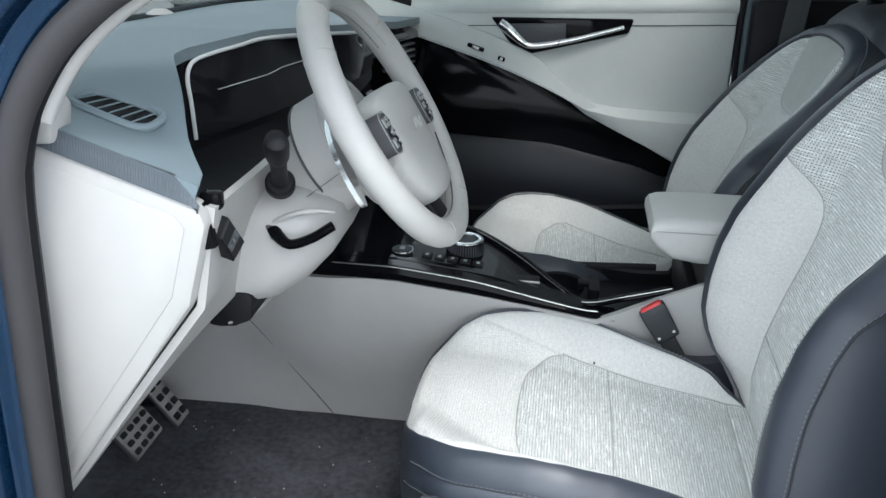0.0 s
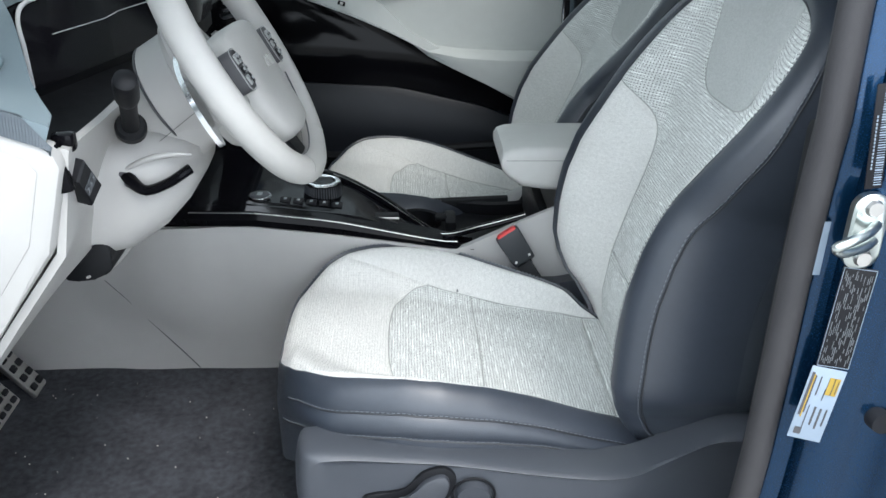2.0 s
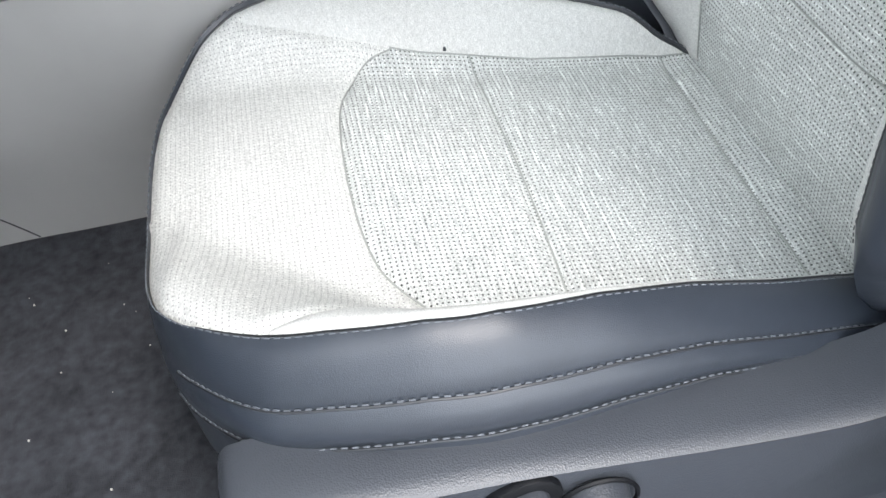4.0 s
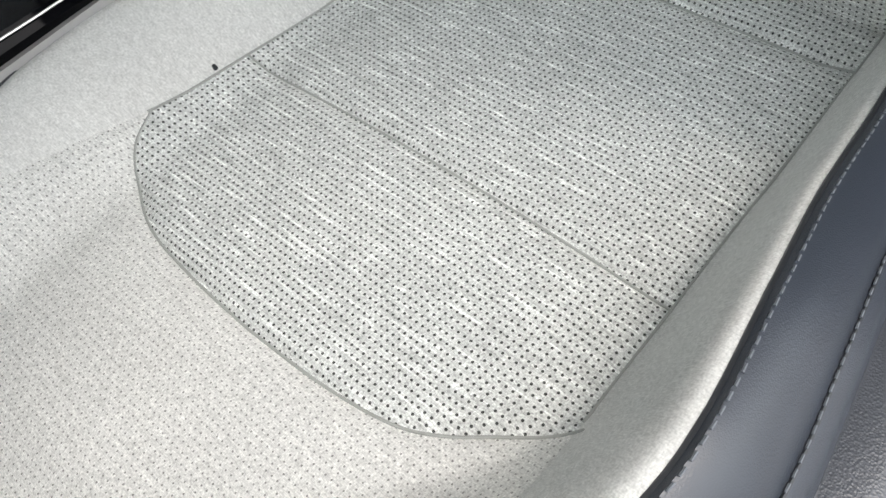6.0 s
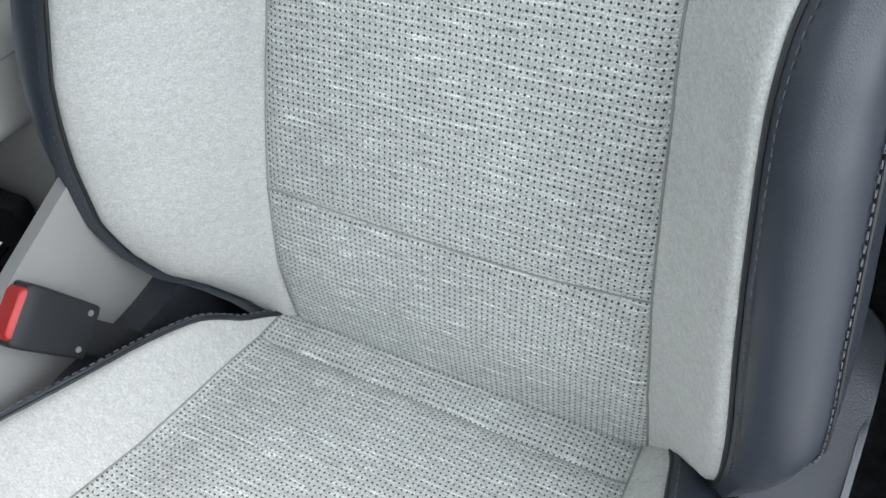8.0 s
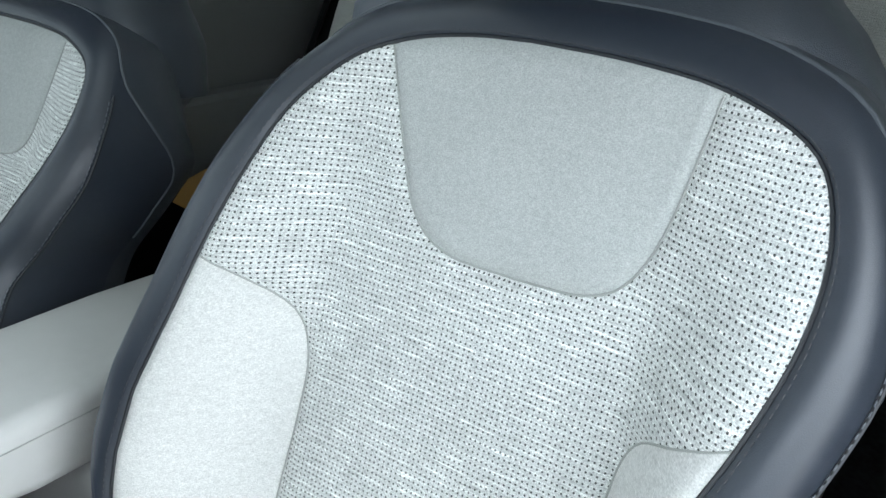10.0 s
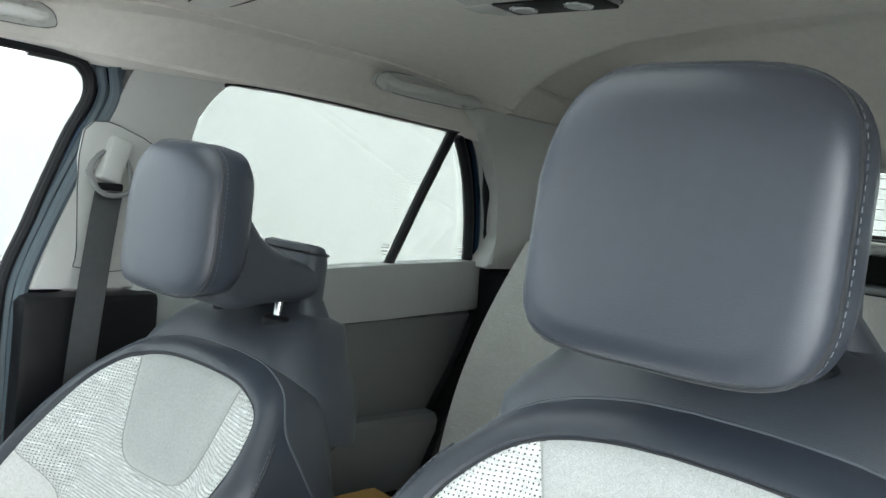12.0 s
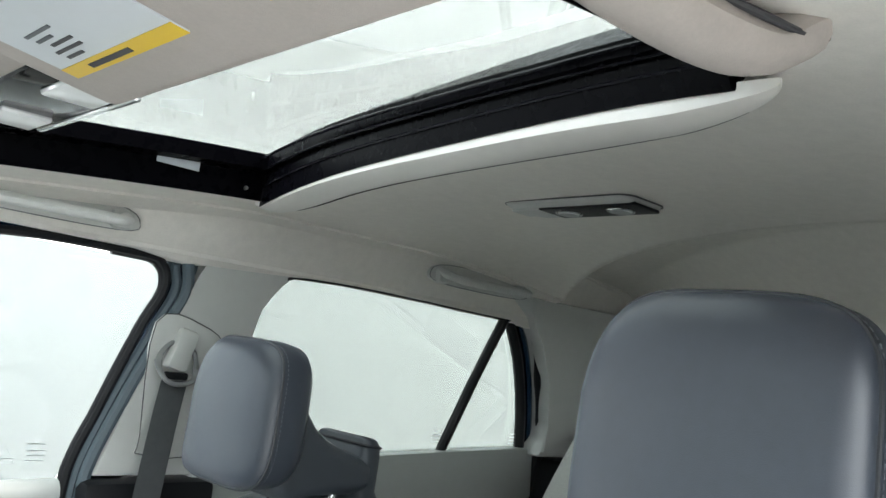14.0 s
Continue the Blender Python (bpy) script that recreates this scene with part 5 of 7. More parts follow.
for x, z0, z1, y in ((0.20, 0.548, 0.570, 1.066), (0.26, 0.506, 0.532, 1.050), (0.34, 0.470, 0.520, 1.036), (0.45, 0.42, 0.515, 1.030), (0.585, 0.37, 0.515, 1.030)):
    arm_p.append([(x, y, (z0 + z1) / 2), (x, y, z1 - 0.012), (x, y + 0.012, z1), (x, 1.085, z1 + 0.006), (x, 1.085, z0), (x, y + 0.01, z0)])
part("door_armrest", loft(arm_p), M["grey_door"], door, "padded light grey door armrest")
part("gloss_panel", prism([(-0.50, 0.715), (-0.22, 0.700), (0.15, 0.574), (0.50, 0.390), (0.585, 0.355), (0.585, 0.31), (0.40, 0.378), (0.18, 0.428), (-0.10, 0.440), (-0.50, 0.43)], "y", 1.082, 1.12, 0.004), M["gloss_black"], door, "gloss black door inlay")
pk = []
for x in np.linspace(-0.50, 0.585, 24):
    zt = interp(x, [-0.5, -0.1, 0.18, 0.40, 0.585], [0.43, 0.438, 0.425, 0.375, 0.305])
    pk.append([(x, 1.078, zt), (x, 1.060, zt - 0.03), (x, 1.055, 0.30), (x, 1.06, 0.20), (x, 1.12, 0.18), (x, 1.12, zt)])
part("map_pocket", loft(pk), M["pocket"], door, "dark grained map pocket")
part("pocket_lip", tube(smooth_path([(-0.2, 1.035, 0.255), (0.1, 1.028, 0.265), (0.35, 1.03, 0.285), (0.585, 1.035, 0.30)], 5), 0.012, 8), M["black_plastic"], door)
# inner handle in its dark bezel
bez = [(0.022, 0.728), (0.355, 0.733), (0.345, 0.700), (0.12, 0.645), (0.085, 0.650)]
hb = part("handle_bezel", prism(bez, "y", 1.064, 1.085, 0.006), M["gloss_black"], door, "black handle bezel")
part("handle_cup", prism([(0.07, 0.715), (0.20, 0.720), (0.20, 0.685), (0.12, 0.665)], "y", 1.060, 1.066, 0.003), M["dark_plastic"], hb)
hp = smooth_path([(0.046, 1.058, 0.716), (0.068, 1.054, 0.702), (0.098, 1.050, 0.678), (0.125, 1.050, 0.668), (0.20, 1.053, 0.680), (0.27, 1.057, 0.698), (0.332, 1.060, 0.715)], 5)
part("door_handle", tube(hp, [interp(i, [0, 5, 12, 18, 30], [0.012, 0.013, 0.0085, 0.007, 0.0055]) for i in range(len(hp))], 10), M["chrome"], hb, "satin chrome door handle")
part("handle_gap", boxes(((0.185, 1.046, 0.676), (0.0016, 0.012, 0.016), 0, (0, 14, 0))), M["ink"], hb)
# edges and window frame of the front door
rear_edge = smooth_path([(0.600, 0.20), (0.602, 0.50), (0.598, 0.77), (0.628, 0.90), (0.665, 1.03), (0.690, 1.10), (0.675, 1.142), (0.62, 1.152), (0.40, 1.148), (0.15, 1.10), (-0.05, 1.03), (-0.28, 0.90), (-0.45, 0.78)], 6)
part("door_seal", tube(path3(rear_edge, 1.098), 0.008, 8), M["rubber"], door, "black rubber door seal")
part("window_frame", tube(path3([(x + (0.020 if x > 0.58 else 0.0), z + (0.014 if z > 1.1 else 0)) for x, z in rear_edge[8:]], 1.108), 0.010, 8), M["paint"], door, "blue painted window frame")
part("glass_run", tube(path3([(x - 0.004, z - (0.004 if z > 1.1 else 0)) for x, z in rear_edge[10:44]], 1.102), 0.007, 8), M["rubber"], door)
fw = [(-0.46, 0.770)] + [(x, z) for x, z in upper[6:]] + [(0.628, 0.90), (0.665, 1.03), (0.688, 1.10), (0.67, 1.142), (0.40, 1.146), (0.15, 1.10), (-0.05, 1.03), (-0.28, 0.90)]
fg = part("window_pane", lean(prism(fw, "y", 1.106, 1.110)), M["glass"], door, "clear side window")
fg.visible_shadow = False
for x, z, w in ((0.505, 0.815, 0.030), (0.550, 0.838, 0.026), (0.550, 0.828, 0.028), (0.550, 0.820, 0.026), (0.550, 0.812, 0.028)):
    part("etched_mark", lean(boxes(((x, 1.1045, z), (w, 0.0008, 0.0012)))), M["grey_ink"], door)
part("etched_triangle", lean(tube([(0.490, 1.1045, 0.808), (0.520, 1.1045, 0.808), (0.505, 1.1045, 0.832)], 0.0006, 5, True)), M["grey_ink"], door)
part("outer_skin", prism([(-0.50, 0.02), (0.60, 0.02), (0.60, 0.74), (-0.50, 0.70)], "y", 1.13, 1.16, 0.01), M["paint"], door)
# sail panel and mirror
part("mirror_sail", prism([(-0.285, 0.752), (-0.168, 0.744), (-0.172, 0.824), (-0.180, 0.845), (-0.225, 0.830)], "y", 1.066, 1.115, 0.005), M["black_plastic"], door, "black mirror sail panel")
mirror = thing("door_mirror", "blue door mirror outside the passenger window", "door mirror")
mirror_turn = Matrix.Translation((-0.11, 1.27, 0)) @ Matrix.Rotation(radians(-32), 4, "Z") @ Matrix.Translation((0.11, -1.31, 0))


def turned(bm):
    bmesh.ops.transform(bm, matrix=mirror_turn, verts=bm.verts)
    return bm


mr = []
for x, w, h in ((-0.20, 0.12, 0.09), (-0.17, 0.185, 0.135), (-0.125, 0.20, 0.145), (-0.118, 0.195, 0.14)):
    mr.append([(x + 0.03, 1.31 + a, 0.810 + b) for a, b in rounded(w, h, 0.045, 5)])
part("mirror_shell", turned(loft(mr)), M["paint"], mirror, "blue mirror shell")
part("mirror_glass", turned(loft([[(x + 0.03, 1.31 + a, 0.810 + b) for a, b in rounded(0.175, 0.122, 0.04, 5)] for x in (-0.119, -0.114)])), M["mirror_glass"], mirror, "mirror glass")
part("mirror_foot", prism([(-0.20, 0.75), (-0.13, 0.75), (-0.13, 0.79), (-0.19, 0.79)], "y", 1.13, 1.28, 0.008), M["black_plastic"], mirror)

# passenger rear door
rdoor = thing("rear_door", "closed rear passenger door in light grey with dark lower panel", "car door")
rb_t = smooth_path([(0.80, 0.812), (1.10, 0.826), (1.40, 0.843), (1.69, 0.856)], 5)
part("upper_panel", prism([tuple(p) for p in rb_t] + [(1.70, 0.735), (1.40, 0.722), (0.80, 0.70)], "y", 1.066, 1.12, 0.008), M["grey_door"], rdoor, "light grey vinyl upper panel")
# panel and armrest carry their shade as a darker colour
part("middle_panel", prism([(0.80, 0.697), (1.40, 0.719), (1.70, 0.732), (1.60, 0.52), (1.46, 0.33), (0.80, 0.33)], "y", 1.074, 1.12, 0.008), M["shaded_door"], rdoor, "grey door panel, coloured darker for shade")
ra = []
for x in np.linspace(0.85, 1.56, 12):
    zt = 0.515 - 0.02 * (x - 0.85)
    ra.append([(x, 1.035, zt - 0.012), (x, 1.046, zt), (x, 1.085, zt + 0.004), (x, 1.085, 0.335), (x, 1.045, 0.335)])
part("door_armrest", loft(ra), M["shaded_door"], rdoor, "grey door armrest, coloured darker for shade")
part("lower_panel", prism([(0.80, 0.326), (1.45, 0.326), (1.40, 0.15), (0.80, 0.15)], "y", 1.060, 1.12, 0.01), M["black_plastic"], rdoor, "dark lower door panel")
rear_cut = smooth_path([(1.40, 0.14), (1.47, 0.34), (1.55, 0.47), (1.66, 0.66), (1.715, 0.80), (1.705, 0.90), (1.665, 1.02), (1.61, 1.12), (1.55, 1.170), (1.40, 1.186), (1.10, 1.188), (0.95, 1.184)], 6)
part("door_seal", tube(path3(rear_cut[:47], 1.082), 0.015, 8), M["rubber"], rdoor, "black rubber door seal")
part("window_frame", tube(path3([(x - 0.026, z - 0.006) for x, z in rear_cut[24:47]], 1.100), 0.012, 8), M["paint"], rdoor, "blue painted window frame")
part("glass_run", tube(path3([(x - 0.05, z - 0.016) for x, z in rear_cut[26:47]], 1.098), 0.013, 8), M["rubber"], rdoor)
part("window_divider", tube(path3([(1.405, 0.838), (1.455, 0.99), (1.508, 1.16)], 1.10), 0.012, 8), M["rubber"], rdoor, "black window divider bar")
part("window_rail", tube(path3(smooth_path([(0.90, 1.160), (1.20, 1.168), (1.50, 1.152)], 8), 1.10), 0.0035, 8), M["rubber"], rdoor)
rg = part("window_pane", lean(prism([tuple(p) for p in rb_t[:11]] + [(1.405, 0.843), (1.505, 1.15), (1.20, 1.172), (0.88, 1.172), (0.80, 1.05), (0.78, 0.90)], "y", 1.103, 1.107)), M["privacy_glass"], rdoor, "tinted rear side window")
qg = part("quarter_pane", lean(prism([(1.42, 0.845), (1.675, 0.852), (1.66, 0.93), (1.60, 1.08), (1.53, 1.14), (1.512, 1.13)], "y", 1.103, 1.107)), M["privacy_glass"], rdoor, "small tinted quarter window")
for x0 in (1.385, 1.635):
    for k in range(4):
        part("etched_mark", lean(boxes(((x0, 1.101, 0.862 + k * 0.0075), (0.022 - 0.003 * (k % 2), 0.0008, 0.0011)))), M["grey_ink"], rdoor)
part("outer_skin", prism([(0.66, 0.02), (1.45, 0.02), (1.70, 0.60), (1.70, 0.82), (0.66, 0.78)], "y", 1.13, 1.16, 0.01), M["paint"], rdoor)

# pillars
bp_u = [(0.630, 0.792), (0.660, 0.90), (0.708, 1.04), (0.740, 1.13), (0.745, 1.20), (0.99, 1.20), (0.932, 1.166), (0.910, 1.152), (0.892, 1.140), (0.877, 1.120), (0.866, 1.088), (0.860, 1.05), (0.845, 0.93), (0.835, 0.795)]
part("pillar_b", wall_piece(bp_u, 1.0735, 1.12, 0.006), M["pillar"], None, "pale grey upper centre pillar trim", kind="structure", category="pillar")
part("pillar_b_lower", prism([(0.612, 0.14), (0.612, 0.788), (0.838, 0.792), (0.85, 0.14)], "y", 1.045, 1.12, 0.014), M["black_plastic"], None, "black lower centre pillar trim", kind="structure", category="pillar")
part("pillar_b_flange", wall_piece([(0.606, 0.78), (0.634, 0.90), (0.672, 1.03), (0.695, 1.10), (0.685, 1.15), (0.80, 1.16), (0.79, 1.10), (0.75, 1.0), (0.71, 0.88), (0.69, 0.78)], 1.106, 1.121, 0.002), M["seal_grey"], None, "blue-grey pillar flange", kind="structure", category="pillar")
part("pillar_b_bead", tube(path3(smooth_path([(0.612, 0.60), (0.612, 0.78), (0.643, 0.91), (0.684, 1.03), (0.708, 1.10), (0.698, 1.145)], 6), 1.096), 0.008, 8), M["seal_grey"], None, "blue-grey seal bead", kind="structure", category="trim")
part("pillar_b_edge", tube(path3(smooth_path([(0.622, 0.20), (0.620, 0.60), (0.622, 0.78), (0.655, 0.91), (0.697, 1.03), (0.722, 1.10), (0.712, 1.15)], 6), 1.082), 0.010, 8), M["seal_grey"], None, "blue-grey rubber pillar edge", kind="structure", category="trim")
cp = [(1.665, 0.84), (1.69, 0.91), (1.655, 1.02), (1.60, 1.11), (1.55, 1.155), (1.45, 1.20), (2.05, 1.20), (2.12, 1.05), (2.16, 0.84)]
part("pillar_c", wall_piece(cp, 1.035, 1.12, 0.012), M["pillar"], None, "pale grey rear pillar trim", kind="structure", category="pillar")
part("pillar_c_lower", prism([(1.42, 0.14), (1.56, 0.46), (1.69, 0.70), (1.72, 0.836), (2.18, 0.836), (2.18, 0.14)], "y", 1.02, 1.12, 0.012), M["black_plastic"], None, "dark rear wheel housing trim", kind="structure", category="pillar")
rail_p = [(0.05, 1.085), (0.20, 1.135), (0.42, 1.160), (0.62, 1.156), (0.70, 1.145), (0.76, 1.148), (0.92, 1.154), (1.06, 1.157), (1.21, 1.154), (1.38, 1.149), (1.50, 1.146), (1.60, 1.13), (2.1, 1.13), (2.1, 1.36), (1.05, 1.36), (1.0, 1.26), (0.05, 1.20)]
part("rear_window_bead", tube(path3(smooth_path([(0.90, 1.149), (0.93, 1.155), (1.06, 1.157), (1.21, 1.154), (1.38, 1.149), (1.50, 1.146)], 6), 1.073), 0.0035, 6), M["rubber"], None, "thin black bead over the rear window", kind="structure", category="trim")
part("roof_rail", wall_piece(rail_p, 1.070, 1.12, 0.004), M["headliner"], None, "pale roof rail lining", kind="structure", category="trim")
ap = [(-0.52, 0.735), (-0.468, 0.765), (-0.356, 0.831), (-0.20, 0.93), (0.0, 1.055), (0.10, 1.13), (0.10, 1.20), (0.24, 1.16), (0.15, 1.085), (0.0, 0.995), (-0.15, 0.895), (-0.23, 0.823), (-0.277, 0.752), (-0.31, 0.735)]
part("pillar_a", wall_piece(ap, 1.065, 1.12, 0.008), M["pillar"], None, "pale front pillar trim", kind="structure", category="pillar")
part("pillar_a_driver", wall_piece([(-0.62, 0.83), (-0.30, 0.80), (-0.255, 0.86), (-0.20, 0.925), (-0.05, 1.02), (0.15, 1.11), (0.22, 1.15), (0.10, 1.20), (-0.15, 1.08), (-0.40, 0.95)], 1.055, 1.10, 0.008, -1), M["pillar"], None, "pale front pillar trim beside the open door", kind="structure", category="pillar")


# ---- roof ----
def roof_z(x, y):
    q = abs((y - 0.365) / 0.62)
    z = 1.283 - 0.055 * q ** 3 - 0.10 * max(0.0, 0.78 - x) ** 1.2 - 0.07 * sstep((x - 1.10) / 0.9)
    d = x - 1.165 - 0.05 * y - 0.42 * y * abs(y)
    return z + 0.075 * min(max(d / 0.05, 0.0), 1.0) - 0.13 * min(max((d - 0.25) / 0.30, 0.0), 1.0)


SX0, SX1, SY0, SY1 = 0.28, 0.735, 0.005, 0.865
gx = np.r_[np.linspace(0.10, SX0, 8), np.linspace(SX0, SX1, 20)[1:], np.linspace(SX1, 2.10, 150)[1:]]
gy = np.r_[np.linspace(-0.275, SY0, 14), np.linspace(SY0, SY1, 36)[1:], np.linspace(SY1, 0.925, 5)[1:]]
def bow(x, y):
    """The roof opening's rear edge runs slightly forwards towards the driver."""
    return x - 0.155 * (0.865 - y) * (1 - sstep((x - SX1) / 0.35)) * sstep((x - SX0) / 0.2)


part("ceiling", sheet(lambda x, y: (bow(x, y), y, roof_z(x, y)), gx, gy, -0.012, hole=lambda x, y: SX0 < x < SX1 and SY0 < y < SY1), M["headliner"], None, "pale grey cloth headliner", kind="structure", category="ceiling")
def cove(x, v):
    """The headliner turning down in one curve to the window tops."""
    z0 = roof_z(x, 0.925)
    p = [(0.925, z0), (0.965, z0 - 0.009), (1.004, z0 - 0.016), (1.004, 1.158)]
    b = [(1 - v) ** 3, 3 * v * (1 - v) ** 2, 3 * v * v * (1 - v), v ** 3]
    return bow(x, 0.925), sum(k * q[0] for k, q in zip(b, p)), sum(k * q[1] for k, q in zip(b, p))


part("ceiling_cove", sheet(cove, gx[gx > 0.30], np.linspace(0, 1, 12), -0.004), M["headliner"], None, "pale curved headliner edge over the windows", kind="structure", category="ceiling")
def skin_z(x, y):
    """The outer skin: close over the sunroof, then one smooth dome to the tailgate."""
    dome = 1.398 - 0.06 * abs((y - 0.365) / 0.705) ** 3 - 0.01 * sstep((x - 1.5) / 0.7)
    w = sstep((x - 0.80) / 0.20)
    return (1 - w) * (roof_z(min(x, 1.0), y) + 0.075) + w * dome


part("roof_skin", sheet(lambda x, y: (x, y, skin_z(x, y)), np.r_[np.linspace(0.05, 0.20, 5), np.linspace(0.26, 0.76, 9), np.linspace(0.80, 2.2, 20)], np.r_[-0.34, np.linspace(-0.165, 0.895, 20), 1.07], 0.006, hole=lambda x, y: 0.26 < x < 0.76 and -0.165 < y < 0.895), M["paint"], None, "blue roof skin", kind="structure", category="roof")
def channel(y):
    """The height of the roof channel, lower towards the driver."""
    return interp(y, [0.20, 0.865], [0.60, 1.0])


sunroof = thing("sunroof", "open-blind glass sunroof with black frame", "sunroof")
frame_out = [(SX0 + 0.001, SY0 + 0.001), (SX1 - 0.001, SY0 + 0.001), (SX1 - 0.001, SY1 - 0.001), (SX0 + 0.001, SY1 - 0.001)]
for (a, b), (c, d) in zip(frame_out, frame_out[1:] + frame_out[:1]):
    n = 20
    rows = []
    for t in np.linspace(0, 1, n):
        x, y = a + (c - a) * t, b + (d - b) * t
        ix, iy = (0.50 - x) * 0.07, (0.365 - y) * 0.07
        z = roof_z(x, y)
        x = bow(x, y)
        lip = 0.013 if a > 0.7 and c > 0.7 else 0.004
        rows.append([(x, y, z - lip), (x + ix * 0.08, y + iy * 0.08, z - lip), (x + ix * 0.3, y + iy * 0.3, z + 0.012), (x + ix * 0.35, y + iy * 0.35, z + 0.035 * channel(y)), (x + ix, y + iy, z + 0.040 * channel(y)), (x + ix * 1.15, y + iy * 1.15, z + 0.062 * channel(y)), (x - ix * 0.5, y - iy * 0.5, z + 0.065), (x - ix * 0.5, y - iy * 0.5, z + 0.01)])
    part("frame_side", loft(rows), M["frame_black"], sunroof, "black sunroof frame channel")
for off, dz in ((0.006, 0.014), (0.013, 0.036), (0.026, 0.047)):
    part("guide_rail", tube([(bow(SX1, y) - off, y, roof_z(SX1, y) + dz * channel(y)) for y in np.linspace(SY0 + 0.02, SY1 - 0.02, 24)], 0.0022, 6), M["gloss_black"], sunroof)
    part("guide_rail", tube([(bow(x, SY1), SY1 - off, roof_z(x, SY1) + dz) for x in np.linspace(SX0 + 0.02, SX1 - 0.02, 16)], 0.0020, 6), M["gloss_black"], sunroof)
part("frame_lip", tube([(bow(x, SY1), SY1 + 0.001, roof_z(x, SY1) - 0.003) for x in np.linspace(SX0 + 0.01, SX1 - 0.01, 20)], 0.0016, 6), M["blind_plastic"], sunroof, "thin bright lip of the frame")
part("seal_screw", cyl(bmesh.new(), (bow(0.70, SY1), SY1 - 0.006, roof_z(0.70, SY1) + 0.012), (bow(0.70, SY1), SY1 - 0.014, roof_z(0.70, SY1) + 0.012), 0.004, 0.003, 12), M["steel"], sunroof)
gl = part("roof_pane", sheet(lambda x, y: (x, y, roof_z(x, y) + 0.068 * channel(y)), np.linspace(SX0 - 0.02, SX1 + 0.02, 12), np.linspace(SY0 - 0.02, SY1 + 0.02, 16), 0.004), M["roof_glass"], sunroof, "tinted roof glass")
gl.visible_shadow = False
part("frame_sticker", boxes(((0.585, SY1 - 0.018, roof_z(0.585, 0.84) + 0.030), (0.065, 0.002, 0.016), 0.0006)), M["label_white"], sunroof, "small white sticker")
sh = []
for t in (1 - np.cos(np.linspace(0, math.pi, 44))) / 2:
    y = 0.885 + (-0.03 - 0.885) * t
    w = 0.064 * max(0.0, 1 - (1 - min(t / 0.16, 1.0)) ** 2) ** 0.5 * max(0.0, 1 - (max(t - 0.70, 0.0) / 0.30) ** 2) ** 0.6 + 0.0015
    x0 = bow(SX1, y) - 0.0005
    z = roof_z(x0, y)
    k = min(w / 0.05, 1.0)
    sh.append([(x0, y, z - 0.016 * k), (x0 + w * 0.12, y, z - 0.0185 * k), (x0 + w * 0.35, y, z - 0.021 * k), (x0 + w * 0.65, y, z - 0.022 * k), (x0 + w * 0.88, y, z - 0.018 * k), (x0 + w, y, z - 0.008 * k), (x0 + w, y, z + 0.004), (x0, y, z + 0.004)])
blind = part("blind_edge", loft(sh), M["blind_plastic"], sunroof, "pale edge of the roof blind")
part("blind_grip", boxes(((bow(SX1, 0.5) + 0.035, 0.50, roof_z(0.75, 0.5) - 0.0185), (0.020, 0.14, 0.003), 0.0012)), M["pillar"], blind)
part("blind_gap", tube([(p[5][0] + 0.0005, p[5][1], p[4][2] + 0.0040) for p in sh[:38]], 0.0018, 6), M["rubber"], blind)


def grab_handle(x0, x1, y, z, label):
    t = thing("grab_handle", label, "grab handle", "grab handles")
    pts = smooth_path([(x0, y + 0.012, z + 0.010), (x0 + 0.010, y - 0.022, z - 0.002), (x0 + 0.05, y - 0.034, z - 0.006), (x1 - 0.05, y - 0.034, z - 0.006), (x1 - 0.012, y - 0.022, z - 0.004), (x1, y + 0.012, z + 0.006)], 6)
    part("grip", tube(pts, 0.0115, 10, flat=0.75), M["pillar"], t, "pale grey moulded grip")
    for x in (x0 + 0.006, x1 - 0.006):
        part("handle_foot", boxes(((x, y + 0.012, z), (0.034, 0.030, 0.030), 0.009)), M["pillar"], t)
    part("handle_plate", prism(smooth_path([(x0 - 0.025, z + 0.004), (x0 + 0.02, z + 0.024), (x1 - 0.02, z + 0.022), (x1 + 0.025, z), (x1 - 0.01, z - 0.016), (x0 + 0.01, z - 0.014)], 4, True), "y", y + 0.010, y + 0.022, 0.003), M["pillar"], t)
    rimline = smooth_path([(x0 - 0.025, z + 0.004), (x0 + 0.02, z + 0.024), (x1 - 0.02, z + 0.022), (x1 + 0.025, z), (x1 - 0.01, z - 0.016), (x0 + 0.01, z - 0.014)], 4, True)
    # thin grey line drawn in place of the shade round the handle plate
    part("plate_gap", tube([(a, y + 0.0105, b) for a, b in rimline], 0.0009, 6, True), M["loop_grey"], t)
    return t


grab_handle(0.32, 0.572, 0.960, 1.190, "pale grab handle over the front passenger window")
hump = thing("ceiling_grip", "pale moulded grip in the headliner over the driver", "grab handle")
part("grip", tube(smooth_path([(0.33, -0.030, 1.256), (0.38, -0.045, 1.240), (0.44, -0.060, 1.232), (0.485, -0.070, 1.236), (0.512, -0.082, 1.252)], 5), 0.024, 12, flat=0.7), M["visor"], hump)
part("grip_gap", tube(smooth_path([(0.40, -0.064, 1.246), (0.45, -0.086, 1.240), (0.49, -0.094, 1.240), (0.515, -0.096, 1.246)], 5), 0.0025, 8), M["ink"], hump)
grab_handle(1.20, 1.44, 0.930, 1.203, "pale grab handle over the rear window")
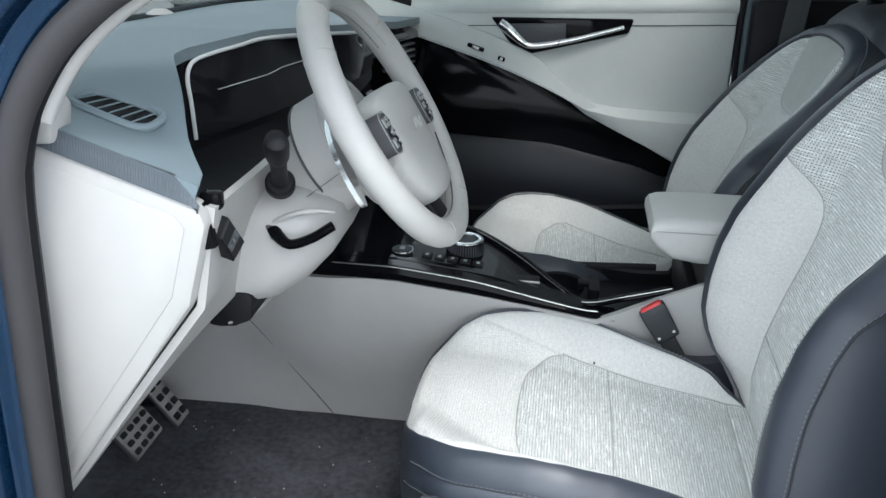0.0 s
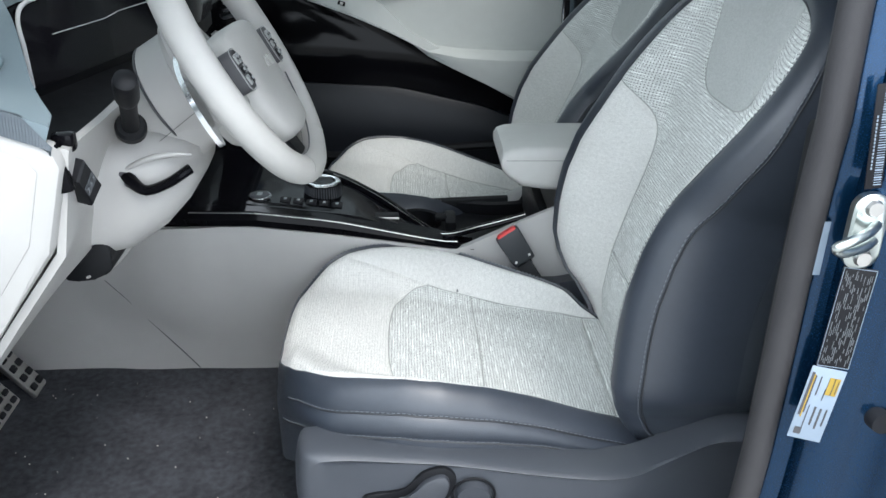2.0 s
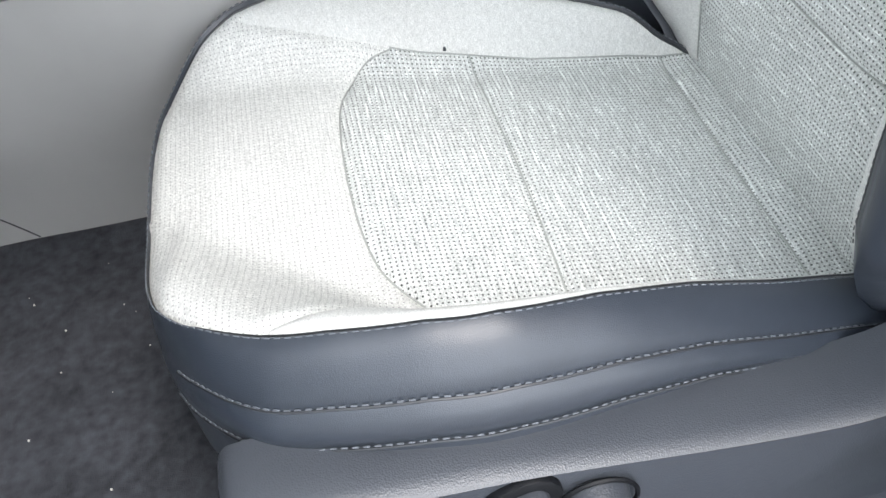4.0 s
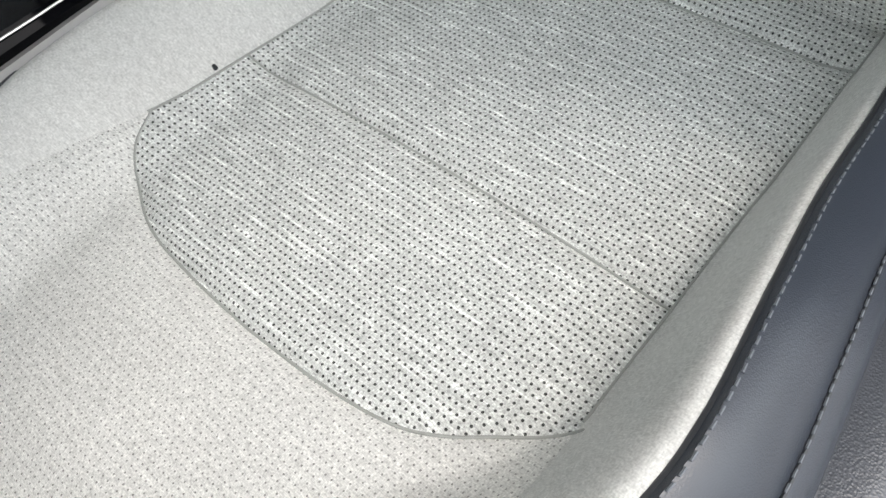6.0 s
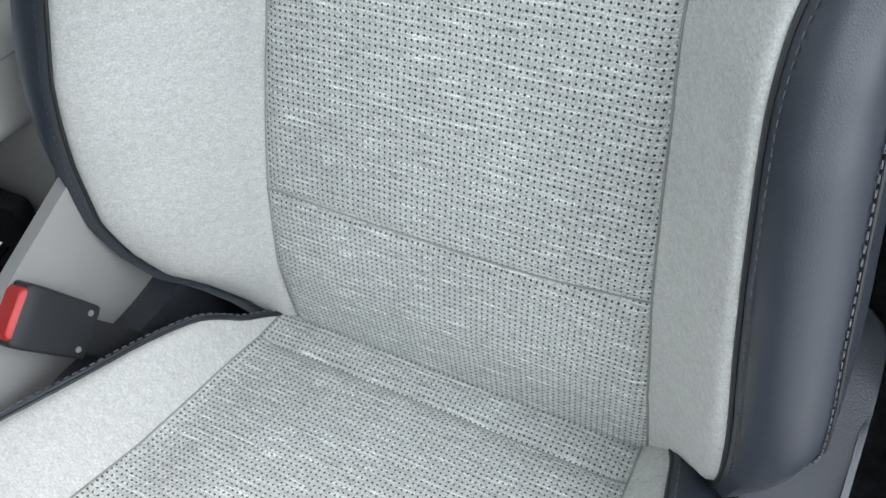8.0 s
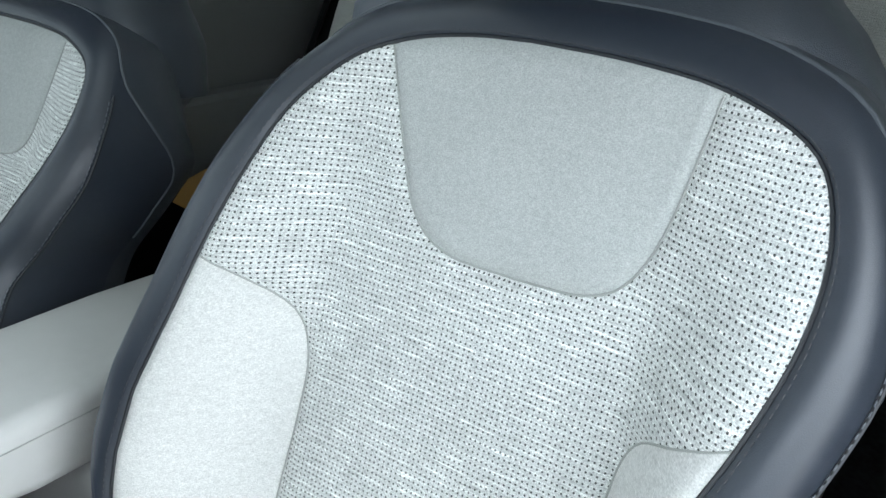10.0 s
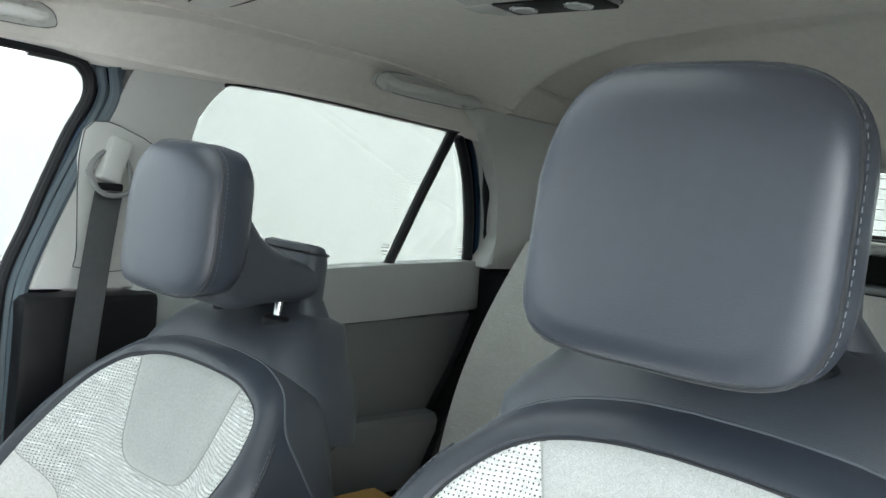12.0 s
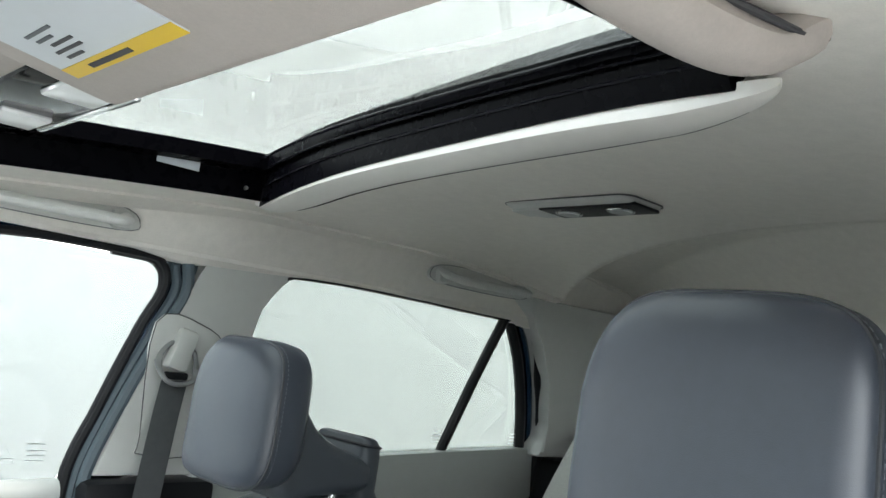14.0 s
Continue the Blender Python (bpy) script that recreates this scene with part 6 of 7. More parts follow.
# dome lamp
lamp = thing("dome_lamp", "rear dome lamp with black face and two lenses", "ceiling lamp")
lz = roof_z(1.01, 0.46)
part("lamp_rim", loft([[(1.014 + b, 0.462 + a, z) for a, b in rounded(0.226 - k, 0.096 - k, 0.022, 5)] for z, k in ((lz + 0.006, 0), (lz - 0.004, 0.002), (lz - 0.008, 0.016))]), M["pillar"], lamp, "pale lamp rim")
part("rim_gap", tube([(1.014 + b, 0.462 + a, lz - 0.001) for a, b in rounded(0.228, 0.098, 0.022, 5)], 0.0012, 6, True), M["ink"], lamp)
part("lamp_face", boxes(((1.018, 0.435, lz - 0.0085), (0.062, 0.165, 0.005), 0.002)), M["black_plastic"], lamp, "black lamp face")
for y in (0.395, 0.485):
    part("lens", cyl(bmesh.new(), (1.018, y, lz - 0.010), (1.018, y, lz - 0.014), 0.0175, 0.015, 24), M["lens"], lamp, "clear reading lens")
    part("lens_ring", tube([(1.018 + 0.0185 * math.cos(a), y + 0.0185 * math.sin(a), lz - 0.0115) for a in np.linspace(0, 2 * math.pi, 25)[:-1]], 0.0016, 6, True), M["chrome"], lamp)
part("lamp_tab", boxes(((1.008, 0.545, lz - 0.009), (0.04, 0.05, 0.004), 0.0015)), M["pillar"], lamp)
# map lamp console and sun visor
mapc = thing("map_lamp_console", "overhead map lamp console behind the windscreen", "ceiling lamp")
mz = 1.212
part("console_body", loft([[(0.245 + b, 0.385 + a, z) for a, b in rounded(0.27 - k, 0.115 - k, 0.03, 5)] for z, k in ((mz + 0.03, -0.03), (mz, 0.0), (mz - 0.012, 0.02))]), M["visor"], mapc, "taupe console body")
part("console_face", boxes(((0.25, 0.385, mz - 0.0125), (0.070, 0.205, 0.006), 0.003)), M["gloss_black"], mapc)
for y in (0.315, 0.455):
    part("lens", boxes(((0.258, y, mz - 0.017), (0.040, 0.055, 0.006), 0.003)), M["lens"], mapc, "clear map lens")
part("chrome_strip", boxes(((0.286, 0.385, mz - 0.016), (0.006, 0.20, 0.004), 0.0015)), M["chrome"], mapc)
visor = thing("sun_visor", "folded pale sun visor with warning labels", "sun visor")
vm = pose(0.165, 0.045, 1.208, 0, 9, 0)
vb = bmesh.new()
box(vb, (0, 0, 0), (0.215, 0.46, 0.022), 0.010, seg=4)
bmesh.ops.transform(vb, matrix=vm, verts=vb.verts)
part("visor_pad", vb, M["visor"], visor, "taupe cloth visor pad")


def on_visor(bm):
    bmesh.ops.transform(bm, matrix=vm, verts=bm.verts)
    return bm


for yc, w in ((0.122, 0.145), (-0.085, 0.12)):
    lb = part("visor_label", on_visor(boxes(((0.034, yc, -0.0118), (0.066, w, 0.001)))), M["label_paper"], visor, "white and yellow warning label")
    part("label_band", on_visor(boxes(((0.0615, yc, -0.0125), (0.011, w, 0.0006)))), M["label_yellow"], lb, "yellow band")
    for k in range(5):
        part("label_text", on_visor(boxes(((0.050 - k * 0.006, yc + 0.034 - 0.005 * (k % 3), -0.0126), (0.0024, 0.022 + 0.007 * (k * 2 % 3), 0.0005)))), M["ink"] if k < 3 else M["faint_ink"], lb)
    part("label_text", on_visor(boxes(((0.0615, yc + 0.012, -0.0130), (0.0040, 0.055, 0.0005)))), M["ink"], lb)
part("visor_arm", tube([(0.255, -0.17, 1.200), (0.275, -0.215, 1.192), (0.262, -0.235, 1.186)], 0.012, 10), M["pillar"], visor, "visor pivot arm")
part("windscreen_header", prism([(-0.02, 1.225), (0.09, 1.222), (0.15, 1.235), (0.11, 1.29), (-0.02, 1.26)], "y", -0.28, 1.01, 0.005), M["headliner"], None, "pale windscreen header", kind="structure", category="trim")
ws = part("window_windscreen", sheet(lambda u, y: (screen_base(y) * (1 - u) - 0.02 * u, y, (pad(screen_base(y), y) - 0.008) * (1 - u) + 1.24 * u + 0.035 * math.sin(u * 3.14)), np.linspace(0, 1, 14), np.linspace(-0.34, 1.07, 18), 0.004), M["glass"], None, "clear windscreen", kind="structure", category="window")
ws.visible_shadow = False
part("windscreen_edge", tube([(screen_base(y) + 0.004, y, pad(screen_base(y), y) + 0.003) for y in np.linspace(-0.32, 1.05, 24)], 0.007, 8), M["rubber"], None, "black windscreen base edge", kind="structure", category="trim")

# ---- rear of the cabin ----
bench = thing("rear_bench", "rear bench in pale perforated cloth with dark leather edges", "car seat")


def bench_back(u, y):
    x = 1.52 + 0.23 * u - 0.02 * math.sin(u * 3.14) - 0.03 * sstep((abs(y - 0.365) - 0.45) / 0.1) * math.sin(u * 3.14)
    return x, y, 0.37 + 0.52 * u


part("backrest", sheet(bench_back, np.linspace(0, 1, 24), np.linspace(-0.22, 0.95, 40), 0.05), M["front"], bench, "pale cloth rear backrest")
for me in [o.data for o in bench.children]:
    lay = me.uv_layers.new(name="metres")
    for lp in me.loops:
        c = me.vertices[lp.vertex_index].co
        lay.data[lp.index].uv = (c.y, c.z)
seam_r = smooth_path([(1.70, 0.74, 0.80), (1.67, 0.735, 0.72), (1.63, 0.76, 0.66), (1.60, 0.84, 0.60), (1.57, 0.88, 0.50), (1.55, 0.89, 0.42)], 5)
part("seam", tube([(a - 0.030, b, c) for a, b, c in seam_r], 0.0022, 6), M["seam"], bench)
for y in (0.55, 0.18):
    part("seam", tube([Vector(bench_back(u, y)) - V(0.002, 0, 0) for u in np.linspace(0.05, 0.95, 16)], 0.0022, 6), M["seam"], bench)
cr = []
for x, zt in ((1.135, 0.335), (1.15, 0.362), (1.19, 0.377), (1.30, 0.378), (1.45, 0.37), (1.56, 0.36)):
    cr.append([(x, 0.365 + a, (zt + 0.20) / 2 + b) for a, b in rounded(1.13, zt - 0.20, 0.035, 5)])
part("rear_cushion", loft(cr), M["white_leather"], bench, "pale rear seat cushion")
part("bench_top", boxes(((1.775, 0.365, 0.885), (0.07, 1.16, 0.04), 0.015)), M["leather"], bench)
for y in (0.05, 0.68):
    hr = []
    for x, w, h in ((1.72, 0.16, 0.06), (1.735, 0.24, 0.10), (1.77, 0.25, 0.11), (1.80, 0.22, 0.09)):
        hr.append([(x, y + a, 0.945 + b) for a, b in rounded(w, h, 0.03, 5)])
    part("rear_headrest", loft(hr), M["leather"], bench, "low dark rear headrest")
paper = sheet(lambda u, y: (1.120 + 0.20 * u + 0.004 * math.sin(y * 40), y, 0.342 + interp(u, [0.0, 0.1, 0.2, 0.4, 1.0], [0.0, 0.022, 0.036, 0.044, 0.044]) + 0.004 * noise.noise(Vector((u * 6, y * 9, 2)))), np.linspace(0, 1, 16), np.linspace(0.42, 0.98, 20), 0.002)
part("paper_mat", paper, M["tan"], None, "tan kraft paper laid over the rear bench cushion", category="paper")
part("parcel_shelf", boxes(((1.97, 0.365, 0.90), (0.36, 1.30, 0.03), 0.01)), M["black_plastic"], None, "black luggage cover", kind="structure", category="shelf")
part("wall_rear", prism([(2.16, 0.10), (2.22, 0.10), (2.24, 0.965), (2.17, 0.985)], "y", -0.36, 1.10, 0.005), M["black_plastic"], None, "dark tailgate trim", kind="structure", category="wall")
part("tailgate_trim", boxes(((2.165, 0.365, 0.992), (0.05, 1.36, 0.03), 0.01)), M["pillar"], None, "pale tailgate sill trim", kind="structure", category="trim")
part("tailgate_header", prism([(1.98, 1.185), (2.10, 1.165), (2.14, 1.24), (2.0, 1.27)], "y", -0.36, 1.10, 0.01), M["headliner"], None, "pale tailgate header", kind="structure", category="trim")
rwg = part("window_rear", prism([(2.19, 0.97), (2.195, 0.97), (2.105, 1.20), (2.10, 1.20)], "y", -0.30, 1.03), M["privacy_glass"], None, "tinted rear window", kind="structure", category="window")
heat = bmesh.new()
for k in range(9):
    tube([(2.186 - k * 0.0088, -0.25, 0.99 + k * 0.0225), (2.186 - k * 0.0088, 0.98, 0.99 + k * 0.0225)], 0.0007, 4, bm=heat)
part("heater_wires", heat, M["grey_ink"], rwg)
part("rear_wiper", boxes(((2.225, 0.30, 1.01), (0.03, 0.34, 0.02), 0.006, (0, 20, 0))), M["black_plastic"], None, "black rear wiper arm", category="wiper")

# driver's side rear wall, with its window
part("wall_driver_rear", prism([(0.62, 0.10), (2.16, 0.10), (2.16, 0.84), (0.62, 0.80)], "y", -0.40, -0.34, 0.006), M["grey_door"], None, "light grey rear door panel by the driver's seat", kind="structure", category="wall")
part("wall_driver_skin", prism([(0.70, 0.02), (1.45, 0.02), (2.20, 0.30), (2.22, 0.84), (0.70, 0.80)], "y", -0.445, -0.405, 0.012), M["paint"], None, "blue outer skin of the rear door and wing", kind="structure", category="body panel")
part("pillar_c_driver", wall_piece(cp, 1.035, 1.12, 0.012, -1), M["pillar"], None, "pale rear pillar trim", kind="structure", category="pillar")
part("roof_rail_driver", wall_piece([(0.05, 1.125), (0.20, 1.155), (0.42, 1.178), (0.60, 1.178), (0.95, 1.178), (1.20, 1.186), (1.52, 1.174), (1.62, 1.14), (2.1, 1.14), (2.1, 1.36), (1.05, 1.36), (1.0, 1.26), (0.05, 1.22)], 1.070, 1.12, 0.004, -1), M["headliner"], None, "pale roof rail lining over the open door", kind="structure", category="trim")

# unseen pane, darker than the other rear glass to dim the cabin
wdr = part("window_driver_rear", wall_piece([(0.74, 0.800), (1.67, 0.842), (1.66, 0.93), (1.60, 1.10), (1.53, 1.172), (1.20, 1.184), (0.86, 1.178), (0.75, 1.12)], 1.100, 1.104, 0, -1), M["dimming_glass"], None, "privacy glass beside the rear bench, overdarkened to dim the cabin", kind="structure", category="window")

# ---- driver's door opening ----
open_path = smooth_path([(-0.262, 0.30), (-0.256, 0.476), (-0.246, 0.65), (-0.234, 0.80), (-0.205, 0.875), (-0.15, 0.932), (-0.05, 0.990), (0.10, 1.075), (0.25, 1.130), (0.40, 1.155), (0.50, 1.150), (0.540, 1.10), (0.551, 0.958), (0.546, 0.84), (0.540, 0.70), (0.537, 0.435), (0.515, 0.25), (0.46, 0.185), (0.30, 0.172), (0.0, 0.170), (-0.20, 0.185)], 6, True)
seal_y = lambda z: -0.385 + (max(0.0, z - 0.80) * 0.16)
part("opening_seal", tube([(x, seal_y(z) - 0.012, z) for x, z in open_path], 0.0135, 12, True), M["seal"], None, "dark grey rubber seal round the open door", kind="structure", category="trim")
part("opening_lip", tube([(x + 0.010 * (1 if x > 0.4 else 0), seal_y(z) + 0.008, z) for x, z in open_path], 0.010, 8, True), M["black_plastic"], None, "dark trim behind the seal", kind="structure", category="trim")
front_lip = [(x, seal_y(z) + 0.016, z) for x, z in open_path if z > 0.79 and x < 0.33]
front_lip.sort(key=lambda p: p[0])
part("opening_trim", tube([(x + 0.007, y, z - 0.007) for x, y, z in front_lip if z > 0.835], 0.008, 10), M["white_plastic"], None, "pale trim of the front pillar inside the seal", kind="structure", category="trim")
jamb = [(0.008, -0.004), (0.013, -0.012), (0.020, -0.016), (0.024, -0.0165), (0.030, -0.019), (0.033, -0.030), (0.038, -0.036), (0.044, -0.039), (0.052, -0.0415), (0.062, -0.0430), (0.072, -0.0428), (0.080, -0.0435), (0.087, -0.047), (0.093, -0.056), (0.100, -0.070), (0.110, -0.079), (0.125, -0.0835), (0.20, -0.086)]
rings = band(open_path, jamb, lambda e, p, d: (p[0], seal_y(e[1]) + d, p[1]))
part("door_jamb", loft(rings, True, False), M["paint"], None, "metallic blue painted door jamb", kind="structure", category="body panel")
part("pillar_b_driver", prism([(0.545, 0.10), (0.72, 0.10), (0.72, 0.79), (0.545, 0.79)], "y", -0.385, -0.345, 0.01), M["black_plastic"], None, "black lower centre pillar trim by the driver's seat", kind="structure", category="pillar")
part("pillar_b_driver_upper", wall_piece([(0.60, 0.795), (0.60, 1.12), (0.58, 1.17), (0.85, 1.18), (0.74, 1.12), (0.72, 0.795)], 1.075, 1.115, 0.01, -1), M["pillar"], None, "pale upper centre pillar trim by the driver's seat", kind="structure", category="pillar")
rear_gap = boxes(((0.685, -0.50, 0.60), (0.035, 0.05, 0.95), 0.008))
part("rear_door_edge", rear_gap, M["paint"], None, "edge of the closed blue rear door", kind="structure", category="body panel")
part("rear_door_seal", tube([(0.663, -0.478, z) for z in np.linspace(0.15, 1.10, 20)], 0.007, 8), M["rubber"], None, "black rubber strip of the rear door", kind="structure", category="trim")
# striker
striker = thing("door_striker", "bright zinc door striker on the blue pillar", "striker")
py = -0.427
part("striker_plate", loft([[(0.574 + a, y, 0.717 + b) for a, b in rounded(0.030 - k, 0.066 - k, 0.013, 5)] for y, k in ((py + 0.004, 0), (py - 0.003, 0), (py - 0.005, 0.004))]), M["zinc"], striker, "zinc plate")
for dz in (0.022, -0.022):
    part("screw", cyl(bmesh.new(), (0.574, py - 0.005, 0.717 + dz), (0.574, py - 0.009, 0.717 + dz), 0.0075, 0.006, 16), M["steel"], striker)
part("striker_loop", tube(smooth_path([(0.580, py - 0.004, 0.724), (0.565, py - 0.020, 0.724), (0.546, py - 0.030, 0.721), (0.537, py - 0.030, 0.716), (0.546, py - 0.026, 0.710), (0.568, py - 0.014, 0.709), (0.580, py - 0.004, 0.710)], 5), 0.0042, 10), M["zinc"], striker, "bent striker loop")
# labels on the pillar


def pillar_label(name, label, c, w, h, mat, tilt=0.0, turn=0.0):
    t = thing(name, label, "label", "pillar labels")
    m = pose(c[0], c[1], c[2], 0, tilt, turn)
    bm = boxes(((0, 0, 0), (w, 0.0012, h), 0.0004))
    bmesh.ops.transform(bm, matrix=m, verts=bm.verts)
    part("label_film", bm, mat, t)
    return t, m


def print_bars(t, m, items, mat):
    for x, z, w, h in items:
        bm = boxes(((x, -0.0010, z), (w, 0.0006, h)))
        bmesh.ops.transform(bm, matrix=m, verts=bm.verts)
        part("print_bar", bm, mat, t)


rl = random.Random(7)
t, m = pillar_label("white_label", "small blank white paper label", (0.550, -0.4040, 0.690), 0.014, 0.050, M["label_pale"])
t, m = pillar_label("barcode_label", "black label with white bar code", (0.566, -0.4290, 0.797), 0.014, 0.085, M["label_black"], -6)
print_bars(t, m, [(0.0022, -0.039 + k * 0.00205, 0.0060, rl.choice((0.0004, 0.0007, 0.0011))) for k in range(39)] + [(-0.0040, -0.025 + k * 0.0030, 0.0010, 0.0018) for k in range(15)], M["label_pale"])
t, m = pillar_label("data_label", "black data label with white print", (0.575, -0.4300, 0.636), 0.027, 0.098, M["label_black"], 2, -14)
print_bars(t, m, [(-0.0105 + 0.0014 * (k % 16), -0.040 + 0.0088 * (k // 16) + rl.uniform(-0.003, 0.003), rl.choice((0.0004, 0.0006)), rl.uniform(0.002, 0.009)) for k in range(160) if rl.random() > 0.30], M["faint_ink"])
print_bars(t, m, [(-0.0128, 0, 0.0004, 0.096), (0.0128, 0, 0.0004, 0.096), (0, 0.0480, 0.026, 0.0004), (0, -0.0480, 0.026, 0.0004)], M["label_pale"])
t, m = pillar_label("tyre_label", "white tyre label with yellow panel", (0.567, -0.4300, 0.548), 0.029, 0.078, M["label_pale"], 6, -14)
print_bars(t, m, [(0.0075, 0.0215, 0.009, 0.018), (-0.0100, 0.008, 0.0012, 0.046)], M["label_gold"])
print_bars(t, m, [(-0.0116, 0.010, 0.0022, 0.046), (-0.0086, 0.010, 0.0010, 0.040), (-0.004, 0.020, 0.0008, 0.020), (0.000, -0.012, 0.0016, 0.020), (0.005, -0.014, 0.0016, 0.022), (0.010, -0.012, 0.0012, 0.018), (-0.008, -0.030, 0.006, 0.007), (0.0075, 0.0215, 0.0010, 0.018), (0.0108, 0.0215, 0.0008, 0.014), (-0.0055, -0.016, 0.0006, 0.030), (0.0025, 0.012, 0.0006, 0.012)], M["ink"])
part("bump_stop", cyl(bmesh.new(), (0.628, -0.428, 0.533), (0.628, -0.440, 0.533), 0.013, 0.011, 24), M["rubber"], None, "round grey rubber bump stop", category="bump stop")
# fender and open door edge at the front
part("front_fender", prism([(-1.0, 0.02), (-0.45, 0.02), (-0.42, 0.80), (-0.55, 0.86), (-1.0, 0.80)], "y", -0.52, -0.44, 0.01), M["paint"], None, "metallic blue front wing", kind="structure", category="body panel")

# the driver's door stands wide open in front of the opening
open_door = thing("open_door", "wide open blue driver's door with light grey lining", "car door")
dm = pose(-0.44, -0.50, 0.0, 0, 0, -74)
for nm, bm, mat, lab in (
        ("outer_skin", prism([(0.0, 0.05), (0.92, 0.05), (0.95, 0.45), (0.94, 0.78), (0.0, 0.74)], "y", -0.10, -0.07, 0.012), "paint", "blue door skin"),
        ("door_lining", prism([(0.02, 0.08), (0.90, 0.08), (0.92, 0.45), (0.91, 0.77), (0.02, 0.73)], "y", -0.066, 0.0, 0.02), "grey_door", "light grey door lining"),
        ("window_frame", tube([(0.02, -0.06, 0.76), (0.34, -0.04, 0.98), (0.66, -0.02, 1.12), (0.88, -0.01, 1.13), (0.94, -0.05, 0.80)], 0.016, 8), "rubber", "black window frame"),
        ("window_pane", prism([(0.06, 0.76), (0.36, 0.97), (0.66, 1.10), (0.86, 1.11), (0.92, 0.80)], "y", -0.05, -0.045), "glass", "clear door window")):
    bmesh.ops.transform(bm, matrix=dm, verts=bm.verts)
    part(nm, bm, M[mat], open_door, lab)

# ---- belts and buckle ----
buckle = thing("seat_buckle", "black seat belt buckle with red release button", "seat belt buckle")
B0 = V(0.3965, 0.2105, 0.3705)
bd = V(-0.545, 0.197, 0.814).normalized()
bside = V(-0.841, -0.106, -0.530)
bside = (bside - bd * bside.dot(bd)).normalized()
bnorm = bside.cross(bd).normalized()
bface = 1 if bnorm.y < 0 else -1


def on_buckle(a, b, n):
    return B0 + bd * a + bside * b + bnorm * n


bl = []
for a, w, th in ((0.0, 0.033, 0.016), (0.0015, 0.0365, 0.019), (0.004, 0.0375, 0.021), (0.046, 0.0415, 0.022), (0.0555, 0.0415, 0.021), (0.0575, 0.0385, 0.018)):
    bl.append([on_buckle(a, p, q) for p, q in rounded(w, th, 0.0025, 3)])
part("buckle_body", loft(bl), M["buckle_plastic"], buckle, "black buckle housing")
part("release_button", loft([[on_buckle(a, p, q + 0.0012 * bface) for p, q in rounded(w, th, 0.0025, 3)] for a, w, th in ((0.048, 0.034, 0.0170), (0.0590, 0.034, 0.0170), (0.0610, 0.030, 0.014))]), M["red"], buckle, "red release button")
for s in (-0.0125, 0.0125):
    part("screw", cyl(bmesh.new(), on_buckle(0.0085, s, 0.0100 * bface), on_buckle(0.0085, s, 0.0112 * bface), 0.0024, 0.0020, 12), M["steel"], buckle)
part("buckle_strap", loft([[on_buckle(a, p + 0.003, q) for p, q in rounded(0.025, 0.005, 0.002, 3)] for a in (0.01, -0.02, -0.05, -0.075)]), M["belt_black"], buckle, "black webbing stalk")


def strap(pts, w, across):
    p = smooth_path(pts, 6)
    a = Vector(across).normalized() * w / 2
    bm = loft([[Vector(q) - a, Vector(q) + a, Vector(q) + a + V(-0.0016, -0.0016, 0), Vector(q) - a + V(-0.0016, -0.0016, 0)] for q in p])
    return bm


fb = thing("front_seat_belt", "grey front seat belt hanging from the pillar loop", "seat belt")
part("webbing", strap([(0.720, 1.022, 0.955), (0.707, 1.012, 0.88), (0.690, 1.005, 0.70), (0.675, 1.00, 0.45), (0.665, 1.0, 0.20)], 0.048, (1, 0.1, 0)), M["belt"], fb, "grey webbing")
part("belt_slot", boxes(((0.722, 1.026, 0.962), (0.040, 0.012, 0.012), 0.003)), M["black_plastic"], fb, "dark belt slot")
part("anchor_loop", tube(smooth_path([(0.690, 1.030, 0.985), (0.700, 1.012, 0.955), (0.730, 1.012, 0.950), (0.755, 1.020, 0.965), (0.745, 1.030, 1.01), (0.710, 1.032, 1.015)], 4, True), 0.0065, 8, True, 0.6), M["loop_grey"], fb, "grey moulded belt loop")
part("anchor_cover", boxes(((0.727, 1.036, 1.005), (0.036, 0.040, 0.070), 0.008, (0, 14, 0))), M["pillar"], fb, "pale anchor cover")
part("adjuster_plate", wall_piece(smooth_path([(0.677, 1.045), (0.755, 1.050), (0.815, 1.0), (0.80, 0.84), (0.70, 0.83), (0.693, 0.86)], 4, True), 1.0690, 1.0765, 0.0025), M["pillar"], fb, "pale belt adjuster plate")
part("plate_gap", tube(path3(smooth_path([(0.677, 1.045), (0.755, 1.050), (0.815, 1.0), (0.80, 0.84), (0.70, 0.83), (0.693, 0.86)], 4, True), 1.0695), 0.0010, 6, True), M["ink"], fb)
rbelt = thing("bench_seat_belt", "grey rear seat belt with steel tongue beside the bench", "seat belt")
part("webbing", strap([(1.80, 1.00, 0.88), (1.72, 0.985, 0.80), (1.60, 0.955, 0.64), (1.52, 0.935, 0.50), (1.46, 0.92, 0.38)], 0.046, (0.5, 0.7, 0.1)), M["belt"], rbelt, "grey webbing")
part("belt_tongue", boxes(((1.542, 0.925, 0.578), (0.030, 0.030, 0.045), 0.005, (0, 35, 30))), M["black_plastic"], rbelt, "black tongue grip")
part("tongue_plate", boxes(((1.522, 0.918, 0.545), (0.006, 0.024, 0.032), 0.002, (0, 35, 30))), M["chrome"], rbelt, "steel tongue")
part("upholstery_stain", cyl(bmesh.new(), (0.283, 0.1545, cushion_z(0.283, 0.1545) - 0.002), (0.283, 0.1545, cushion_z(0.283, 0.1545) + 0.0010), 0.0016, 0.0012, 10), M["leather_trim"], driver_seat, "small dark plug in the bolster seam")


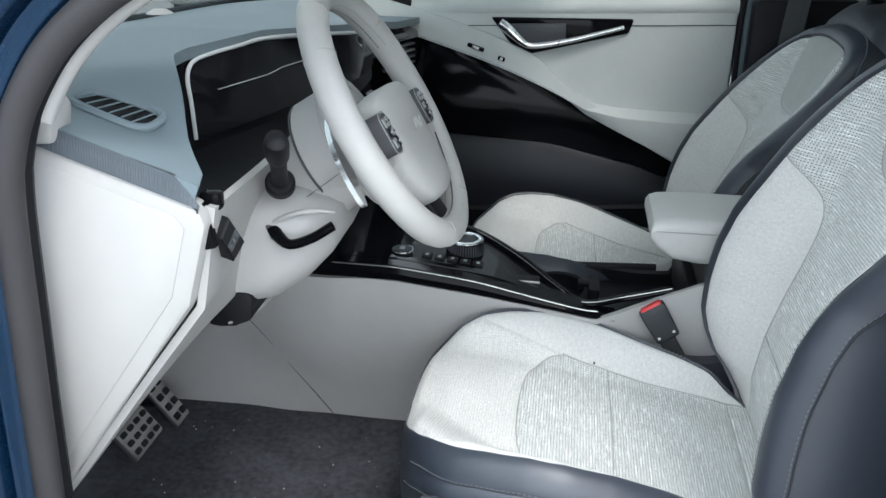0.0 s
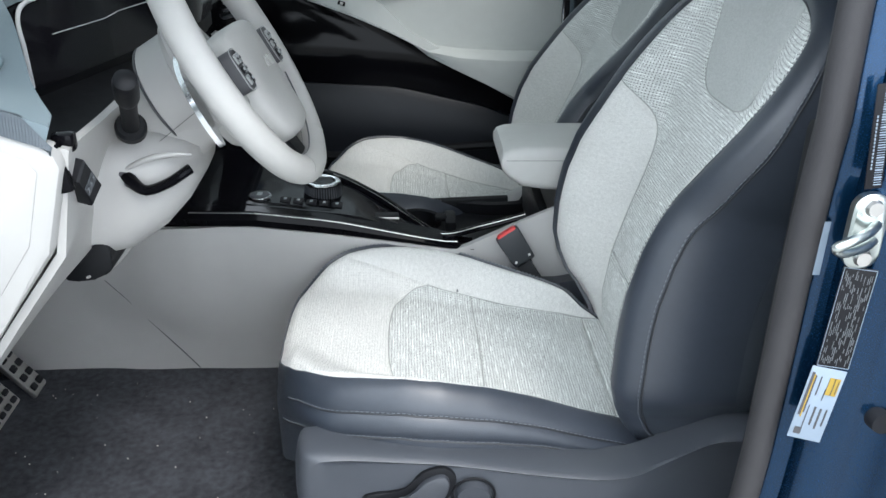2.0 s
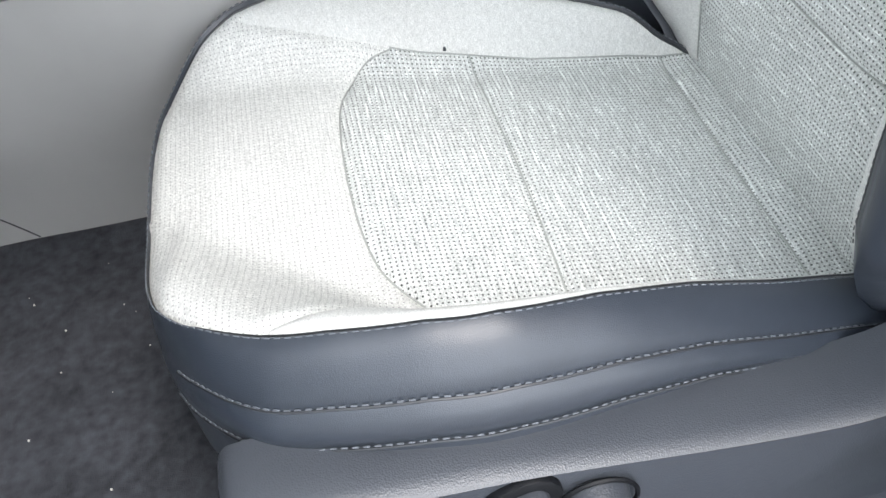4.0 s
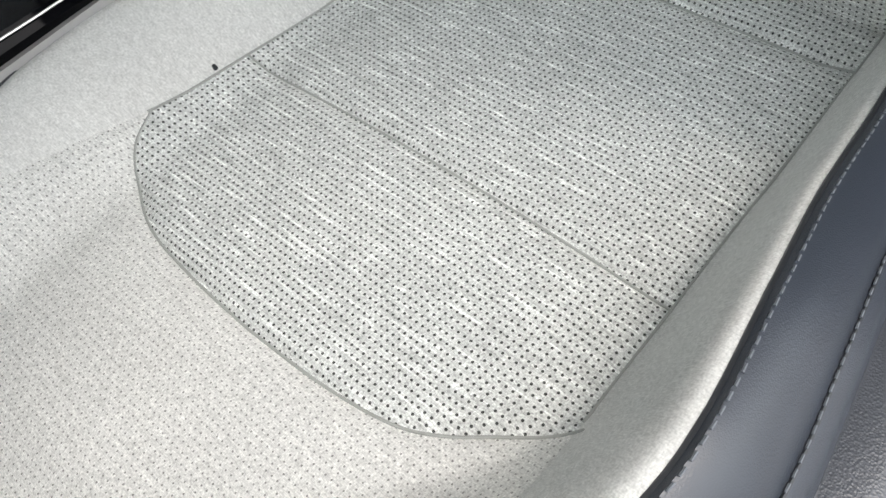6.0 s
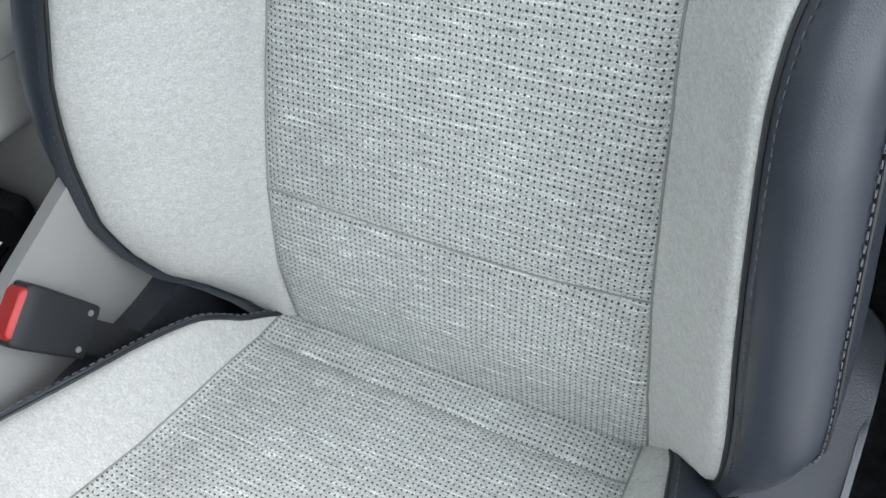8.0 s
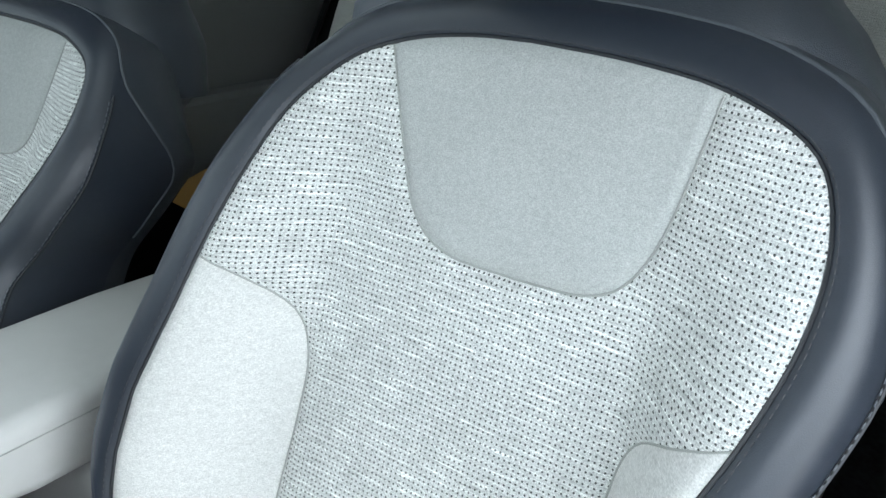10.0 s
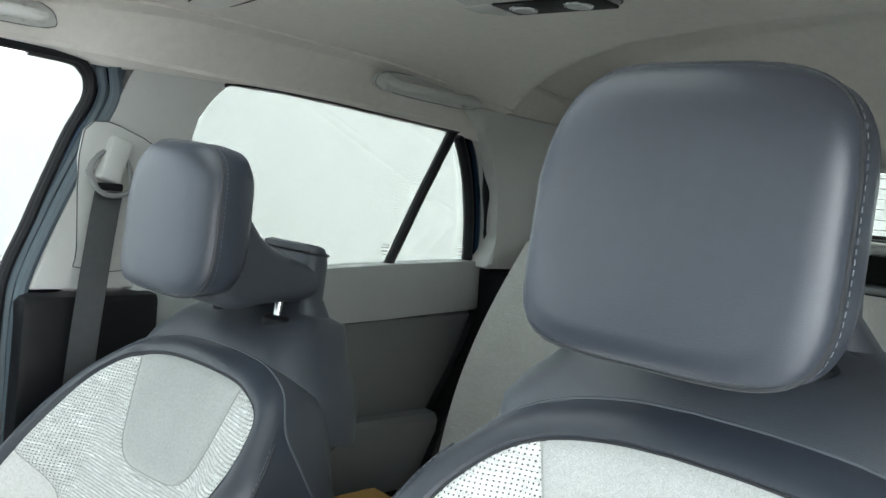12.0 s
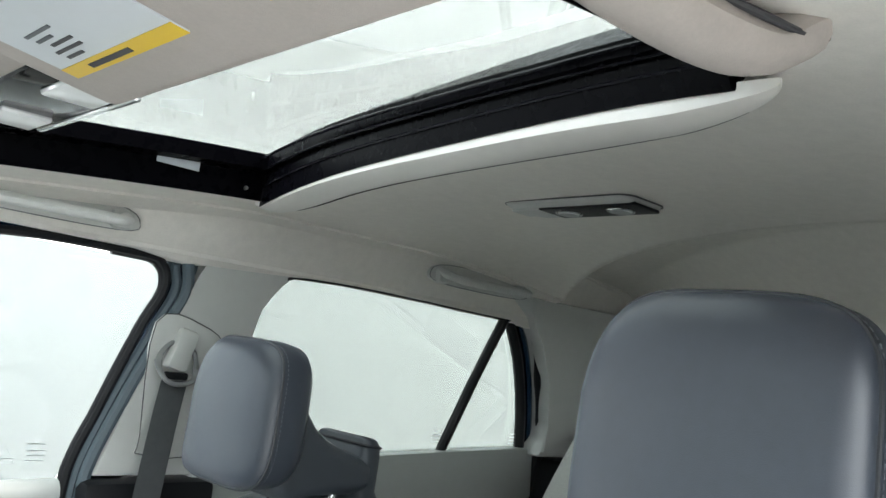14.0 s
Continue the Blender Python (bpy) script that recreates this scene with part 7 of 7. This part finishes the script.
# ---- outside ----
def ground_z(y):
    """The yard falls away gently beyond the car."""
    d = min(max(y - 1.6, 0.0), 30.0)
    return -0.22 - 0.06 * d - 0.0021 * d * d


part("ground", sheet(lambda x, y: (x, y, ground_z(y)), np.linspace(-150, 150, 13), np.r_[-150, -60, -10, 0, 1.6, np.linspace(3, 61.6, 16), 100, 150]), M["asphalt"], None, "pale weathered concrete car park", kind="structure", category="ground")
corr = []
for x in np.arange(0.40, 14.0, 0.05):
    k = 0.002 * (1 if int(round(x / 0.05)) % 6 in (0, 1) else -1)
    corr.append([(x, 2.55 + k, -0.22), (x, 2.55 + k, 3.4), (x, 2.63, 3.4), (x, 2.63, -0.22)])
part("wall_outside", loft(corr), M["wall_white"], None, "white ribbed metal wall outside", kind="structure", category="wall")



def parked_car(label, x, y, turn, paint):
    """A saloon: x across, y from tail to nose, standing on the yard."""
    t = thing("parked_car", label, "car", "parked cars")
    m = pose(x, y, ground_z(y), -math.degrees(math.atan(0.06 + 0.0042 * (y - 1.6))), 0, turn)

    def put(name, bm, mat, parent=t, lab=""):
        bmesh.ops.transform(bm, matrix=m, verts=bm.verts)
        return part(name, bm, mat, parent, lab)

    lower = [(0.02, 0.34), (0.0, 0.62), (0.06, 0.88), (0.30, 1.00), (0.95, 1.02), (3.05, 0.98), (4.05, 0.84), (4.36, 0.66), (4.40, 0.36), (4.25, 0.24), (0.15, 0.24)]
    put("car_body", loft([[(k * w, 2.2 + (a - 2.2) * f, b) for a, b in lower] for k, w, f in ((-1, 0.80, 0.97), (-1, 0.88, 0.99), (-1, 0.90, 1.0), (1, 0.90, 1.0), (1, 0.88, 0.99), (1, 0.80, 0.97))]), paint)
    put("greenhouse", loft([[(a * w, 2.0 + (b - 2.0) * f, z) for a, b in ((-1, 0.45), (1, 0.45), (1, 3.25), (-1, 3.25))] for z, w, f in ((0.98, 0.80, 1.0), (1.20, 0.70, 0.78), (1.40, 0.60, 0.56))]), M["car_glass"], lab="dark car windows")
    put("roof_panel", loft([[(a * w, 2.0 + (b - 2.0) * f, z) for a, b in ((-1, 0.45), (1, 0.45), (1, 3.25), (-1, 3.25))] for z, w, f in ((1.39, 0.615, 0.57), (1.43, 0.60, 0.54), (1.45, 0.52, 0.46))]), paint)
    put("bumper", boxes(((0, 0.03, 0.46), (1.70, 0.16, 0.22), 0.05)), paint)
    put("number_plate", boxes(((0, -0.055, 0.72), (0.36, 0.02, 0.12), 0.005)), M["label_white"])
    for s in (-1, 1):
        lampo = put("tail_lamp", boxes(((s * 0.68, 0.06, 0.80), (0.34, 0.16, 0.16), 0.04)), M["tail_red"], lab="red tail lamp")
        put("reverse_lens", boxes(((s * 0.66, 0.03, 0.65), (0.30, 0.12, 0.13), 0.03)), M["lens"], lampo)
        for yy in (0.85, 3.5):
            tyre = put("tyre", cyl(bmesh.new(), (s * 0.72, yy, 0.31), (s * 0.895, yy, 0.31), 0.31, 0.30, 28), M["rubber"])
            put("rim", cyl(bmesh.new(), (s * 0.89, yy, 0.31), (s * 0.905, yy, 0.31), 0.20, 0.19, 20), M["steel"], tyre)
        for yy in (1.45, 2.45):
            put("door_handle", boxes(((s * 0.905, yy, 0.88), (0.03, 0.17, 0.03), 0.01)), paint)
    return t


parked_car("silver-blue parked saloon with red tail lamps", -9.4, 26.0, 14, M["car_silver"])
parked_car("silver parked saloon beyond the yard", -7.0, 27.0, 12, M["car_silver"])
parked_car("dark grey parked car with red and clear tail lamps", -1.18, 8.31, -30, M["car_grey"])
parked_car("white parked car further along the row", -11.95, 26.3, 10, M["car_white"])
